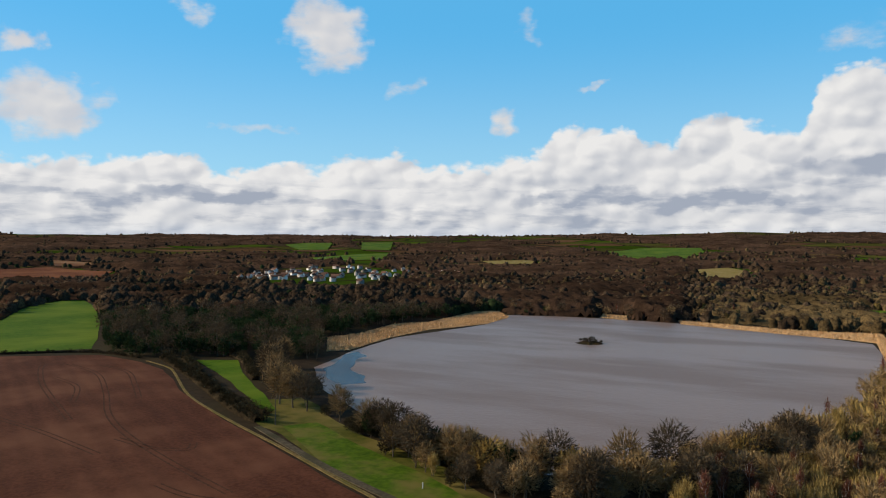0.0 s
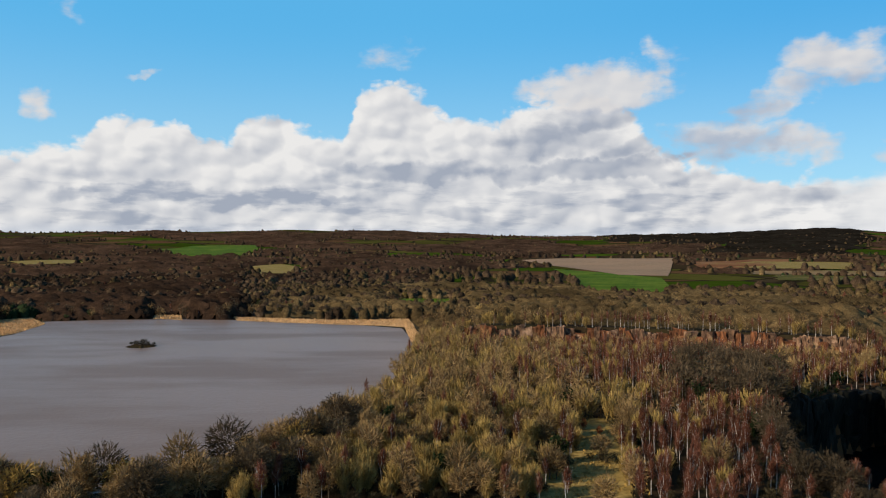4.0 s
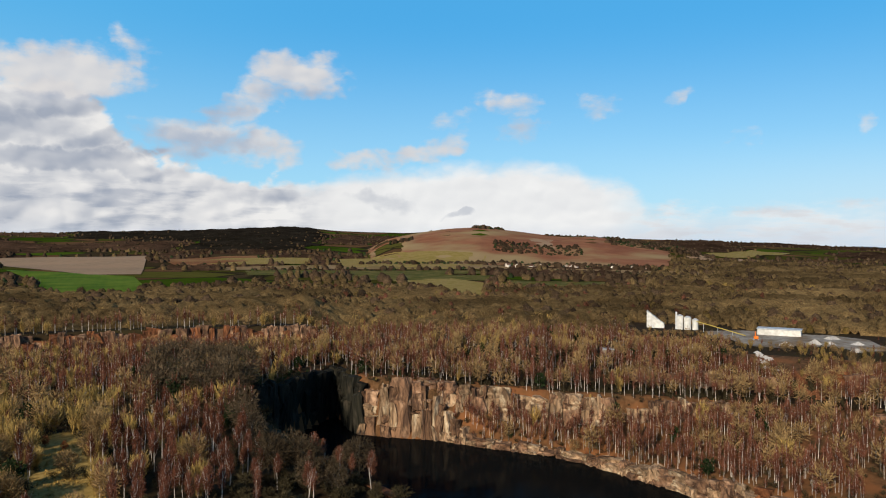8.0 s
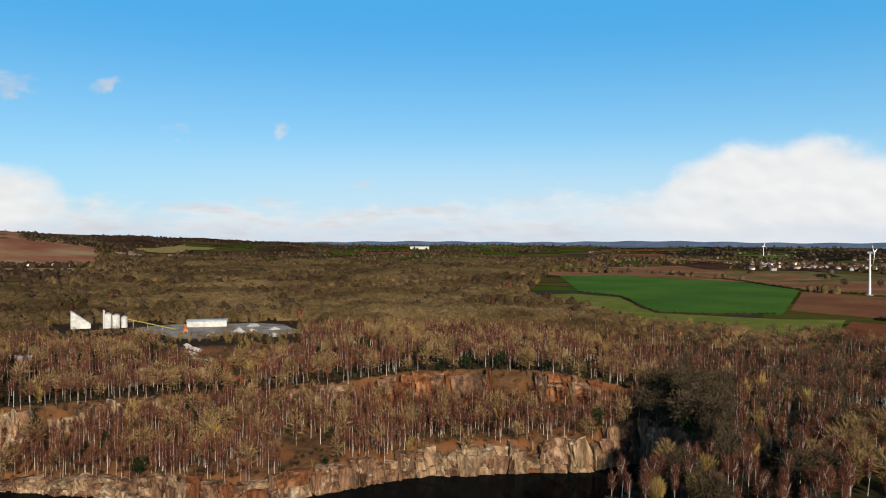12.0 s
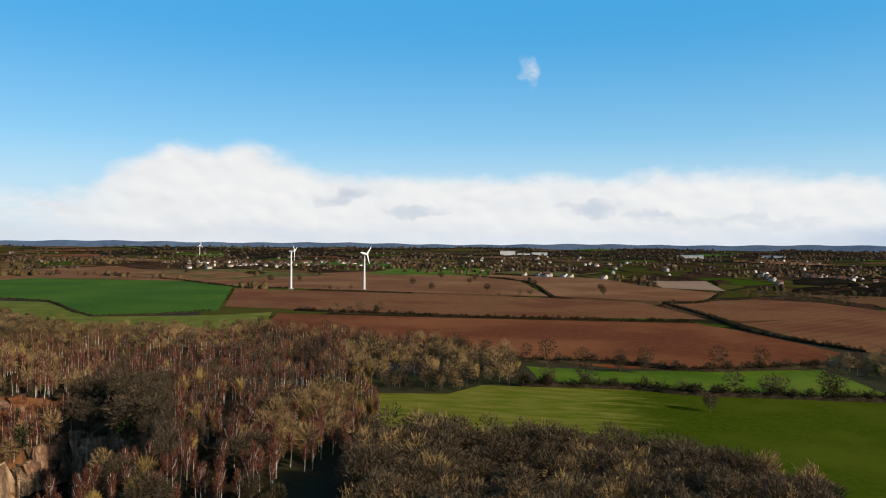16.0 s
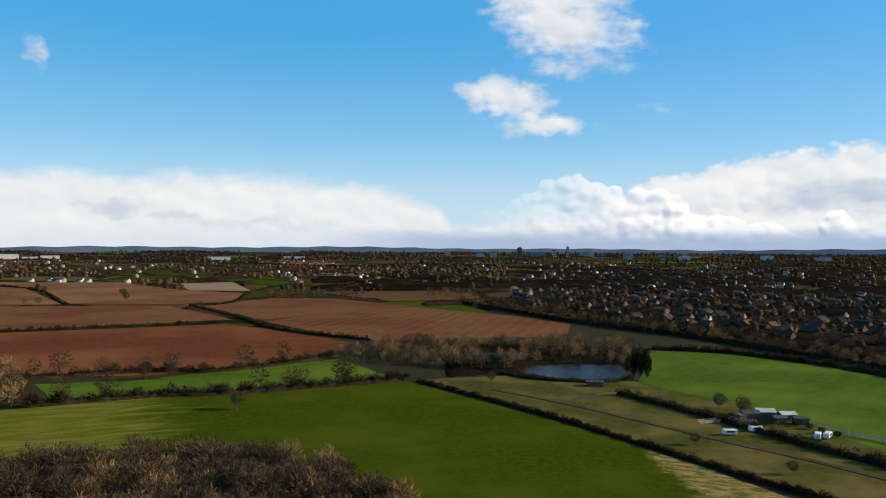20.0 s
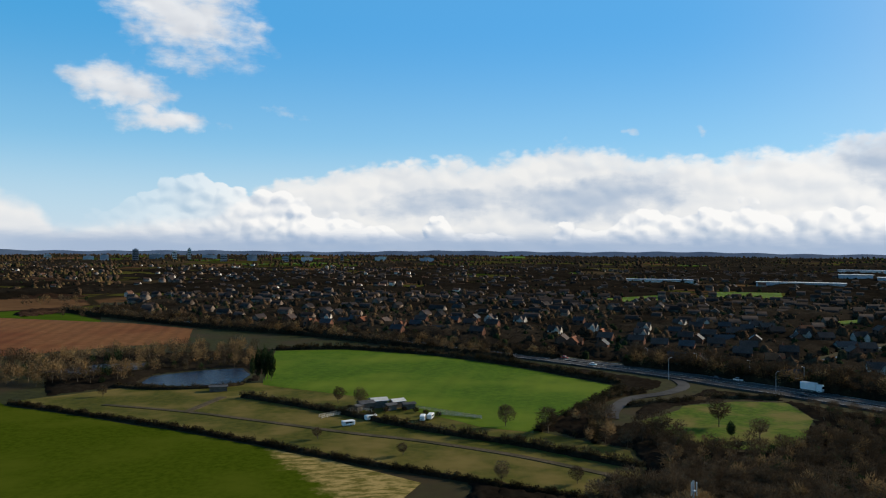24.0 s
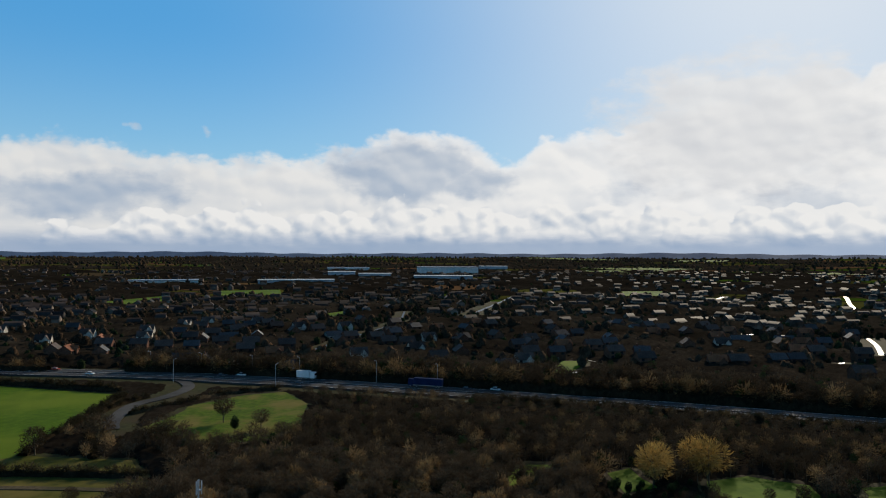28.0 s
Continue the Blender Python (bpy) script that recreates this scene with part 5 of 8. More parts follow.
def canopy(name, a0, a1, r0, r1, tall, mat, label, thin_=None):
    """The closed, uneven upper surface of a wood: the fine crowns between those that stand out."""
    ang = np.arange(a1, a0, 0.30)
    rad = r0 * 1.0105 ** np.arange(int(math.log(r1 / r0) / math.log(1.0105)))
    aa, rr = np.meshgrid(ang, rad)
    aa, rr = aa + rng.uniform(-0.15, 0.15, aa.shape), rr * (1 + rng.uniform(-0.004, 0.004, rr.shape))
    x, y = (-rr * np.sin(np.radians(aa))).ravel(), (rr * np.cos(np.radians(aa))).ravel()
    held = np.ones(len(x), bool)
    for outline in OPEN:
        held &= ~inside(outline, x, y)
    if thin_ is not None:
        held &= thin_(x, y)
    held = held.reshape(aa.shape)
    core = held.copy()
    for dy, dx in ((0, 1), (0, -1), (1, 0), (-1, 0)):
        core &= np.roll(held, (dy, dx), (0, 1))
    core[0], core[-1], core[:, 0], core[:, -1] = False, False, False, False
    inner, rise = core.copy(), np.where(core, 0.30, 0.0)      # the wood's edge rises step by step
    for step in (0.25, 0.25, 0.20):
        inner = inner & np.roll(inner, 1, 0) & np.roll(inner, -1, 0) & np.roll(inner, 1, 1) & np.roll(inner, -1, 1)
        rise = rise + np.where(inner, step, 0.0)
    broad_ = np.array([noise.noise((p / 34, q / 34, 1.7)) for p, q in zip(x, y)]).reshape(aa.shape)
    wide_ = np.array([noise.noise((p / 120, q / 90, 4.2)) for p, q in zip(x, y)]).reshape(aa.shape)
    high = np.where(core, rise * tall * np.maximum(rng.uniform(0.40, 0.86, aa.shape) + 0.35 * broad_ + 0.6 * wide_, 0.25), -0.5)
    z = terrain(x, y) + high.ravel()
    rows, cols = aa.shape
    i, j = np.meshgrid(np.arange(rows - 1), np.arange(cols - 1), indexing="ij")
    ok = held[:-1, :-1] & held[1:, :-1] & held[:-1, 1:] & held[1:, 1:]
    i, j = i[ok], j[ok]
    quads = np.stack([i * cols + j, i * cols + j + 1, (i + 1) * cols + j + 1, (i + 1) * cols + j], -1)
    top = tagged(new(name, mesh_of(name, np.stack([x, y, z], -1), quads, mat)), label, "woodland", kind="stuff")
    top.data.shade_smooth()


def wooded(size, depth, least, more_left=0.0):
    return lambda x, y: np.array([noise.noise((p / size, q / size, depth)) for p, q in zip(x, y)]) + np.where(bearing(x, y) > 0, more_left, 0.0) > least


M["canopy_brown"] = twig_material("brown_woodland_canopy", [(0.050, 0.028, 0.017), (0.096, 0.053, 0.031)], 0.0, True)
# near-black tones carry the backlit suburb's shade; also used on dark wooded hills
M["canopy_dark"] = twig_material("shade_darkened_canopy", [(0.014, 0.011, 0.008), (0.028, 0.023, 0.016)], 0.0, True)
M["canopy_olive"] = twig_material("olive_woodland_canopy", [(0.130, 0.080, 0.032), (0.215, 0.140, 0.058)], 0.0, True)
canopy("wood_canopy", 10, -58, 485, 1000, 9.5, M["canopy_olive"], "close bare olive-brown canopy of winter woodland", lambda x, y: (bearing(x, y) < 0) | (np.hypot(x, y) > 600))
canopy("wood_canopy", -58, -112, 470, 1000, 9.5, M["canopy_olive"], "close bare olive-brown canopy of winter woodland", lambda x, y: (np.hypot(x, y) > 540) | (bearing(x, y) < -74))
canopy("wood_canopy", -58, -97, 1000, 1900, 12, M["canopy_olive"], "close olive-brown canopy behind the quarry")
canopy("wood_canopy", 60, 10, 600, 1250, 11, M["canopy_brown"], "close bare brown canopy of winter woodland")
canopy("wood_canopy", 10, -4, 1000, 1250, 11, M["canopy_brown"], "close bare brown canopy of winter woodland")
canopy("far_canopy", 60, -58, 1250, 2300, 12, M["canopy_brown"], "far brown canopy on rising land", wooded(260, 2.5, -0.05, 0.35))
def evergreen_side(x, y):
    return (bearing(x, y) + np.array([4 * noise.noise((p / 300, q / 300, 7.1)) for p, q in zip(x, y)]) > -34) & (bearing(x, y) + np.array([8 * noise.noise((p / 420, q / 420, 1.1)) for p, q in zip(x, y)]) + (np.hypot(x, y) - 3000) * -0.006 < -22)


brown_side = wooded(500, 4.5, -0.12)
canopy("far_canopy", 60, -37, 2300, 4450, 12, M["canopy_brown"], "brown canopy along the far ridge", lambda x, y: brown_side(x, y) & ~evergreen_side(x, y))
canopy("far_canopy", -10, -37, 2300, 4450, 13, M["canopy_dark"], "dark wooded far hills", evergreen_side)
canopy("far_canopy", -37, -75, 2500, 4450, 12, M["canopy_brown"], "brown canopy along the far ridge", wooded(500, 4.5, -0.12))
# woods behind the quarry
x, y = scatter(10, -112, 480, 1000, 13.5)
a = bearing(x, y)
kinds = np.where(a > -30, choose(len(x), broadleaf=5, oak=2, willow=1, evergreen=0.4), choose(len(x), broadleaf=4, willow=1.0, birch=0.8, oak=0.8))
stand("woodland", x, y, kinds, "bare brown and olive winter woodland", mid=560)
# woods on the rising land beyond the lake
x, y = scatter(60, -4, 600, 1250, 17)
stand("woodland", x, y, choose(len(x), broadleaf=3, oak=6, birch=0.5, evergreen=0.6), "bare dark brown winter woodland", mid=700, size=(0.75, 1.15))
x, y = scatter(60, -75, 1000, 2300, 32)
patch = np.array([noise.noise((p / 260, q / 260, 2.5)) for p, q in zip(x, y)]) + np.where(bearing(x, y) > 0, 0.35, 0.0)
keep = patch > -0.05
stand("far_woodland", x[keep], y[keep], choose(keep.sum(), broadleaf=3, oak=6, evergreen=0.6), "far bare woods on rising land", mid=480, size=(1.0, 1.6))
x, y = scatter(60, -75, 2300, 4450, 55)
patch = np.array([noise.noise((p / 500, q / 500, 4.5)) for p, q in zip(x, y)])
keep = patch > -0.12
stand("far_woodland", x[keep], y[keep], choose(keep.sum(), broadleaf=3, oak=5, evergreen=0.8), "woods along the far ridge", mid=480, size=(0.9, 1.5))
x, y = scatter(-58, -97, 1000, 1900, 20)
stand("far_woodland", x, y, choose(len(x), broadleaf=4, willow=1, oak=1), "bare olive-brown woods behind the quarry", mid=480, size=(1.1, 1.6))
# copses and belts on the open hill
for a0, a1, r0, r1, gap, size, label in ((-38.6, -40.4, 2050, 2120, 11, (0.8, 1.3), "dark copse on the open hill"), (-45.0, -47.2, 2290, 2350, 12, (0.9, 1.4), "dark conifers on the hilltop"), (-46.5, -53.2, 1780, 1960, 13, (0.7, 1.1), "dark belt of scrub across the open hill"),
                                  (-50.5, -53.5, 2300, 2350, 12, (0.7, 1.0), "dark scrub on the low hilltop"), (-55.0, -62.5, 2050, 2400, 15, (0.9, 1.3), "dark wooded ridge beside the hill"), (-36.5, -60, 1560, 1640, 15, (0.6, 1.1), "bare trees along the foot of the hill"), (-28, -58, 1400, 1440, 16, (0.5, 1.0), "hedgerow trees below the hill")):
    x, y = scatter(a0, a1, r0, r1, gap)
    some = rng.uniform(0, 1, len(x)) < 0.8
    grove("hill_trees", x[some], y[some], choose(some.sum(), oak=3, evergreen=3, shrub=2), 3, label, size=size, spread=1.7)
# dark wood left of the lake
x, y = scatter(60, 12, 260, 1000, 7.0)
keep = inside([(-590, 440), (-810, 620), (-670, 700), (-445, 730), (-271, 615), (-300, 474), (-293, 383), (-237, 300), (-279, 292), (-304, 277), (-323, 261), (-371, 278)], x, y)
stand("dark_wood", x[keep], y[keep], choose(keep.sum(), oak=3, evergreen=8, shrub=1), "dark mixed wood of bare and evergreen trees", near=300, mid=620, size=(1.0, 1.6))


# ---- the old quarry ----
def rock_material(name, dark, mid, light):
    """Broken stone: upright joints, dark streaks, lighter fresh faces."""
    m = bpy.data.materials.new(name)
    m.use_nodes = True
    k = Nodes(m.node_tree)
    where = k.vec("ADD", k.add("ShaderNodeTexCoord", out=3), k.vec("MULTIPLY", k.add("ShaderNodeObjectInfo", out=0), (0.13, 0.17, 0.11)))
    tall = k.vec("MULTIPLY", where, (1.0, 1.0, 0.3))
    streak, lump = k.noise(tall, 3.0, 6.0, 0.65), k.noise(where, 1.3, 4.0, 0.6)
    joint = m.node_tree.nodes.new("ShaderNodeTexVoronoi")
    joint.feature = "DISTANCE_TO_EDGE"
    k.put(k.vec("MULTIPLY", where, (1.0, 1.0, 0.55)), joint.inputs["Vector"])
    joint.inputs["Scale"].default_value = 2.6
    gap = k.ramp(k.math("MULTIPLY_ADD", streak, 0.10, joint.outputs["Distance"]), 0.02, 0.13)
    colour = k.blend(k.ramp(streak, 0.36, 0.66), dark, mid)
    colour = k.blend(k.ramp(lump, 0.52, 0.70), colour, light)
    own = k.math("MULTIPLY_ADD", k.add("ShaderNodeObjectInfo", out=5), 0.7, 0.65)
    own = k.math("MULTIPLY", own, k.math("MULTIPLY_ADD", gap, 0.34, 0.66))
    colour = k.blend(1.0, colour, k.add("ShaderNodeCombineXYZ", own, own, own), "MULTIPLY")
    node = m.node_tree.nodes.new("ShaderNodeBsdfPrincipled")
    k.put(colour, node.inputs["Base Color"])
    node.inputs["Roughness"].default_value, node.inputs["Specular IOR Level"].default_value = 0.9, 0.1
    relief = m.node_tree.nodes.new("ShaderNodeBump")
    relief.inputs["Strength"].default_value, relief.inputs["Distance"].default_value = 0.9, 0.35
    k.put(k.math("MULTIPLY", streak, gap), relief.inputs["Height"])
    k.put(relief.outputs[0], node.inputs["Normal"])
    k.add("ShaderNodeOutputMaterial", node.outputs[0])
    return m


M["rock"] = rock_material("pink_grey_quarry_rock", (0.066, 0.038, 0.025), (0.225, 0.125, 0.072), (0.36, 0.225, 0.14))
M["rock_red"] = rock_material("rust_orange_quarry_rock", (0.085, 0.034, 0.016), (0.215, 0.082, 0.034), (0.31, 0.150, 0.072))
M["rock_pale"] = rock_material("pale_cream_quarry_rock", (0.11, 0.070, 0.042), (0.36, 0.235, 0.140), (0.50, 0.39, 0.26))


def slab_mesh(seed, mat):
    """A rough upright block of rock, one metre each way, with broken ledges."""
    bm = bmesh.new()
    bmesh.ops.create_cube(bm, size=1.0)
    bmesh.ops.subdivide_edges(bm, edges=list(bm.edges), cuts=2, use_grid_fill=True)
    for v in bm.verts:
        w = noise.noise_vector((v.co.x * 2.1 + seed * 7.3, v.co.y * 2.1, v.co.z * 1.7))
        v.co += Vector((w.x * 0.30, w.y * 0.34, w.z * 0.16))
    bmesh.ops.triangulate(bm, faces=list(bm.faces))
    me = bpy.data.meshes.new("rock")
    bm.to_mesh(me)
    bm.free()
    me.materials.append(mat)
    return me


SLABS = {key: [slab_mesh(s + 20 * i, M[key]) for s in range(6)] for i, key in enumerate(("rock", "rock_red", "rock_pale"))}


def rock_face(a0, a1, radius, foot, top, mats, label, wide=4.5, rows=2):
    """A quarried face along bearings a0 to a1: tables of distance, foot and top height; built of rough blocks."""
    mid = (a0 + a1) / 2
    r = float(np.interp(mid, PIT_AZ, radius)) if isinstance(radius, list) else radius
    ob = new("rock_face")
    ob.location = (-r * math.sin(radians(mid)), r * math.cos(radians(mid)), 0)
    a = max(a0, a1)
    seed_ = rng.uniform(0, 90)
    while a > min(a0, a1):
        rr = float(np.interp(a, PIT_AZ, radius)) if isinstance(radius, list) else radius
        z0 = float(np.interp(a, PIT_AZ, foot)) if isinstance(foot, list) else foot
        z1 = float(np.interp(a, PIT_AZ, top)) if isinstance(top, list) else top
        broken = noise.noise((a * rr / 700, seed_, 0.3))
        z0, z1 = min(z0, z1 - 1.5) - 0.8, z1 + rng.uniform(-1.4, 0.9) - max(0.0, broken) * 0.55 * (z1 - z0)
        w = wide * rng.choice([0.5, 0.8, 1.2, 1.9])
        ahead_ = float(np.interp(a - 0.6, PIT_AZ, radius)) if isinstance(radius, list) else radius
        skew = math.atan2(ahead_ - rr, rr * radians(0.6))
        n_rows = max(1, int(rng.integers((rows + 1) // 2, rows + 1)))
        cut = np.sort(np.concatenate([[0, 1], rng.uniform(0.25, 0.8, n_rows - 1)]))
        for lo, hi in zip(cut, cut[1:]):
            key = mats[int(rng.integers(len(mats)))]
            rock = new("rock", SLABS[key][int(rng.integers(6))])
            rock.parent = ob
            d = rr + 0.8 + 2.4 * lo + rng.uniform(-0.7, 0.7)
            rock.location = Vector((-d * math.sin(radians(a)), d * math.cos(radians(a)), z0 + (z1 - z0) * (lo + hi) / 2)) - ob.location
            rock.rotation_euler = (rng.normal(0, 0.07), rng.normal(0, 0.10), radians(a) + skew + rng.normal(0, 0.2))
            rock.scale = (w * 1.15, rng.uniform(3.0, 5.0), (z1 - z0) * (hi - lo) * 1.12)
        a -= math.degrees(0.9 * w * math.cos(skew) / rr)
    return tagged(ob, label, "rock face", "quarry faces")


# darkened copy of the quarry rock: the wall's shade is in the colour
M["rock_shaded"] = rock_material("shade_toned_quarry_rock", (0.008, 0.008, 0.006), (0.022, 0.020, 0.014), (0.036, 0.030, 0.022))
SLABS["rock_shaded"] = [slab_mesh(80 + q, M["rock_shaded"]) for q in range(6)]
PLAIN, RUST, PALE_ROCK = ["rock", "rock", "rock_pale"], ["rock_red", "rock_red", "rock"], ["rock_pale", "rock_pale", "rock"]
rock_face(-36.7, -41.5, PIT_FAR, -26, 0, PLAIN, "tall sheer pinkish-grey rock face over black water", wide=4.2, rows=5)
rock_face(-41.5, -54, PIT_FAR, -26, WALL_TOP, PLAIN, "broken grey rock wall over the black pool", wide=3.0, rows=3)
rock_face(-28.4, -36.7, PIT_FAR, -26, WALL_TOP, ["rock_shaded"], "deep rock wall toned dark for shade at the head of the pool", wide=5.0, rows=3)
rock_face(-39.5, -46, FACE_R, FACE_FOOT, FACE_TOP, PLAIN, "broken pinkish rock ledge above trees", wide=3.2, rows=3)
rock_face(-46, -55, FACE_R, FACE_FOOT, FACE_TOP, PALE_ROCK, "pale quarried rock face above birches", wide=3.2, rows=3)
rock_face(-55, -66, FACE_R, FACE_FOOT, FACE_TOP, PLAIN, "pinkish quarried rock ledge above birches", wide=3.2, rows=3)
rock_face(-57, -67, 352, -3, 2.2, PLAIN, "upper ledge of grey-pink quarried rock", wide=4.5, rows=1)
rock_face(-73, -77, FACE_R, FACE_FOOT, FACE_TOP, PALE_ROCK, "pale rib of quarried rock on the slope", wide=3.2, rows=3)
rock_face(-80, -88, FACE_R, FACE_FOOT, FACE_TOP, RUST, "rust-orange quarried rock face above birches", wide=3.2, rows=3)
rock_face(-91.5, -96, FACE_R, FACE_FOOT, FACE_TOP, RUST, "rust-red earth and rock bank above birches", wide=4, rows=3)
rock_face(-70, -80, 372, -1, 3.4, RUST, "orange earth bank below the stone yard", wide=5, rows=1)
rock_face(-54, -66, PIT_FAR, -26, WALL_TOP, PLAIN, "low grey-brown rock wall at the pool's edge", wide=3.2, rows=3)
rock_face(-66, -76, PIT_FAR, -26, WALL_TOP, RUST + PLAIN, "orange-brown rock wall at the pool's edge", wide=3.2, rows=3)
rock_face(-76, -84, PIT_FAR, -26, WALL_TOP, PLAIN, "grey broken rock wall at the pool's edge", wide=3.2, rows=3)
rock_face(-84, -97, PIT_FAR, -26, WALL_TOP, PALE_ROCK, "pale cream rock wall at the pool's edge", wide=3.2, rows=3)
rock_face(-97, -103.5, PIT_FAR, -26, WALL_TOP, ["rock"], "shaded rock wall at the end of the pool", wide=3.2, rows=3)
rock_face(-6, -17, 463, -5, 8.8, ["rock", "rock", "rock_red"], "old dark-jointed quarry face behind trees", wide=3.2, rows=3)
rock_face(-17.6, -33, 463, -5, 8.8, ["rock", "rock", "rock_red"], "long weathered quarry face behind trees", wide=3.2, rows=3)

# ---- the stone yard ----
M["sheet_white"] = material("white_ribbed_sheet", [(0.48, 0.47, 0.44), (0.62, 0.61, 0.58)], 0.4, rough=0.6, vary=0.08, broad=0.1)
M["sheet_grey"] = material("grey_roof_sheet", [(0.28, 0.30, 0.33), (0.38, 0.40, 0.43)], 0.4, rough=0.4, vary=0.2)
M["concrete"] = material("grey_yard_concrete", [(0.22, 0.19, 0.155), (0.34, 0.305, 0.26), (0.15, 0.11, 0.075)], 0.3, broad=0.06)
M["gravel"] = material("white_crushed_stone", [(0.36, 0.33, 0.30), (0.52, 0.49, 0.45)], 0.8, vary=0.15, bump=0.6)
M["orange"] = material("orange_machine_paint", [(0.62, 0.14, 0.02), (0.70, 0.19, 0.03)], 1.0, rough=0.5)
M["steel"] = material("galvanised_steel", [(0.40, 0.41, 0.42), (0.52, 0.53, 0.54)], 1.0, rough=0.45, metal=0.4)
YARD = [(458, 240), (478, 256), (498, 238), (505, 228), (513, 205), (516, 168), (478, 142), (462, 140), (454, 152), (458, 168), (446, 180), (434, 184), (430, 196), (444, 220)]
sheet("yard", YARD, M["concrete"], "pale grey stone yard with crushed rock", "yard", lift=0.4, rag=7.0, step=12)
M["yellow"] = material("faded_yellow_steel", [(0.34, 0.26, 0.06), (0.44, 0.34, 0.09)], 1.0, rough=0.6)


def thing(name, x, y, turn_=0.0, z=None):
    ob = new(name)
    ob.location, ob.rotation_euler = (x, y, height_at(x, y) if z is None else z), (0, 0, radians(turn_))
    return ob


hall = thing("shed", 494, 211, -71)
part("wall", boxed(-13, 13, -5, 5, -1, 4.2, bevel=0.1), M["sheet_white"], hall)
part("roof", boxed(-13.5, 13.5, -5.5, 5.5, 4.204, 4.8, bevel=0.15), M["sheet_grey"], hall, "pale grey flat roof")
for i in range(6):
    part("pillar", boxed(-12.8 + 5.0 * i, -12.2 + 5.0 * i, 5.004, 5.35, -1, 4.2), M["steel"], hall)
tagged(hall, "long white flat-roofed shed in the stone yard", "shed")
silo = thing("silo_tower", 480, 268, -60)
for dx, w, h in ((-5.5, 2.2, 9.5), (-0.5, 2.4, 8.5), (4.6, 2.0, 7)):
    part("bin", tubed((dx, 0, -0.5), (dx, 0, h), w, w, sides=14), M["sheet_white"], silo)
    part("bin_cap", tubed((dx, 0, h), (dx, 0, h + 1.0), w, 0.6, sides=14), M["steel"], silo)
part("tower", boxed(-8.6, -7.4, -1, 1, -0.5, 12), M["steel"], silo)
tagged(silo, "cluster of white silos with a slim tower", "silo")
screen = thing("screening_house", 474, 290, -60)
bm = bmesh.new()
low = [bm.verts.new(p) for p in ((-6, -3, -1), (6, -3, -1), (6, -3, 3), (-6, -3, 12))]
top_ = [bm.verts.new(p) for p in ((-6, 3, -1), (6, 3, -1), (6, 3, 3), (-6, 3, 12))]
bm.faces.new(low), bm.faces.new(top_[::-1])
for q in range(4):
    bm.faces.new((low[q], top_[q], top_[(q + 1) % 4], low[(q + 1) % 4]))
bmesh.ops.recalc_face_normals(bm, faces=list(bm.faces))
part("wall", bm, M["sheet_white"], screen)
part("door", boxed(-3.5, -1.0, -3.12, -3.004, -1, 2.4), M["steel"], screen)
tagged(screen, "white wedge-shaped screening house with sloping roof", "building")
belt = thing("conveyor", 470, 240, 0)
part("belt", tubed((7, 20, 6.5), (-5, -20, 1.5), 0.32, 0.32, sides=6), M["yellow"], belt)
for s in (0.15, 0.45, 0.75):
    p = Vector((7, 20, 6.5)).lerp(Vector((-5, -20, 1.5)), s)
    part("leg", tubed((p.x, p.y, -0.5), (p.x, p.y, p.z - 0.4), 0.18, 0.18, sides=6), M["steel"], belt)
tagged(belt, "long sloping yellow conveyor on legs", "conveyor")
digger = thing("excavator", 458, 210, 30)
part("body", boxed(-1.6, 1.6, -1.3, 1.3, 1.0, 2.8, bevel=0.2), M["orange"], digger)
part("track", boxed(-2.0, 2.0, -1.6, -0.9, 0.2, 1.0, bevel=0.25), M["steel"], digger)
part("track", boxed(-2.0, 2.0, 0.9, 1.6, 0.2, 1.0, bevel=0.25), M["steel"], digger)
part("boom", tubed((1.4, 0, 2.2), (4.6, 0, 5.0), 0.3, 0.25, sides=6), M["orange"], digger)
part("arm", tubed((4.6, 0, 5.0), (6.4, 0, 1.6), 0.25, 0.18, sides=6), M["orange"], digger)
tagged(digger, "orange tracked excavator in the stone yard", "excavator")


def heap(x, y, w, h, mat, label):
    bm = bmesh.new()
    bmesh.ops.create_cone(bm, cap_ends=True, segments=20, radius1=w, radius2=w * 0.08, depth=h)
    bmesh.ops.subdivide_edges(bm, edges=list(bm.edges), cuts=2)
    for v in bm.verts:
        v.co.z += h / 2
        v.co += noise.noise_vector(v.co * 0.5 + Vector((x, y, 0))) * 0.12 * w * (v.co.z > 0.1)
    ob = part("stone_heap", bm, mat)
    ob.location = (x, y, height_at(x, y) - 0.1)
    return tagged(ob, label, "heap", "stone heaps")


for x_, y_, w_, h_ in ((446, 187, 4.5, 2.6), (465, 178, 5, 3.2), (452, 150, 4, 2.4), (473, 172, 4, 2.2), (482, 160, 5, 2.0), (498, 180, 6, 2.2)):
    heap(x_, y_, w_, h_, M["gravel"], "pale heap of crushed stone")
for i in range(10):
    q = rng.uniform(0, 1)
    heap(406 - 40 * q + rng.uniform(-3, 3), 184 - 26 * q + rng.uniform(-4, 4), rng.uniform(1.5, 2.8), rng.uniform(0.7, 1.4), M["gravel"], "pale tipped stone below the yard")
x, y = scatter(-57, -74, 388, 520, 4.2)
keep = ~inside(YARD, x, y) & ~inside([(412, 194), (412, 170), (398, 160), (374, 150), (356, 152), (376, 172), (392, 188)], x, y)
grove("yard_scrub", x[keep], y[keep], choose(keep.sum(), shrub=3, willow=1, broadleaf=1, birch=1), 1, "low scrub and young trees round the stone yard", size=(0.3, 0.62), trunks=False)
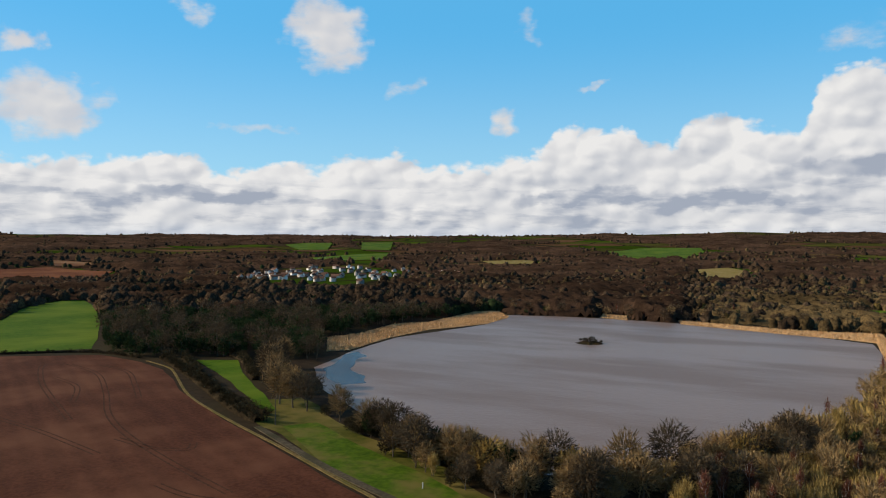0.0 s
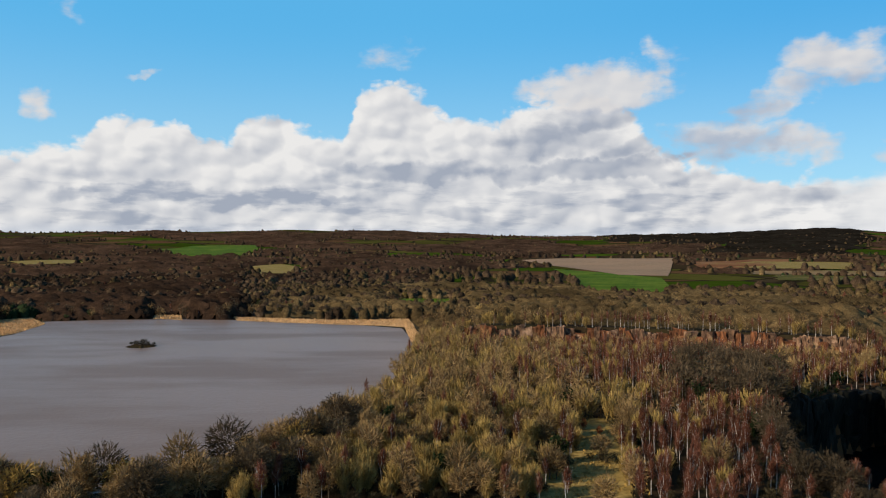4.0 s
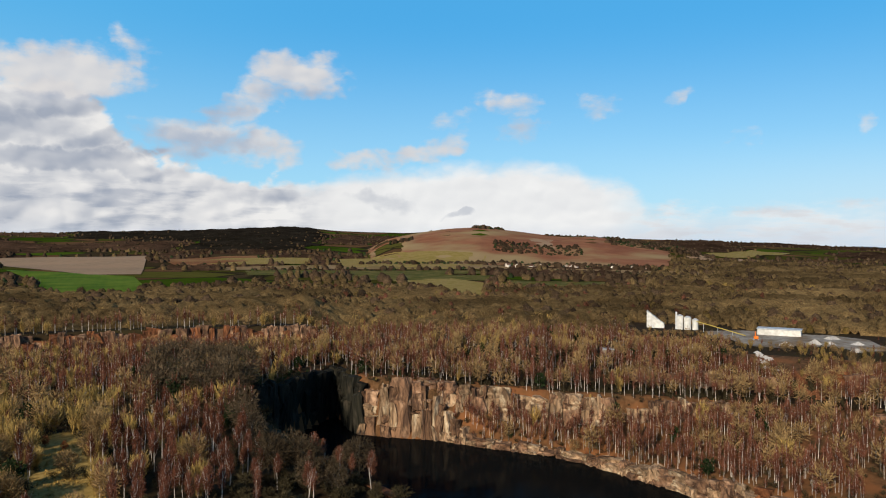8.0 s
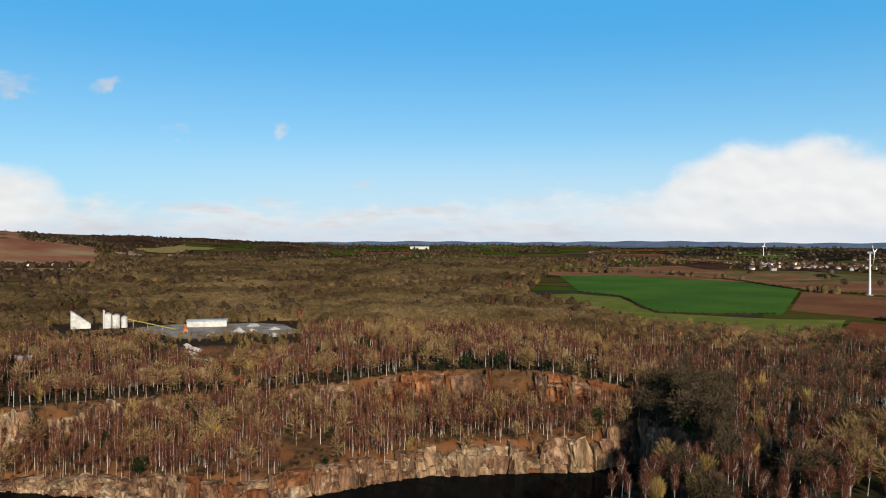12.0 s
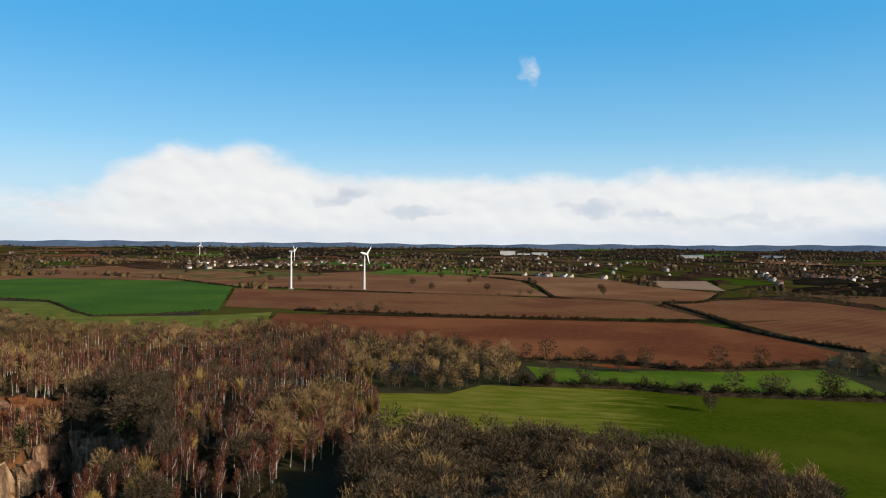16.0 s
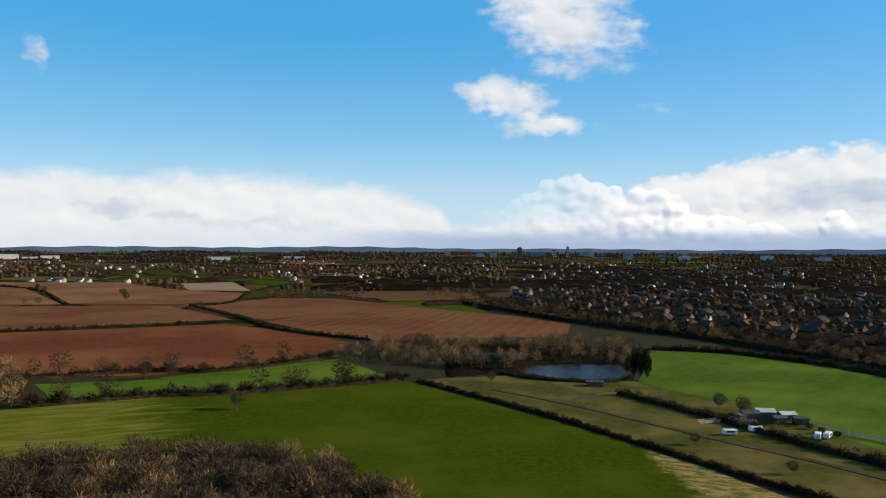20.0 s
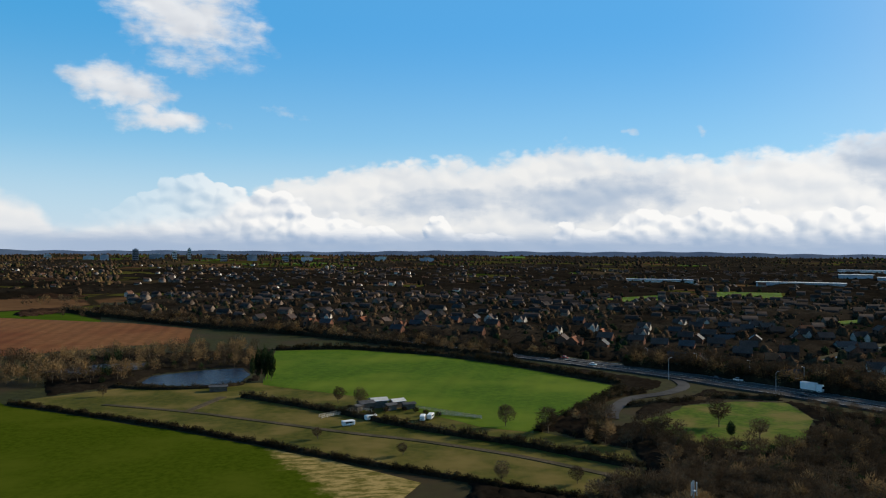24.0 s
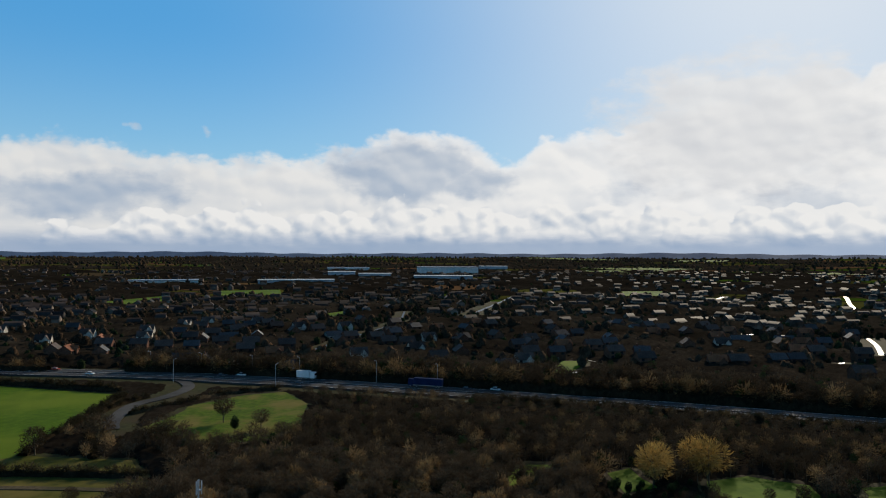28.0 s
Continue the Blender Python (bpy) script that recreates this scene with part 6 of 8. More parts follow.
for a_, d_, w_, h_ in ((-66.4, 372, 5, 4.0), (-67.8, 380, 6, 5.0), (-69.0, 392, 5, 5), (-70.2, 384, 4, 5.5), (-71.0, 366, 7, 4.5), (-72.8, 378, 6, 5.0), (-74.0, 362, 5, 4.0), (-75.3, 360, 6, 4.5), (-69.3, 356, 5, 3.5), (-68.2, 362, 5, 3.5), (-76.8, 368, 5, 4), (-79.0, 385, 5, 3), (-73.5, 392, 4, 3)):
    ob = heap(-d_ * math.sin(radians(a_)), d_ * math.cos(radians(a_)), w_, h_, M["rock_red"], "orange earth bank below the stone yard")
    ob.name = "earth_bank"
for i, line in enumerate(([(116, 178), (113, 162), (112, 151), (111, 136)],)):
    ribbon("earth_track", line, 2.6, M["rock_red"], "rust-orange earth bank beside the pool", "track", 0.8)
hut = thing("pump_house", 338, 236, -55)
part("wall", boxed(-3.5, 3.5, -2.5, 2.5, -1, 3.4, bevel=0.08), M["concrete"], hut)
part("roof", boxed(-3.8, 3.8, -2.8, 2.8, 3.404, 3.8, bevel=0.08), M["sheet_grey"], hut)
tagged(hut, "small concrete hut on the quarry rim", "hut")

M["rut"] = material("pressed_pale_soil", [(0.046, 0.020, 0.011), (0.078, 0.034, 0.018)], 0.6, broad=0.1)
for line in ([(-334, 232), (-300, 222), (-262, 198), (-226, 172), (-196, 156), (-160, 142), (-130, 132)], [(-318, 238), (-292, 232), (-262, 212), (-240, 196)], [(-306, 206), (-280, 198), (-254, 178)], [(-196, 152), (-178, 150), (-168, 154), (-172, 160)], [(-150, 128), (-136, 126), (-122, 130), (-118, 138)], [(-262, 150), (-226, 146), (-186, 138)], [(-345, 226), (-330, 215), (-300, 196), (-270, 180), (-230, 160)]):
    for off in (-0.95, 0.95):
        ribbon("tyre_track", line, 0.55, M["rut"], "pressed tyre track across the ploughed field", "tyre track", 0.15, shift=off)

# ---- the lake ----
M["reed"] = material("straw_reed", [(0.46, 0.265, 0.11), (0.60, 0.385, 0.19)], 0.3, bump=0.0, island=0.25, spec=0.1)


def reed_bed(outline, count, label):
    """Standing reeds within an outline, as slender blades."""
    xs, ys = zip(*outline)
    x, y = rng.uniform(min(xs), max(xs), count), rng.uniform(min(ys), max(ys), count)
    keep = inside(outline, x, y)
    x, y = x[keep], y[keep]
    w = rng.uniform(0, 6.28, len(x))
    wide, tall = rng.uniform(0.2, 0.5, len(x)), rng.uniform(0.5, 1.5, len(x))
    z = terrain(x, y)
    verts = np.stack([np.stack([x + np.cos(w) * wide, y + np.sin(w) * wide, z], -1), np.stack([x - np.cos(w) * wide, y - np.sin(w) * wide, z], -1), np.stack([x + rng.normal(0, 0.3, len(x)), y + rng.normal(0, 0.3, len(x)), z + tall], -1)], 1).reshape(-1, 3)
    sheet("reed_litter", outline, M["reed"], "mat of straw-coloured reed litter at the water", "reeds", lift=0.18, rag=1.5)
    return tagged(new("reeds", mesh_of("reeds", verts, np.arange(len(verts)).reshape(-1, 3), M["reed"])), label, "reeds", kind="stuff")


reed_bed(REED_LEFT, 26000, "pale straw reed bed along the lake")
reed_bed(REED_RIGHT, 24000, "narrow fringe of straw reeds along the lake")
reed_bed(REED_MID, 1500, "small clump of straw reeds")
island = heap(-140, 439, 9, 1.3, M["land"], "low dark islet in the lake")
island.name = "islet"
island.location.z = 0.0
for dx, dy, s in ((-3, 0, 0.7), (1, 1, 0.95), (4, -1, 0.6), (-6, 1, 0.5), (7, 0, 0.45), (0, -2, 0.7)):
    tree("shrub", -140 + dx, 439 + dy, s, "dark bush on the islet in the lake", z=0.9)
# trees along the near shore, meadow edge and field hedge
for x_, y_, s, kind in ((-117, 184, 1.05, "oak"), (-108, 180, 0.9, "broadleaf"), (-100, 177, 0.8, "shrub"), (-94, 175, 0.85, "broadleaf"), (-87, 172, 0.7, "broadleaf"), (-81, 171, 0.8, "gold"), (-75, 172, 0.75, "broadleaf"), (-69, 173, 0.95, "broadleaf"),
                        (-64, 175, 1.0, "oak"), (-60, 174, 0.8, "gold"), (-55, 178, 0.75, "broadleaf"), (-49, 183, 1.05, "broadleaf"), (-46, 184, 0.9, "evergreen"), (-40, 190, 1.15, "oak"), (-36, 192, 0.8, "evergreen")):
    tree(kind, x_, y_, s * 1.4)
for x_, y_, s, kind in ((-30, 198, 0.8, "broadleaf"), (-25, 205, 0.85, "gold"), (-20, 214, 0.95, "broadleaf"), (-15, 226, 1.05, "oak"), (-8, 234, 0.9, "broadleaf"), (-13, 214, 0.8, "willow"), (-125, 190, 0.9, "oak"), (-133, 194, 0.85, "broadleaf"), (-142, 198, 0.8, "shrub"),
                        (-186, 214, 1.2, "broadleaf"), (-194, 222, 1.2, "oak"), (-203, 232, 1.15, "broadleaf"), (-178, 212, 1.1, "broadleaf"), (-170, 210, 1.0, "oak"), (-160, 208, 0.8, "shrub"), (-151, 204, 0.9, "broadleaf"), (-213, 240, 1.3, "oak"), (-222, 250, 1.2, "broadleaf"), (-230, 262, 1.25, "oak"), (-236, 275, 1.1, "broadleaf")):
    tree(kind, x_, y_, s * 1.4)
for i in range(70):
    s = i / 69
    tree("shrub" if i % 3 else "evergreen", -68 - 70 * s + rng.uniform(-3, 3), 170 + 26 * s + 6 * (s - 0.5) ** 2 + rng.uniform(-3, 3), rng.uniform(0.8, 1.3))


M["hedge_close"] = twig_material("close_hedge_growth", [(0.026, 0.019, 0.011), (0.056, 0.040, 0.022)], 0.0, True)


def hedge(line, label, size=(0.35, 0.6), gap=1.6, kinds=None, detail=None, category="hedge"):
    """A hedge of bushes along a line."""
    pts, out = smooth(line, 4), []
    for a, b in zip(pts, pts[1:]):
        for i in range(max(1, int(math.dist(a, b) / gap))):
            s = rng.uniform(0, 1)
            out.append((a[0] + (b[0] - a[0]) * s + rng.normal(0, 0.5), a[1] + (b[1] - a[1]) * s + rng.normal(0, 0.5)))
    x, y = np.array(out).T
    tall_ = np.mean(size) * (5.0 if kinds and "oak" in kinds and category == "tree belt" else 2.2)
    wide_ = np.mean(size) * (3.4 if category == "tree belt" else 1.9)
    line_ = []
    for a, b in zip(pts, pts[1:]):
        cuts = max(1, int(math.dist(a, b) / 1.4))
        line_ += [(a[0] + (b[0] - a[0]) * i / cuts, a[1] + (b[1] - a[1]) * i / cuts) for i in range(cuts)]
    px, py = np.array(line_).T
    dx, dy = np.gradient(px), np.gradient(py)
    length = np.hypot(dx, dy) + 1e-6
    sx, sy = -dy / length, dx / length
    base_ = terrain(px, py)
    rows = []
    for off, high in ((-1.0, -0.1), (-0.9, 0.55), (-0.35, 0.95), (0.35, 0.95), (0.9, 0.55), (1.0, -0.1)):
        o = off * wide_ * rng.uniform(0.75, 1.3, len(px))
        rows.append(np.stack([px + sx * o, py + sy * o, base_ + high * tall_ * (rng.uniform(0.7, 1.25, len(px)) if high > 0 else 1)], -1))
    m_ = len(px)
    q, p = np.meshgrid(np.arange(5), np.arange(m_ - 1), indexing="ij")
    faces_ = np.stack([q * m_ + p, q * m_ + p + 1, (q + 1) * m_ + p + 1, (q + 1) * m_ + p], -1).reshape(-1, 4)
    tagged(new("hedge_growth", mesh_of("hedge_growth", np.concatenate(rows), faces_, M["hedge_close"])), label, category, kind="stuff").data.shade_smooth()
    if detail is None:
        detail = 1 if np.hypot(x, y).mean() < 640 else 2
    grove("hedge", x, y, choose(len(x), **kinds) if kinds else ["shrub"] * len(x), detail, label, category, size=size, trunks=False, spread=1.05)


hedge([(-310, 268), (-254, 236), (-209, 208), (-184, 194), (-172, 189)], "thick dark hedge beside a ploughed field", size=(0.8, 1.2), gap=1.5, detail=1)
hedge([(-306, 278), (-262, 246), (-214, 214), (-190, 202), (-176, 197)], "row of dark bushes beside a meadow", size=(0.7, 1.1), gap=2.2, detail=1)
hedge([(-300, 300), (-270, 284), (-246, 262), (-226, 246)], "dark bushes between meadow and lake", size=(0.8, 1.3), gap=1.6, detail=1)
for x_, y_, h_ in ((-166, 189, 9.0), (-92, 158, 1.6)):
    ob = thing("telegraph_pole" if h_ > 2 else "marker_post", x_, y_)
    part("pole", tubed((0, 0, -0.4), (0, 0, h_), 0.16, 0.11, sides=8), M["bark" if h_ > 2 else "sheet_white"], ob)
    if h_ > 2:
        part("crossbar", boxed(-0.9, 0.9, -0.07, 0.07, h_ - 0.5, h_ - 0.35), M["bark"], ob)
    tagged(ob, "weathered wooden telegraph pole beside the meadow" if h_ > 2 else "short white marker post in the meadow", "pole" if h_ > 2 else "post")
hedge([(-418, 213), (-395, 232), (-360, 262), (-320, 262)], "low dark hedge between two fields", gap=1.4)
hedge([(-557, 331), (-645, 405), (-690, 470)], "hedge along a green pasture", gap=2.5)
hedge([(237, -208), (206, -241), (182, -256), (127, -312)], "dark uneven hedge along a green field", size=(0.6, 1.3), gap=1.1, detail=1, kinds=dict(shrub=5, oak=0.8))
hedge([(285, -250), (254, -284), (216, -304), (191, -365)], "dark hedge below a ploughed field", size=(0.5, 1.2), gap=1.2, detail=1, kinds=dict(shrub=5, oak=0.7))
hedge([(600, -269), (510, -334), (440, -392), (352, -484)], "hedge between two brown fields", size=(0.5, 1.0), gap=1.6)
hedge([(123, -309), (57, -264), (18, -233), (-11, -209), (-46, -184), (-62, -172)], "trimmed dark hedge beside sheep pasture", size=(0.38, 0.58), gap=0.7)
hedge([(36, -312), (2, -281), (-21, -257), (-39, -240), (-60, -222), (-84, -196)], "dark overgrown hedge beside the farm", size=(0.5, 0.9), gap=1.0)
hedge([(635, -209), (640, -116), (810, -108), (878, -68)], "dark hedge round a green crop", size=(0.3, 0.5), gap=2.2)
hedge([(610, -578), (870, -765), (1130, -820)], "thin hedge between arable fields", size=(0.5, 0.9), gap=6)
hedge([(478, -603), (470, -662), (545, -800)], "hedge between arable fields", size=(0.6, 1.0), gap=3)
hedge([(205, -432), (292, -463), (360, -520), (480, -608)], "dark hedge along a striped field", size=(0.5, 0.9), gap=1.6)
hedge([(885, -388), (945, -340), (1180, -322)], "thin hedge along arable land", size=(0.5, 0.9), gap=4)
hedge([(34, -455), (-6, -456), (-54, -426), (-92, -383), (-128, -322)], "dense dark hedge along the main road", size=(0.7, 1.1), gap=1.2)
hedge([(-125, -312), (-113, -298), (-83, -261), (-66, -240)], "bare hedge beside the slip road", size=(0.5, 0.9), gap=1.0)
hedge([(-130, -302), (-112, -292), (-97, -272), (-88, -248), (-80, -222)], "bare bushes along the slip road", size=(0.4, 0.8), gap=1.1)
hedge([(-112, -276), (-134, -280), (-158, -287), (-180, -281)], "dark hedge round the junction meadow", size=(0.5, 0.8), gap=1.2)
for side_ in (-1, 1):
    hedge([(240 + 14 * side_, -757), (100 + 14 * side_, -606), (2 + 13 * side_, -526), (-63 + 13 * side_, -455), (-110 + 13 * side_, -398)], "belt of bare roadside trees", size=(0.45, 0.85), gap=1.6, detail=1, kinds=dict(oak=3, broadleaf=1, shrub=2), category="tree belt")
hedge([(-150, -372), (-176, -340), (-192, -314), (-214, -280), (-234, -244), (-254, -206), (-270, -172), (-290, -130), (-312, -70)], "dark belt of trees between road and houses", size=(0.6, 1.1), gap=0.9, detail=1, kinds=dict(oak=3, broadleaf=2, shrub=2, evergreen=0.6), category="tree belt")

hedge([(-160, -388), (-190, -350), (-210, -322), (-232, -288), (-254, -250), (-274, -212), (-290, -176), (-310, -134), (-334, -70), (-345, -20)], "second belt of dark trees before the houses", size=(0.7, 1.15), gap=1.2, detail=1, kinds=dict(oak=4, evergreen=1.5, shrub=1.5), category="tree belt")
hedge([(-222, -206), (-234, -184), (-250, -150), (-272, -98), (-288, -57)], "dark hedge along the road bank", size=(0.7, 1.0), gap=0.8, detail=1)

hedge([(94, -342), (80, -335), (64, -333), (48, -336), (38, -342)], "dark bushes on the near shore of the pond", size=(0.4, 0.75), gap=1.3, detail=1)
hedge([(137, -372), (116, -372), (96, -384)], "dark bushes before the narrow pond", size=(0.4, 0.7), gap=1.5, detail=1)
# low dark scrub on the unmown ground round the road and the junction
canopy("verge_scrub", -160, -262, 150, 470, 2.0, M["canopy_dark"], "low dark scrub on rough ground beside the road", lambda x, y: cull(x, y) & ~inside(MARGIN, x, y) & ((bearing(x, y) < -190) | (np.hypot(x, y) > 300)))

# ---- fields and farm ----
tree("oak", 163, -232, 0.72, "lone bare tree in a green field")
for x_, y_, s in ((855, -555, 1.1), (980, -690, 1.2), (905, -700, 1.1), (760, -520, 1.0), (700, -560, 1.1), (840, -640, 1.0), (1020, -420, 1.2), (1010, -460, 1.1), (1150, -560, 1.2), (760, -690, 1.0), (640, -690, 1.0), (590, -640, 1.0), (236, -268, 0.9), (228, -275, 0.8)):
    tree("oak", x_, y_, s, "bare field tree among brown arable land")
for x_, y_, s in ((-43, -190, 0.55), (-62, -186, 0.5), (-20, -218, 0.4), (5, -240, 0.4), (-10, -290, 0.7), (-2, -296, 0.65), (92, -320, 0.5), (-70, -240, 0.9), (-58, -250, 0.8), (-88, -238, 1.0), (-130, -240, 0.95), (-134, -222, 0.7), (-95, -222, 0.9), (-104, -228, 0.85)):
    tree("oak", x_, y_, s, "bare tree by the farm hedge")
tree("evergreen", -126, -225, 0.6, "round dark evergreen in the junction meadow", tall=1.3)
for x_, y_, s in ((31, -350, 1.35), (34, -352, 1.25), (28, -349, 1.2), (30, -354, 1.15), (37, -356, 0.9)):
    tree("evergreen", x_, y_, s * 0.62, "tall dark conifer beside the pond", tall=2.7)
M["board"] = material("weathered_boards", [(0.10, 0.085, 0.07), (0.16, 0.14, 0.115)], 0.6, vary=0.2, stretch=(1, 1, 4))
M["roof_tin"] = material("weathered_tin_roof", [(0.07, 0.068, 0.066), (0.13, 0.125, 0.12)], 0.5, rough=0.45, vary=0.2)


def barn(x, y, turn_, w, d, h, rise, label, roof="roof_tin"):
    ob = thing("barn", x, y, turn_)
    part("wall", boxed(-w / 2, w / 2, -d / 2, d / 2, -0.3, h), M["board"], ob)
    bm = bmesh.new()
    rows = [[bm.verts.new((sx * (w / 2 + 0.4), yy, zz)) for yy, zz in ((-d / 2 - 0.4, h), (0, h + rise), (d / 2 + 0.4, h), (d / 2 + 0.4, h + 0.2), (0, h + rise + 0.22), (-d / 2 - 0.4, h + 0.2))] for sx in (-1, 1)]
    for q in range(6):
        bm.faces.new((rows[0][q], rows[1][q], rows[1][(q + 1) % 6], rows[0][(q + 1) % 6]))
    bm.faces.new(rows[0][::-1]), bm.faces.new(rows[1])
    bmesh.ops.recalc_face_normals(bm, faces=list(bm.faces))
    part("roof", bm, M[roof], ob, "weathered pale tin roof")
    part("door", boxed(-1.4, 1.4, -d / 2 - 0.08, -d / 2 - 0.004, -0.3, min(2.6, h - 0.1)), M["steel"], ob)
    return tagged(ob, label, "barn", "farm buildings")


barn(-12, -284, 20, 5.5, 4, 2.3, 0.8, "low dark boarded barn with tin roof")
barn(-17, -287, 15, 6, 4.5, 2.6, 0.9, "dark open barn with white tin roof", "sheet_white")
barn(-24, -286, 25, 5, 4, 2.4, 0.7, "small pale-roofed shed by the farm", "sheet_white")
barn(-21, -281, 30, 4, 3, 2.0, 0.5, "lean-to shed beside the barns")
barn(-28, -282, 12, 4.5, 3, 2.0, 0.5, "low dark shed beside the barns")
barn(-9, -281, 40, 3, 2.4, 1.9, 0.4, "tiny shed by the sheep pens")
for bx, by, bs in ((-14, -279, 0.5), (-19, -277, 0.6), (-26, -278, 0.5), (-30, -275, 0.6), (-6, -284, 0.5), (-33, -270, 0.6), (-37, -266, 0.6), (-22, -290, 0.5)):
    tree("shrub", bx, by, bs, "dark bush beside the farm sheds")
barn(48, -327, 10, 7, 4, 2.0, 0.4, "low green-grey hut beside the pond")
M["car_white"] = material("white_vehicle_paint", [(0.70, 0.70, 0.68), (0.80, 0.80, 0.78)], 0.8, rough=0.25, bump=0.0)
M["car_dark"] = material("dark_vehicle_paint", [(0.03, 0.035, 0.045), (0.05, 0.055, 0.07)], 0.8, rough=0.25, bump=0.0, vary=0.4)
M["car_red"] = material("red_vehicle_paint", [(0.30, 0.02, 0.02), (0.36, 0.03, 0.025)], 0.8, rough=0.25, bump=0.0)
M["lorry_blue"] = material("deep_blue_curtain", [(0.010, 0.020, 0.060), (0.014, 0.028, 0.085)], 0.4, rough=0.5)
M["glass"] = material("dark_window_glass", [(0.012, 0.014, 0.016), (0.02, 0.023, 0.026)], 0.5, rough=0.08, bump=0.0, spec=0.5)
M["tyre"] = material("black_tyre_rubber", [(0.015, 0.015, 0.015), (0.025, 0.025, 0.025)], 2.0)


def wheels(ob, xs, half, r=0.33):
    for x_ in xs:
        for s in (-1, 1):
            w = part("wheel", tubed((x_, s * (half - 0.2), r), (x_, s * half, r), r, r, sides=12), M["tyre"], ob)
            part("rim", tubed((x_, s * (half + 0.001), r), (x_, s * (half + 0.02), r), r * 0.6, r * 0.55, sides=10), M["steel"], w)


def car(paint, label, x, y, turn_, z=None):
    ob = thing("car", x, y, turn_, z)
    bm = boxed(-2.1, 2.1, -0.88, 0.88, 0.28, 0.86, bevel=0.16)
    part("body", bm, M[paint], ob)
    bm = boxed(-1.25, 0.95, -0.76, 0.76, 0.86, 1.42)
    for v in bm.verts:
        if v.co.z > 1.3:
            v.co.x, v.co.y = v.co.x * 0.72 - 0.06, v.co.y * 0.86
    part("cabin_glass", bm, M["glass"], ob)
    part("roof_panel", boxed(-0.92, 0.66, -0.64, 0.64, 1.422, 1.47, bevel=0.02), M[paint], ob)
    for s in (-0.62, 0.62):
        part("headlight", boxed(2.06, 2.13, s - 0.16, s + 0.16, 0.58, 0.72), M["sheet_white"], ob)
    wheels(ob, (-1.3, 1.3), 0.88)
    return tagged(ob, label, "car", "cars")


def near_road(x, y, lane):
    pts = smooth(ROAD, 8)
    i = min(range(1, len(pts) - 1), key=lambda q: math.dist(pts[q], (x, y)))
    a, b = Vector(pts[i - 1]), Vector(pts[i + 1])
    d = (b - a).normalized()
    p = Vector(pts[i]) + Vector((-d.y, d.x)) * lane + d * ((Vector((x, y)) - Vector(pts[i])).dot(d))
    return p.x, p.y, math.degrees(math.atan2(d.y, d.x))


for x_, y_, lane, paint, text in ((-166, -321, 5, "car_dark", "dark car on the dual carriageway"), (-176, -316, 8, "car_white", "white car on the dual carriageway"), (-202, -290, -5, "car_dark", "dark car on the dual carriageway"), (-234, -222, 6, "car_dark", "dark car on the dual carriageway"),
                                  (-229, -206, 8, "car_white", "silver-white car on the dual carriageway"), (-132, -372, -5, "car_white", "white car on the dual carriageway"), (-118, -392, 5, "car_red", "red car on the dual carriageway"), (-240, -192, -7, "car_dark", "dark blue car on the dual carriageway"), (-10, -528, 5, "car_white", "white car on the far dual carriageway"), (-60, -470, -5, "car_dark", "dark car on the far dual carriageway")):
    px, py, ang = near_road(x_, y_, lane)
    car(paint, text, px, py, ang, height_at(px, py) + 0.8)


def lorry(x, y, turn_, box_mat, cab_mat, long, label, z):
    ob = thing("lorry", x, y, turn_, z)
    part("trailer_box", boxed(-long / 2, long / 2 - 2.6, -1.25, 1.25, 1.1, 4.0, bevel=0.06), M[box_mat], ob)
    part("chassis", boxed(-long / 2 + 0.2, long / 2, -0.9, 0.9, 0.75, 1.098), M["steel"], ob)
    cab = part("cab", boxed(long / 2 - 2.3, long / 2, -1.2, 1.2, 0.6, 3.5, bevel=0.18), M[cab_mat], ob)
    part("windscreen", boxed(long / 2 + 0.002, long / 2 + 0.03, -1.0, 1.0, 1.9, 2.9), M["glass"], cab)
    wheels(ob, (-long / 2 + 1.2, -long / 2 + 2.5, long / 2 - 4.0, long / 2 - 1.0), 1.22, 0.5)
    return tagged(ob, label, "lorry", "lorries")


px, py, ang = near_road(-215, -233, 5.5)
lorry(px, py, ang + 180, "lorry_blue", "lorry_blue", 15.5, "articulated lorry with a deep blue curtain trailer", height_at(px, py) + 0.8)
px, py, ang = near_road(-196, -289, 7)
lorry(px, py, ang, "car_white", "car_white", 9.0, "white box lorry on the dual carriageway", height_at(px, py) + 0.8)
for x_, y_, t_, text in ((-31, -262, 80, "white caravan parked by the farm"), (-34, -264, 70, "white van parked by the farm"), (-5, -257, 20, "white caravan beside the track"), (-13, -265, 30, "white van beside the track")):
    ob = thing("caravan", x_, y_, t_)
    part("body", boxed(-2.2, 2.2, -0.95, 0.95, 0.4, 2.0, bevel=0.2), M["car_white"], ob)
    part("window", boxed(-1.2, 1.2, -0.98, -0.952, 1.15, 1.65), M["glass"], ob)
    part("window", boxed(-1.2, 1.2, 0.952, 0.98, 1.15, 1.65), M["glass"], ob)
    wheels(ob, (-0.3,), 0.93, 0.32)
    tagged(ob, text, "caravan", "parked caravans")
M["wood_pale"] = material("pale_weathered_timber", [(0.34, 0.30, 0.23), (0.48, 0.43, 0.34)], 1.5, vary=0.2)


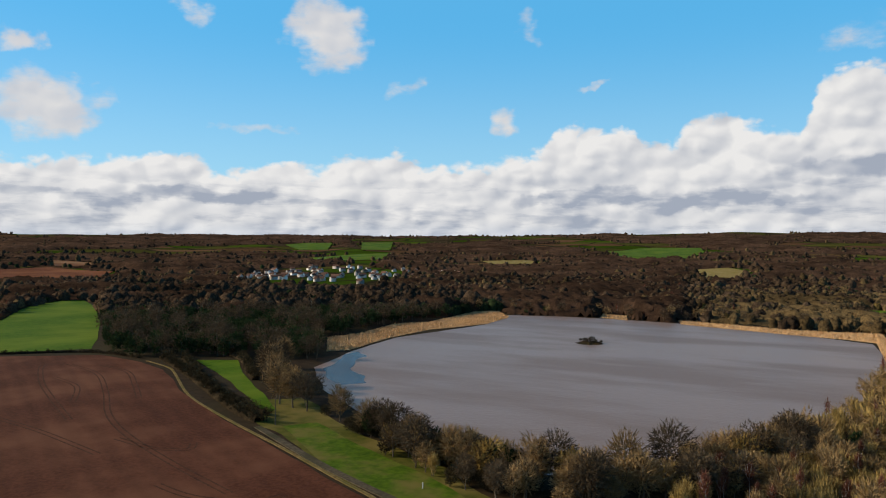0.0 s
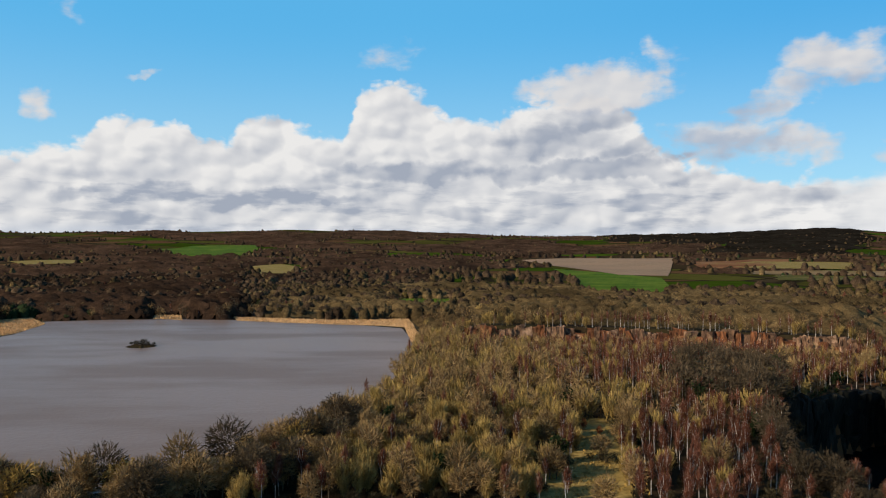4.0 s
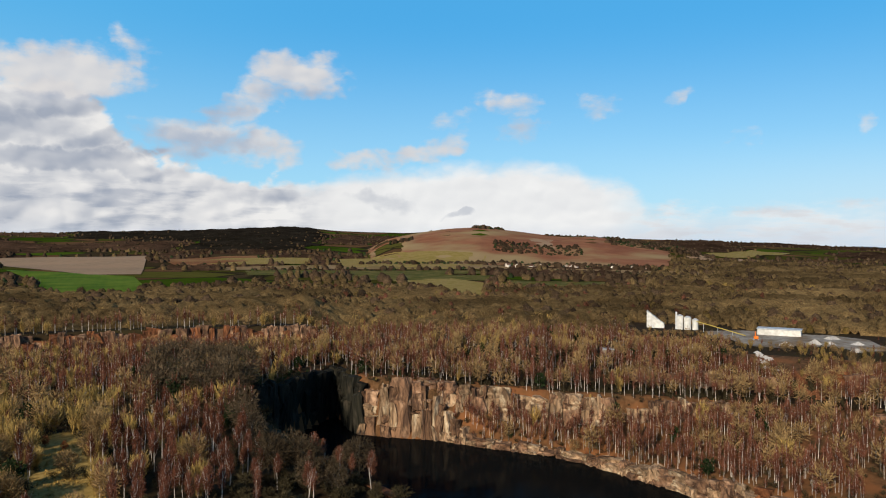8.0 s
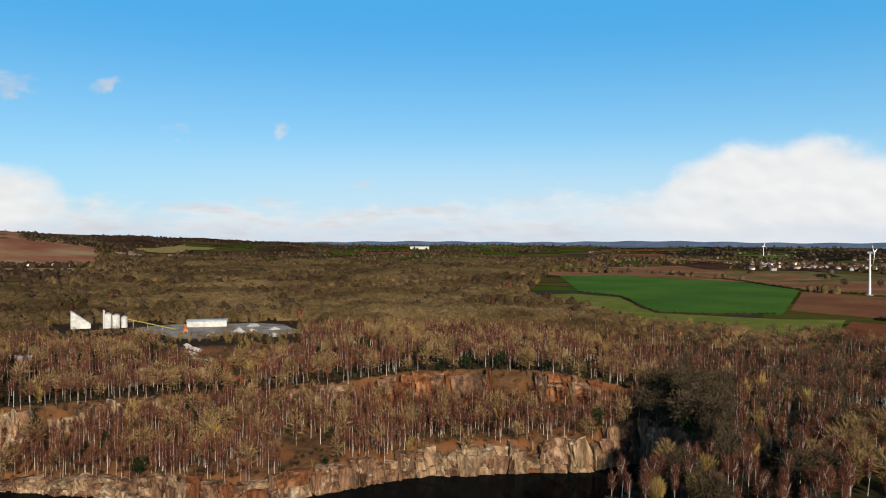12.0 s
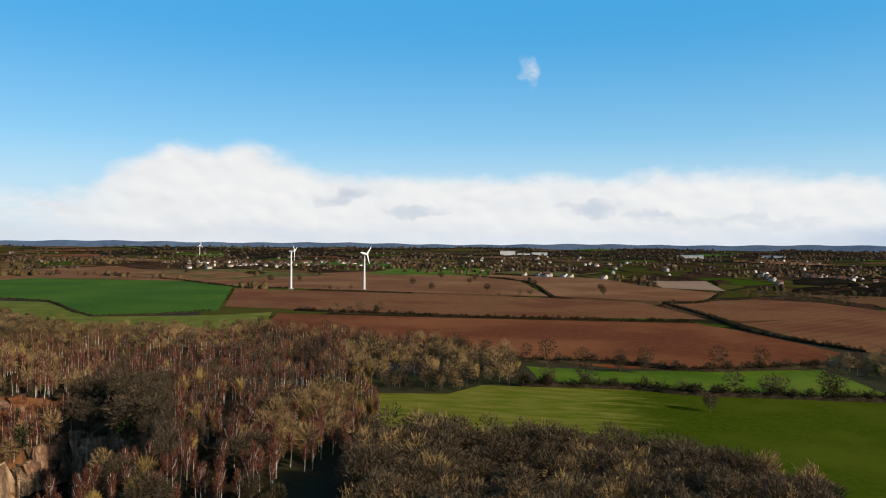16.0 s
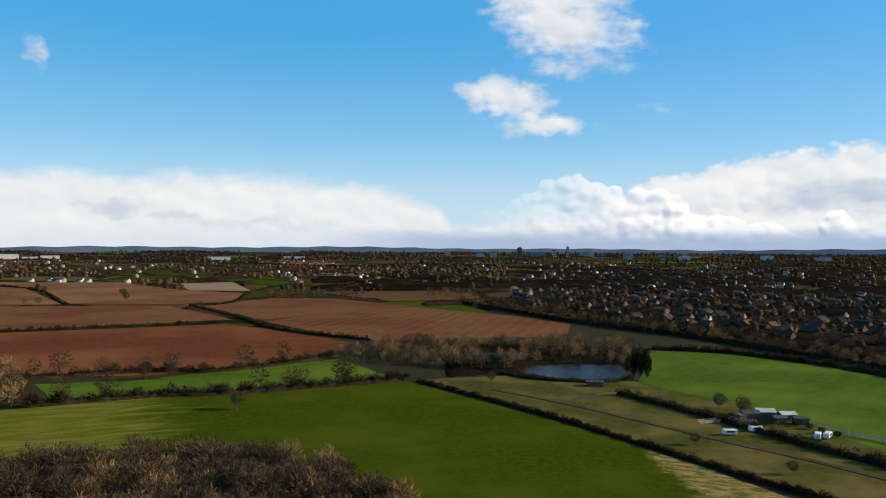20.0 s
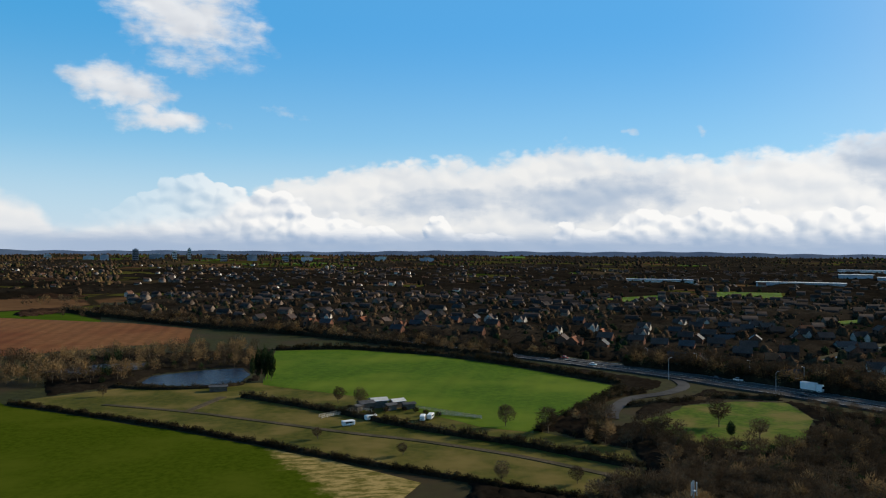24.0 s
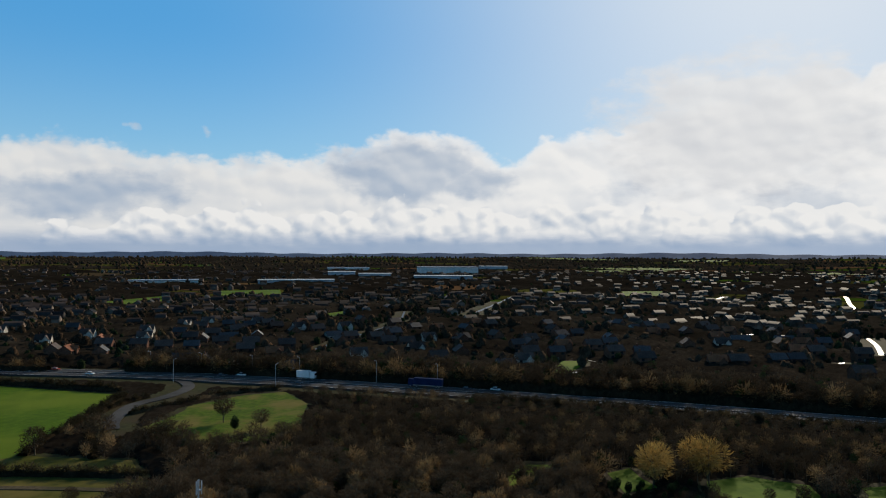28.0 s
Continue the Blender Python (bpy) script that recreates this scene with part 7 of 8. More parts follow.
def fence(a, b, label, gap=2.4, tall=1.3):
    """A post and rail fence."""
    a, b = Vector(a), Vector(b)
    ob = thing("fence", (a.x + b.x) / 2, (a.y + b.y) / 2, math.degrees(math.atan2(b.y - a.y, b.x - a.x)))
    half = (b - a).length / 2
    count = max(2, int(2 * half / gap))
    for i in range(count + 1):
        x_ = -half + 2 * half * i / count
        part("post", boxed(x_ - 0.09, x_ + 0.09, -0.09, 0.09, -0.3, tall), M["wood_pale"], ob)
    for h in (0.5, 0.85, 1.2):
        part("rail", boxed(-half, half, -0.14, -0.092, h - 0.08, h + 0.08), M["wood_pale"], ob)
    return tagged(ob, label, "fence", "farm fences")


fence((-6, -280), (-9, -276), "short timber pen fence")
fence((-8, -282), (-14, -278), "timber pen fence by the barns")
fence((4, -269), (-10, -281), "pale timber sheep pen fence")
fence((5, -271), (-9, -283), "pale timber sheep race fence")
fence((-30, -283), (-52, -262), "post and rail fence behind the barns")
fence((-38, -270), (-52, -262), "short post and rail fence by the hedge")

# ---- wind turbines ----
M["turbine"] = material("white_turbine_paint", [(0.74, 0.74, 0.73), (0.82, 0.82, 0.81)], 0.3, rough=0.4, bump=0.0)


def turbine(x, y, hub, blade, turn_, spin, label):
    ob = thing("wind_turbine", x, y, turn_)
    part("tower", tubed((0, 0, -1), (0, 0, hub), 1.35, 0.75, sides=20), M["turbine"], ob)
    part("plinth", tubed((0, 0, -1), (0, 0, 1.0), 4.0, 3.4, sides=20), M["concrete"], ob)
    part("nacelle", boxed(-3.2, 2.6, -1.3, 1.3, hub, hub + 2.6, bevel=0.5), M["turbine"], ob)
    spinner = part("hub", tubed((-3.2, 0, hub + 1.3), (-5.0, 0, hub + 1.3), 1.2, 0.4, sides=14), M["turbine"], ob)
    for i in range(3):
        w = radians(spin + 120 * i)
        bm = bmesh.new()
        rows = []
        for s, c, k in ((0.0, 0.55, 0.5), (0.12, 1.25, 0.35), (0.5, 0.85, 0.2), (0.85, 0.5, 0.12), (1.0, 0.12, 0.05)):
            rows.append([bm.verts.new((-4.2 + dx * k, dy * c, s * blade)) for dx, dy in ((-1, 0), (0, -1), (1, 0), (0, 1))])
        for p_, q_ in zip(rows, rows[1:]):
            for e in range(4):
                bm.faces.new((p_[e], p_[(e + 1) % 4], q_[(e + 1) % 4], q_[e]))
        bm.faces.new(rows[0]), bm.faces.new(rows[-1][::-1])
        bmesh.ops.recalc_face_normals(bm, faces=list(bm.faces))
        bmesh.ops.transform(bm, matrix=Matrix.Translation((0, 0, hub + 1.3)) @ Matrix.Rotation(w, 4, "X"), verts=list(bm.verts))
        part("blade", bm, M["turbine"], spinner)
    return tagged(ob, label, "wind turbine", "wind turbines")


turbine(870, -385, 46, 13, 52, 70, "tall white wind turbine on brown arable land")
turbine(810, -455, 43, 13, 20, 40, "white wind turbine with three blades on arable land")
turbine(2560, -800, 34, 14, 20, 10, "far white wind turbine on the plain")


# ---- houses ----
M["brick"] = material("red_brown_brick", [(0.085, 0.042, 0.028), (0.135, 0.068, 0.045)], 1.2, vary=0.35, broad=0.2)
M["render"] = material("pale_house_render", [(0.34, 0.31, 0.26), (0.46, 0.43, 0.37)], 0.8, vary=0.15, broad=0.2)
M["tiles"] = material("brown_roof_tiles", [(0.045, 0.031, 0.025), (0.078, 0.051, 0.040)], 1.5, rough=0.75, vary=0.4, broad=0.2, spec=0.15)
M["slates"] = material("grey_roof_slates", [(0.036, 0.035, 0.035), (0.062, 0.060, 0.060)], 1.5, rough=0.6, vary=0.3, broad=0.2, spec=0.15)
M["tiles_red"] = material("orange_clay_tiles", [(0.19, 0.066, 0.030), (0.26, 0.10, 0.048)], 1.5, rough=0.6, vary=0.25, broad=0.2)
M["house_mix"] = material("far_house_walls", [(0.060, 0.036, 0.026), (0.22, 0.18, 0.145)], 0.05, bump=0.0, island=0.5)
M["roof_mix"] = material("far_house_roofs", [(0.026, 0.021, 0.018), (0.056, 0.041, 0.033)], 0.04, rough=0.7, bump=0.0, island=0.5, spec=0.05)


M["village_walls"] = material("pale_village_walls", [(0.28, 0.20, 0.15), (0.72, 0.69, 0.63)], 0.05, bump=0.0, island=0.4)
M["village_roofs"] = material("village_roof_tiles", [(0.085, 0.050, 0.036), (0.16, 0.085, 0.055)], 0.04, rough=0.8, bump=0.0, island=0.4)


def gable(bm, w, d, h, rise, over=0.35, thick=0.2):
    """A pitched roof with overhang and thickness, ridge along x."""
    rows = [[bm.verts.new((sx * (w / 2 + over), yy, zz)) for yy, zz in ((-d / 2 - over, h - 0.15), (0, h + rise), (d / 2 + over, h - 0.15), (d / 2 + over, h - 0.15 + thick), (0, h + rise + thick), (-d / 2 - over, h - 0.15 + thick))] for sx in (-1, 1)]
    for q in range(6):
        bm.faces.new((rows[0][q], rows[1][q], rows[1][(q + 1) % 6], rows[0][(q + 1) % 6]))
    bm.faces.new(rows[0][::-1]), bm.faces.new(rows[1])
    bmesh.ops.recalc_face_normals(bm, faces=list(bm.faces))
    return bm


def walls(w, d, h, rise):
    bm = bmesh.new()
    ends = [[bm.verts.new((sx * w / 2, yy, zz)) for yy, zz in ((-d / 2, -0.5), (d / 2, -0.5), (d / 2, h), (0, h + rise), (-d / 2, h))] for sx in (-1, 1)]
    bm.faces.new(ends[0][::-1]), bm.faces.new(ends[1])
    for q in range(5):
        bm.faces.new((ends[0][q], ends[0][(q + 1) % 5], ends[1][(q + 1) % 5], ends[1][q]))
    bmesh.ops.recalc_face_normals(bm, faces=list(bm.faces))
    return bm


def house(wall, roof, w, d, h, rise, label, wing=False):
    ob = new("house")
    part("wall", walls(w, d, h, rise), M[wall], ob)
    part("roof", gable(bmesh.new(), w, d, h, rise), M[roof], ob)
    if wing:
        bm = walls(d * 0.55, w * 0.4, h, rise * 0.8)
        bmesh.ops.transform(bm, matrix=Matrix.Translation((w * 0.22, -d * 0.42, 0)) @ Matrix.Rotation(radians(90), 4, "Z"), verts=list(bm.verts))
        part("front_wing", bm, M[wall], ob)
        bm = gable(bmesh.new(), d * 0.55, w * 0.4, h + 0.02, rise * 0.8)
        bmesh.ops.transform(bm, matrix=Matrix.Translation((w * 0.22, -d * 0.42, 0)) @ Matrix.Rotation(radians(90), 4, "Z"), verts=list(bm.verts))
        part("wing_roof", bm, M[roof], ob)
    part("chimney", boxed(-w * 0.36, -w * 0.36 + 0.9, -0.35, 0.35, h, h + rise + 1.3, bevel=0.05), M["brick"], ob)
    for s in (-1, 1):
        for x_, z_ in ((-w * 0.28, 1.0), (-w * 0.28, 3.4), (w * 0.30, 3.4)):
            if z_ + 1.2 < h + 0.3 and not (wing and s < 0 and x_ > 0):
                y0, y1 = sorted((s * (d / 2 + 0.004), s * (d / 2 + 0.07)))
                part("window", boxed(x_ - 0.8, x_ + 0.8, y0, y1, z_, z_ + 1.2), M["glass"], ob)
    y0, y1 = -d / 2 - 0.07, -d / 2 - 0.004
    part("door", boxed(-0.5, 0.5, y0, y1, -0.3, 2.0), M["board"], ob)
    return tagged(ob, label, "house", "houses of the suburb")


KINDS = [house("brick", "tiles", 9.5, 7.5, 4.9, 3.0, "brown brick house with a tiled roof"),
         house("brick", "slates", 8.5, 7.0, 5.0, 2.8, "brick house with a grey slate roof"),
         house("render", "tiles", 9.0, 7.5, 4.8, 3.2, "pale rendered house with a brown roof", wing=True),
         house("render", "slates", 12.0, 7.0, 2.7, 2.8, "low white bungalow with a grey roof"),
         house("brick", "tiles_red", 9.0, 7.5, 4.9, 3.0, "brick house with an orange tiled roof", wing=True)]
BUILT = []


def settle(x, y, turn_, pick, size=1.0):
    m = pose(x, y, height_at(x, y), 0, 0, turn_)
    BUILT.append((x, y))
    if pick in settle.used:
        ob = copy_thing(KINDS[pick], m)
    else:
        ob = KINDS[pick]
        ob.matrix_basis = m
        settle.used.add(pick)
    return ob


settle.used = set()


def estate(a0, a1, r0, r1, along, across, keep_share, seed):
    """House plots in rows, turning slowly over the land: place and direction of each."""
    g = np.random.default_rng(seed)
    out = []
    for u in np.arange(-r1, r1, across):
        for v in np.arange(-r1, r1, along):
            c, s = math.cos(0.6), math.sin(0.6)
            x_, y_ = u * c - v * s, u * s + v * c
            bend = noise.noise((x_ / 260, y_ / 260, 9.0)) * 0.9
            x_ += bend * 55 + g.normal(0, 4.5)
            y_ += noise.noise((x_ / 240, y_ / 240, 5.0)) * 55 + g.normal(0, 4.5)
            a_, r_ = float(bearing(x_, y_)), math.hypot(x_, y_)
            if a1 < a_ < a0 and r0 < r_ < r1 and g.uniform() < keep_share:
                out.append((x_, y_, math.degrees(2.6 + bend * 0.7) + (90 if g.uniform() < 0.22 else 0) + g.normal(0, 4)))
    return out


def homes(plots, share_near, name, label, free=False, mats=("house_mix", "roof_mix")):
    """Near plots become houses, the others one spread of simple houses."""
    xs = np.array([p[0] for p in plots])
    ys = np.array([p[1] for p in plots])
    keep = cull(xs, ys) | free
    if name == "housing_estate":
        keep &= inside([*[(p[0] - 14, p[1] - 8) for p in ROAD], (-2600, 500), (-2600, -2600), (500, -2600)], xs, ys)
    wv, wf, rv, rf = [], [], [], []
    for (x_, y_, t_), ok in zip(plots, keep):
        if not ok:
            continue
        if math.hypot(x_, y_) < share_near:
            settle(x_, y_, t_, int(rng.choice(5, p=[0.42, 0.28, 0.10, 0.07, 0.13])))
            continue
        BUILT.append((x_, y_))
        c, s, z_ = math.cos(radians(t_)), math.sin(radians(t_)), height_at(x_, y_)
        w, d, h, k_ = rng.uniform(7, 13), rng.uniform(6.5, 8), rng.uniform(3, 5.4), rng.uniform(2.4, 3.4)
        def to(p):
            return [(x_ + a * c - b * s, y_ + a * s + b * c, z_ + e) for a, b, e in p]
        o = len(wv)
        wv += to([(-w / 2, -d / 2, -1), (w / 2, -d / 2, -1), (w / 2, d / 2, -1), (-w / 2, d / 2, -1), (-w / 2, -d / 2, h), (w / 2, -d / 2, h), (w / 2, d / 2, h), (-w / 2, d / 2, h), (-w / 2, 0, h + k_), (w / 2, 0, h + k_)])
        wf += [tuple(o + q for q in f) for f in ((0, 1, 5), (0, 5, 4), (1, 2, 6), (1, 6, 5), (2, 3, 7), (2, 7, 6), (3, 0, 4), (3, 4, 7), (4, 8, 7), (5, 6, 9))]
        o = len(rv)
        rv += to([(-w / 2 - .3, -d / 2 - .4, h - .1), (w / 2 + .3, -d / 2 - .4, h - .1), (w / 2 + .3, 0, h + k_ + .15), (-w / 2 - .3, 0, h + k_ + .15), (w / 2 + .3, d / 2 + .4, h - .1), (-w / 2 - .3, d / 2 + .4, h - .1)])
        rf += [tuple(o + q for q in f) for f in ((0, 1, 2), (0, 2, 3), (3, 2, 4), (3, 4, 5))]
    if wv:
        top = tagged(new(name), label, "houses", kind="stuff")
        new("walls", mesh_of("walls", wv, wf, M[mats[0]])).parent = top
        new("roofs", mesh_of("roofs", rv, rf, M[mats[1]])).parent = top


# streets between the houses
for line, w in (([(-784, -656), (-651, -570), (-564, -516), (-507, -478)], 14), ([(-840, -409), (-854, -415), (-980, -454)], 16), ([(-1110, -344), (-1079, -332), (-942, -286), (-872, -259)], 18), ([(-530, -256), (-539, -241), (-555, -217), (-560, -205)], 10), ([(-580, -165), (-542, -149), (-491, -132)], 12), ([(-375, -124), (-390, -128), (-414, -132), (-445, -139)], 10), ([(-356, -156), (-345, -148), (-328, -139), (-301, -127)], 7), ([(-279, -213), (-310, -219), (-342, -227), (-350, -249), (-342, -278)], 7), ([(-250, -370), (-330, -420), (-420, -480), (-500, -560)], 7)):
    ribbon("street", line, w * 0.26, M["wet_road"], "wet shining suburban street between houses", "street", 0.25)
    OPEN.append([(p[0] - w * 0.5, p[1] + w * 0.9) for p in line] + [(p[0] + w * 0.9, p[1] - w * 0.5) for p in line[::-1]])
homes(estate(-163, -262, 375, 1000, 17, 38, 0.58, 3), 620, "housing_estate", "brown-roofed houses of a suburb among bare trees")
homes(estate(-168, -262, 1000, 2200, 28, 60, 0.45, 4), 0, "far_houses", "far houses of a suburb among trees")
homes(estate(-125, -190, 1000, 2600, 50, 90, 0.2, 6), 0, "far_houses", "far pale houses scattered among trees", mats=("village_walls", "village_roofs"))
homes([(rng.uniform(-950, -600), rng.uniform(850, 1230), rng.uniform(0, 180)) for _ in range(95)], 0, "village", "white and brown houses of a village in woods", free=True, mats=("village_walls", "village_roofs"))
homes([(905 + 440 * s + rng.normal(0, 22), 1230 - 405 * s + rng.normal(0, 22), rng.uniform(0, 180)) for s in rng.uniform(0, 1, 26)], 0, "hamlet", "scattered pale houses below the hill", mats=("village_walls", "village_roofs"))
homes([(1015 - 175 * s + rng.normal(0, 6), -905 - 10 * s + rng.normal(0, 10), 10 + rng.normal(0, 8)) for s in rng.uniform(0, 1, 26)], 0, "house_row", "row of pale-gabled houses behind fields", mats=("village_walls", "village_roofs"))
homes([(750 - 160 * s + rng.normal(0, 10), -1290 + 50 * s + rng.normal(0, 14), rng.normal(0, 30)) for s in rng.uniform(0, 1, 26)], 0, "house_row", "row of houses at a far field edge", mats=("village_walls", "village_roofs"))
homes([(1500 + rng.uniform(0, 360), -470 - rng.uniform(0, 430), rng.uniform(0, 180)) for _ in range(80)], 0, "village", "houses of a village on the plain", mats=("village_walls", "village_roofs"))
homes(estate(-95, -165, 1500, 3300, 60, 90, 0.30, 8), 0, "far_houses", "far houses scattered on the plain")

# lamp posts
for x_, y_, lane in ((-148, -358, 12.5), (-160, -335, 12.5), (-176, -312, 12.5), (-188, -291, 12.5), (-165, -337, -12), (-186, -290, -12), (-206, -258, 12.5), (-220, -232, 12.5)):
    px, py, ang = near_road(x_, y_, lane)
    ob = thing("street_lamp", px, py, ang)
    s = -1 if lane > 0 else 1
    part("pole", tubed((0, 0, -0.3), (0, 0, 10), 0.14, 0.08, sides=8), M["steel"], ob)
    part("arm", tubed((0, 0, 9.9), (0, 1.8 * s, 10.4), 0.07, 0.06, sides=6), M["steel"], ob)
    part("lamp_head", boxed(-0.2, 0.2, min(1.6 * s, 2.5 * s), max(1.6 * s, 2.5 * s), 10.3, 10.5, bevel=0.05), M["sheet_grey"], ob)
    tagged(ob, "tall steel street lamp beside the dual carriageway", "street lamp", "street lamps")
# lane marks
for shift in (-8.7, -1.7, 1.7, 8.7):
    ribbon("edge_line", ROAD, 0.16, M["paint_white"], "white painted edge line of the road", "road line", 0.31, rise=0.5, shift=shift)
# telephone mast
mast = thing("telephone_mast", -66, -131)
part("pole", tubed((0, 0, -0.5), (0, 0, 17.5), 0.22, 0.15, sides=12), M["steel"], mast)
for h in (17.0, 13.8):
    ring = part("head_frame", tubed((0, 0, h - 1.5), (0, 0, h - 1.3), 0.5, 0.5, sides=12), M["steel"], mast)
    for i in range(3):
        w = radians(120 * i + 20)
        cx, cy = 0.55 * math.cos(w), 0.55 * math.sin(w)
        part("antenna", tubed((cx, cy, h - 2.2), (cx, cy, h + 0.3), 0.13, 0.13, sides=8), M["sheet_white"], ring)
tagged(mast, "slim steel telephone mast with pale antennas", "mast")

# ---- warehouses, works and towers far off ----
def shed(x, y, turn_, w, d, h, mat, label, name="warehouse"):
    ob = thing(name, x, y, turn_)
    part("wall", boxed(-w / 2, w / 2, -d / 2, d / 2, -2, h), M[mat], ob)
    part("roof", boxed(-w / 2 - 1, w / 2 + 1, -d / 2 - 1, d / 2 + 1, h + 0.004, h + 1.2, bevel=0.3), M["sheet_white" if mat == "sheet_grey" else "sheet_grey"], ob)
    for i in range(4):
        part("loading_door", boxed(-w / 2 + w * (i + 0.6) / 5, -w / 2 + w * (i + 1) / 5, d / 2 + 0.01, d / 2 + 0.2, -1, h * 0.5), M["steel"], ob)
    return tagged(ob, label, "warehouse", "warehouses")


for a_, r_, w, d, h, mat, text in ((-225.0, 2030, 160, 60, 16, "sheet_white", "long white warehouse behind the suburb"), (-224.7, 1560, 120, 40, 9, "sheet_grey", "grey warehouse with a pale roof"), (-219.5, 1640, 70, 40, 8, "sheet_grey", "grey-blue warehouse behind the suburb"), (-217.0, 1700, 60, 40, 9, "sheet_grey", "grey-blue warehouse behind the suburb"),
                                   (-204.3, 1450, 118, 30, 6, "sheet_white", "long low white-roofed warehouse"), (-212.5, 1400, 80, 30, 6, "sheet_grey", "low pale warehouse behind the suburb"), (-215.0, 1390, 70, 30, 6, "sheet_grey", "low pale warehouse behind the suburb"), (-217.5, 2200, 120, 50, 9, "sheet_white", "far white warehouse behind the suburb"), (-228.5, 2400, 90, 50, 8, "sheet_grey", "far grey warehouse behind the suburb"), (-132.6, 3000, 60, 40, 14, "sheet_white", "white factory hall on the plain"), (-130.2, 3050, 60, 50, 20, "sheet_white", "white factory with tall blocks"), (-131.4, 3060, 50, 40, 10, "sheet_white", "white factory hall on the plain"), (-143.5, 2900, 90, 60, 10, "sheet_white", "white warehouse on the plain"), (-149, 3000, 80, 60, 9, "sheet_white", "white warehouse on the plain"), (-82.5, 3600, 90, 40, 12, "sheet_white", "white works far on the plain")):
    shed(-r_ * math.sin(radians(a_)), r_ * math.cos(radians(a_)), a_ + (0 if w < 140 else 6), w, d, h, mat, text)
M["tower"] = material("grey_tower_block", [(0.22, 0.23, 0.25), (0.34, 0.35, 0.37)], 0.05, vary=0.5)
for a_, h, w in ((-166.0, 46, 22), (-168.6, 36, 18), (-169.6, 48, 14), (-164.0, 28, 30), (-163.0, 20, 40), (-172.0, 26, 26), (-174.0, 22, 40), (-176.4, 20, 26), (-180.6, 34, 12), (-160.5, 24, 26), (-171.0, 20, 60), (-178, 18, 50), (-167.4, 22, 60), (-183.5, 18, 50), (-187, 16, 60)):
    r_ = 3250 + 120 * math.sin(a_ * 3)
    ob = thing("tower_block", -r_ * math.sin(radians(a_)), r_ * math.cos(radians(a_)), a_)
    part("wall", boxed(-w / 2, w / 2, -9, 9, -2, h), M["sheet_white" if int(h) % 3 == 0 else "tower"], ob)
    part("roof_plant", boxed(-w / 5, w / 5, -4, 4, h + 0.01, h + 4), M["tower"], ob)
    for lv in range(3, int(h) - 3 if w < 30 else 0, 7):
        part("window_band", boxed(-w / 2 + 1, w / 2 - 1, 9.02, 9.3, lv, lv + 2.5), M["glass"], ob)
        part("window_band", boxed(-w / 2 + 1, w / 2 - 1, -9.3, -9.02, lv, lv + 2.5), M["glass"], ob)
    tagged(ob, "grey office block on the far city skyline", "tower block", "city towers")

# ---- woods round the fields, road and houses ----
def wood(outline, gap, shares, label, name="woodland", solo=0.0, near=260, mid=560, size=(0.75, 1.2)):
    """Trees over an outline."""
    xs, ys = zip(*outline)
    x, y = [v.ravel() for v in np.meshgrid(np.arange(min(xs), max(xs), gap), np.arange(min(ys), max(ys), gap))]
    x, y = x + rng.uniform(-0.45, 0.45, len(x)) * gap, y + rng.uniform(-0.45, 0.45, len(x)) * gap
    keep = inside(outline, x, y)
    stand(name, x[keep], y[keep], choose(keep.sum(), **shares), label, solo=solo, near=near, mid=mid, size=size)


wood([(172, -93), (190, -109), (183, -127), (160, -142), (128, -162), (112, -168), (99, -167), (84, -163), (45, -138), (80, -90), (130, -70)], 3.4, dict(broadleaf=1.2, oak=3, shrub=3), "dense grey-brown bare wood below the green field", near=200, size=(0.9, 1.25))
wood([(172, -93), (215, -128), (262, -148), (255, -120), (240, -90), (190, -70)], 4.6, dict(willow=1.2, birch=5, broadleaf=2), "olive and brown bare trees at the wood's edge")
wood([(277, -153), (319, -165), (330, -176), (300, -172), (283, -196), (290, -212), (330, -180), (360, -211), (338, -246), (281, -248), (235, -206), (243, -175), (255, -160)], 6.0, dict(broadleaf=3, oak=3, shrub=2, willow=1), "bare brown trees round a pond", size=(0.6, 1.1))
wood([(197, -376), (180, -416), (134, -440), (82, -456), (40, -440), (34, -400), (45, -390), (63, -386), (90, -374), (92, -352), (100, -345), (122, -345), (172, -353)], 6.0, dict(broadleaf=3, oak=2, shrub=3, evergreen=0.6), "bare brown trees and scrub round ponds", size=(0.5, 1.0))
wood([(-125, 180), (-112, 170), (-75, 158), (-55, 160), (-18, 188), (2, 212), (-8, 236), (-25, 214), (-45, 188), (-70, 174), (-100, 184)], 4.6, dict(broadleaf=3, oak=2, shrub=4, willow=1), "dense bare trees and bushes along the shore", near=260, size=(0.7, 1.25))
LOW_WOOD = [(-84, -178), (-100, -226), (-108, -248), (-116, -212), (-146, -214), (-172, -244), (-182, -268), (-205, -240), (-228, -196), (-252, -150), (-280, -90), (-300, -30), (-240, 0), (-160, -60), (-110, -100), (-60, -130), (-50, -150), (-62, -168)]
x, y = scatter(-150, -275, 140, 330, 3.4)
keep = inside(LOW_WOOD, x, y)
x, y = x[keep], y[keep]
r = np.hypot(x, y)
open_side = (bearing(x, y) < -236) & (r < 205) & (r > 150)
stand("low_bushes", x[open_side], y[open_side], choose(open_side.sum(), shrub=4, evergreen=2, oak=1), "low dark bushes between the glades", near=215, mid=400, size=(0.25, 0.5))
x, y, r = x[~open_side], y[~open_side], r[~open_side]
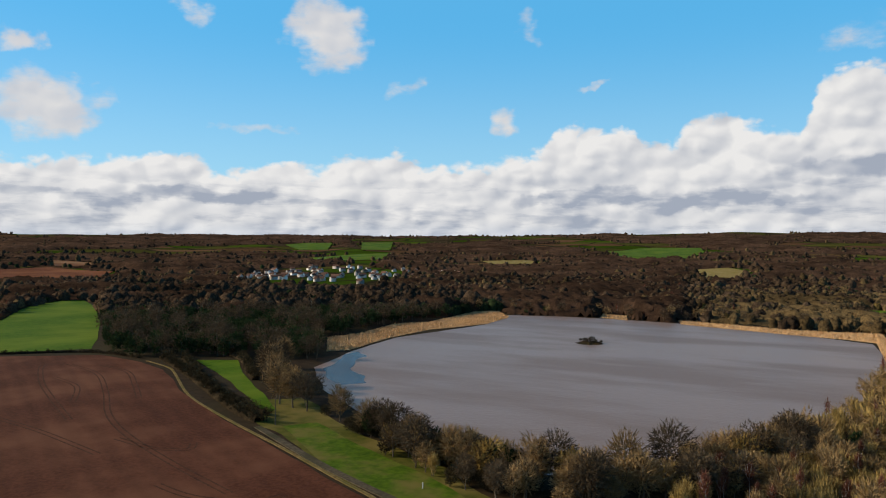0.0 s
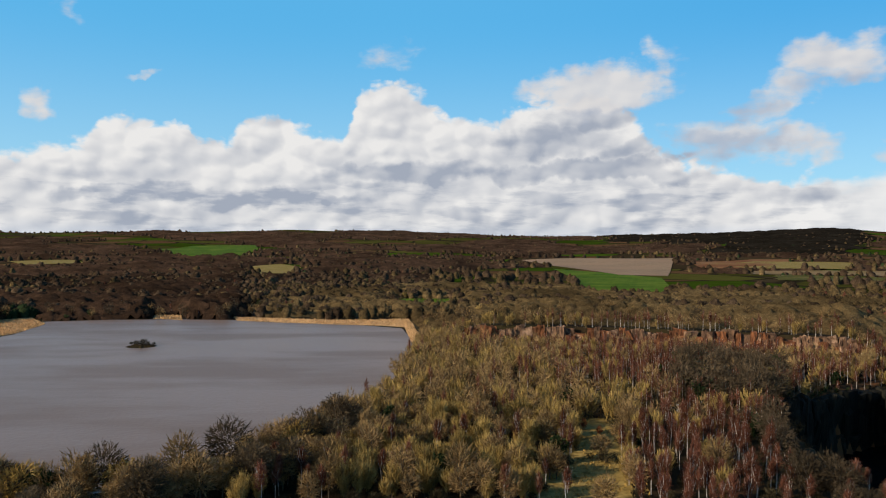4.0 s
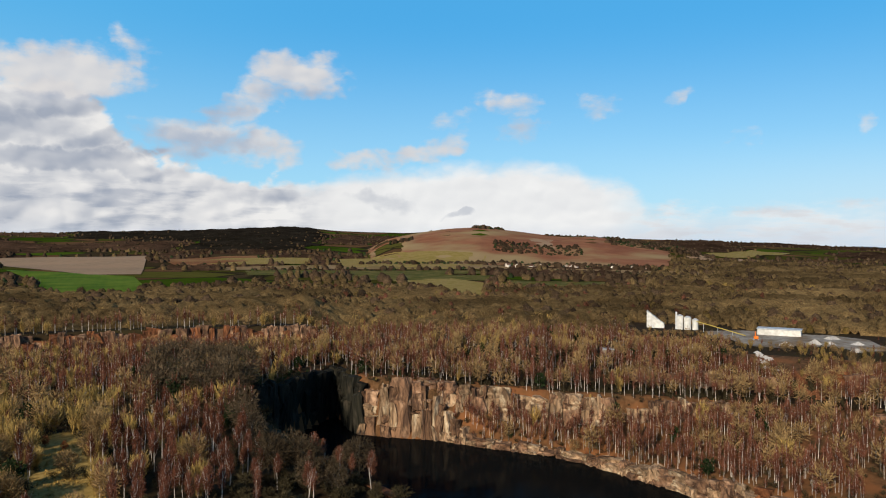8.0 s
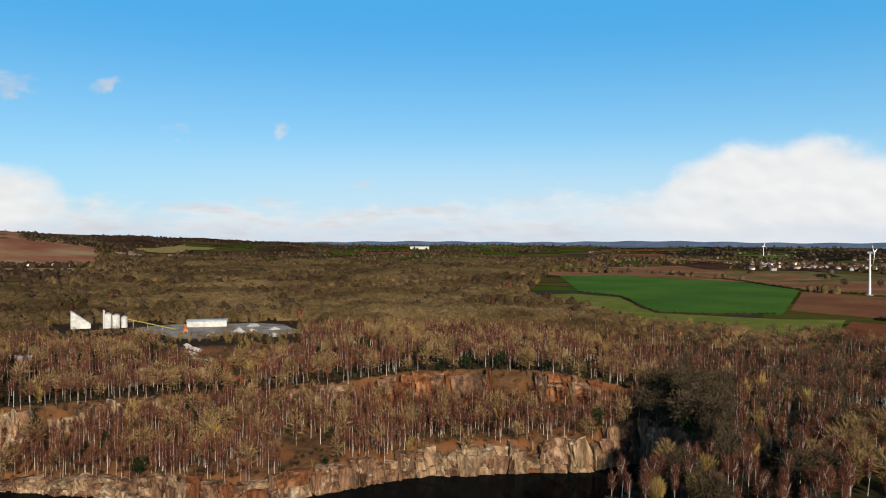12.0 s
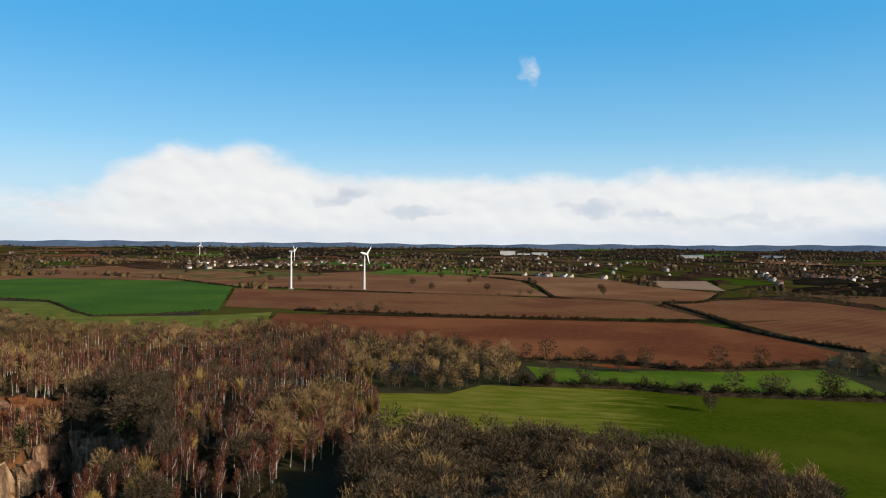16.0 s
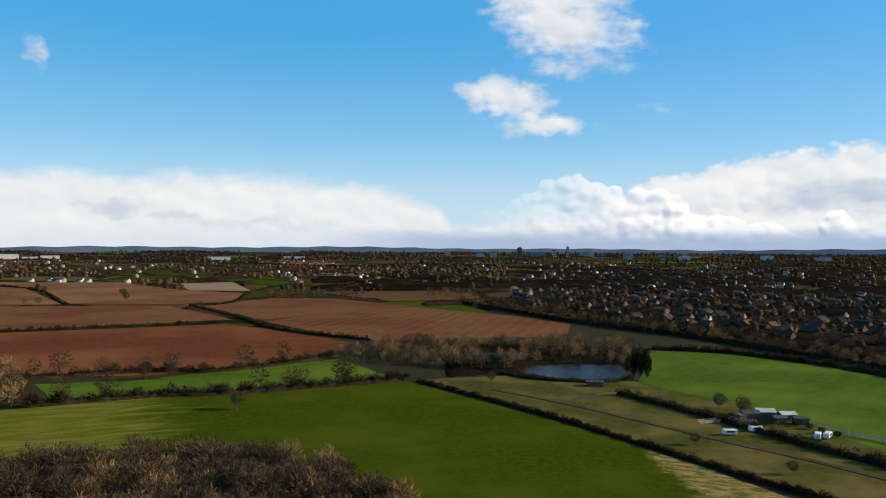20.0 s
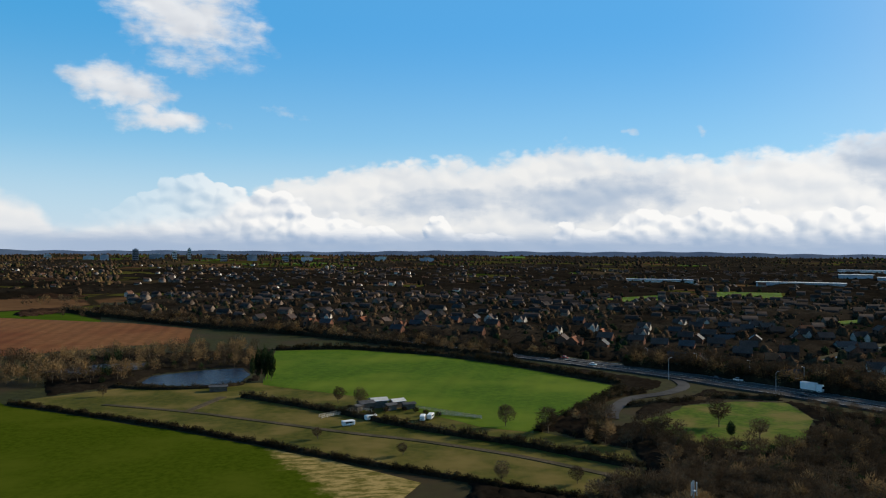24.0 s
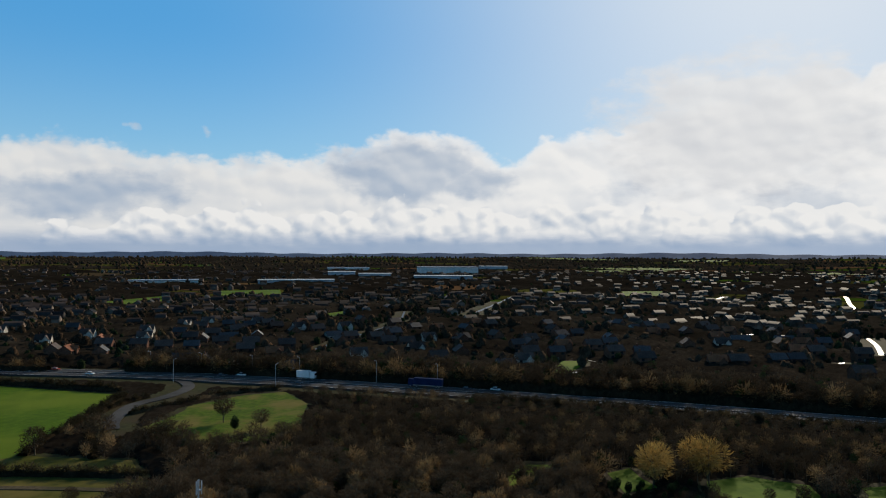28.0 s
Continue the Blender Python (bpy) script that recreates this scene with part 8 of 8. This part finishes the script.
for r0, r1, size in ((0, 185, (0.55, 0.85)), (185, 215, (0.45, 0.75)), (215, 262, (0.4, 0.62)), (262, 400, (0.3, 0.45))):
    keep = (r >= r0) & (r < r1)
    stand("roadside_wood", x[keep], y[keep], choose(keep.sum(), oak=6, broadleaf=1, shrub=2, evergreen=1.2), "dark bare wood between the fields and the road", near=205, mid=400, size=size)
wood([(-72, -225), (-92, -215), (-100, -262), (-122, -286), (-112, -292), (-86, -258)], 5.0, dict(oak=2, broadleaf=2, shrub=3), "bare dark trees along the slip road", near=230, mid=400, size=(0.35, 0.6))
for x_, y_, s in ((-172, -98, 1.15), (-178, -101, 1.0), (-186, -90, 1.2), (-190, -96, 1.05)):
    tree("gold", x_, y_, s)
# trees among the houses and over the plain
BEHIND_ROAD = [*[(p[0] - 16, p[1] - 10) for p in ROAD], (-2600, 500), (-2600, -2600), (300, -2600)]
# the growth's backlit shade is held in this canopy's colour
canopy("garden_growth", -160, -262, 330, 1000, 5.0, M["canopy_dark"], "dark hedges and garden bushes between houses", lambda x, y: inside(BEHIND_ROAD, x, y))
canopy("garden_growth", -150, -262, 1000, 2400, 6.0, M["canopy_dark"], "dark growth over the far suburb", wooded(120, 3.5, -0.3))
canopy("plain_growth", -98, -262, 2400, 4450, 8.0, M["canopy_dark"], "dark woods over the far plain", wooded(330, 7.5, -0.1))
canopy("plain_growth", -100, -163, 1000, 2400, 7.0, M["canopy_brown"], "brown hedgerows and copses over the plain", wooded(75, 8.5, 0.02))
canopy("plain_growth", -112, -163, 640, 1000, 6.0, M["canopy_brown"], "brown scrub and copses behind the fields", wooded(60, 8.5, 0.16))
x, y = scatter(-160, -262, 340, 1000, 7.6)
keep = np.ones(len(x), bool)
homes_at = np.array(BUILT)
for s in range(0, len(x), 400):
    keep[s:s + 400] = np.min(np.hypot(x[s:s + 400, None] - homes_at[None, :, 0], y[s:s + 400, None] - homes_at[None, :, 1]), axis=1) > 5.5
keep &= (rng.uniform(0, 1, len(x)) < 0.62) & inside([*[(p[0] - 12, p[1] - 8) for p in ROAD], (-2600, 500), (-2600, -2600), (300, -2600)], x, y)
stand("garden_trees", x[keep], y[keep], choose(keep.sum(), oak=2, broadleaf=0.3, shrub=4, evergreen=2.5), "bare trees and dark evergreens among houses", near=200, mid=400, size=(0.4, 0.95), spread=0.95)
x, y = scatter(-132, -262, 1000, 2400, 27)
thin_ = np.array([noise.noise((p / 120, q / 120, 3.5)) for p, q in zip(x, y)]) > 1.2 * ease((bearing(x, y) + 182) / 40) - 0.55
x, y = x[thin_], y[thin_]
stand("suburb_trees", x, y, choose(len(x), oak=2, shrub=3, evergreen=1.5), "dark trees over the far suburb", mid=480, size=(0.4, 0.95), spread=1.2)
x, y = scatter(-112, -163, 620, 1150, 15)
patch = np.array([noise.noise((p / 70, q / 70, 8.5)) for p, q in zip(x, y)])
keep = patch > 0.18
stand("plain_trees", x[keep], y[keep], choose(keep.sum(), oak=4, broadleaf=2, shrub=2, evergreen=0.7), "scattered trees and copses behind the fields", mid=1000, size=(0.55, 1.0), spread=1.0)
x, y = scatter(-72, -165, 1150, 2600, 30)
patch = np.array([noise.noise((p / 190, q / 190, 6.5)) for p, q in zip(x, y)])
keep = patch > 0.02
stand("plain_trees", x[keep], y[keep], choose(keep.sum(), oak=3, broadleaf=3, evergreen=1), "trees and hedgerows over the plain", mid=480, size=(0.6, 1.2), spread=1.2)
x, y = scatter(-72, -262, 2400, 4500, 52)
patch = np.array([noise.noise((p / 330, q / 330, 7.5)) for p, q in zip(x, y)])
keep = patch > np.where(bearing(x, y) < -150, -0.4, -0.05)
stand("plain_trees", x[keep], y[keep], choose(keep.sum(), oak=3, broadleaf=3, evergreen=1), "dark woods over the far plain", mid=480, size=(0.9, 1.5))
wood([(277, -153), (330, -150), (400, -150), (480, -160), (488, -195), (409, -226), (345, -252), (300, -200)], 6.0, dict(birch=3, broadleaf=3, shrub=2, oak=1), "reddish-brown bare trees below the ploughed field", size=(0.6, 1.0))
# patchwork of far fields
g = np.random.default_rng(12)
for i in range(90):
    a_, r_ = g.uniform(-258, -78), g.uniform(1250, 4200)
    if a_ < -150 and (r_ < 1900 or i % 4):
        continue
    cx, cy, w, d, t_ = -r_ * math.sin(radians(a_)), r_ * math.cos(radians(a_)), g.uniform(70, 170), g.uniform(60, 150), g.uniform(0, 3.1)
    corners = [(cx + p * w * math.cos(t_) - q * d * math.sin(t_), cy + p * w * math.sin(t_) + q * d * math.cos(t_)) for p, q in ((-1, -1), (1, -1), (1, 1), (-1, 1))]
    key = "grass" if a_ < -150 else str(g.choice(["grass", "soil_tan", "grass_rough", "soil_dark", "grass_deep"], p=[0.28, 0.26, 0.2, 0.14, 0.12]))
    sheet("far_field", corners, M[key], "far field between trees on the plain", "field", lift=0.5, rag=8.0)

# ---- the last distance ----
# distant haze put into the ridge's base colour as blue
M["ridge"] = material("haze_blue_ridge", [(0.075, 0.11, 0.17), (0.10, 0.14, 0.20)], 0.004, bump=0.0)
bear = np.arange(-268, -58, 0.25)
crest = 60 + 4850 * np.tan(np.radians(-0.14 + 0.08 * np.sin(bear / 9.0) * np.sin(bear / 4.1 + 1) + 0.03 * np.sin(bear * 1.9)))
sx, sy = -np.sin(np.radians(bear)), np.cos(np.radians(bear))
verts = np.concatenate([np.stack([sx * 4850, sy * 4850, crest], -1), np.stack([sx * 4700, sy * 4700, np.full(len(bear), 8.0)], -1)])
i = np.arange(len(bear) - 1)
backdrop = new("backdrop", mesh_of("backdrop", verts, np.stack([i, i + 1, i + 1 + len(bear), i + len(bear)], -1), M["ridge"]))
tagged(backdrop, "low far ridge with haze blue in its colour", "distance", kind="structure")
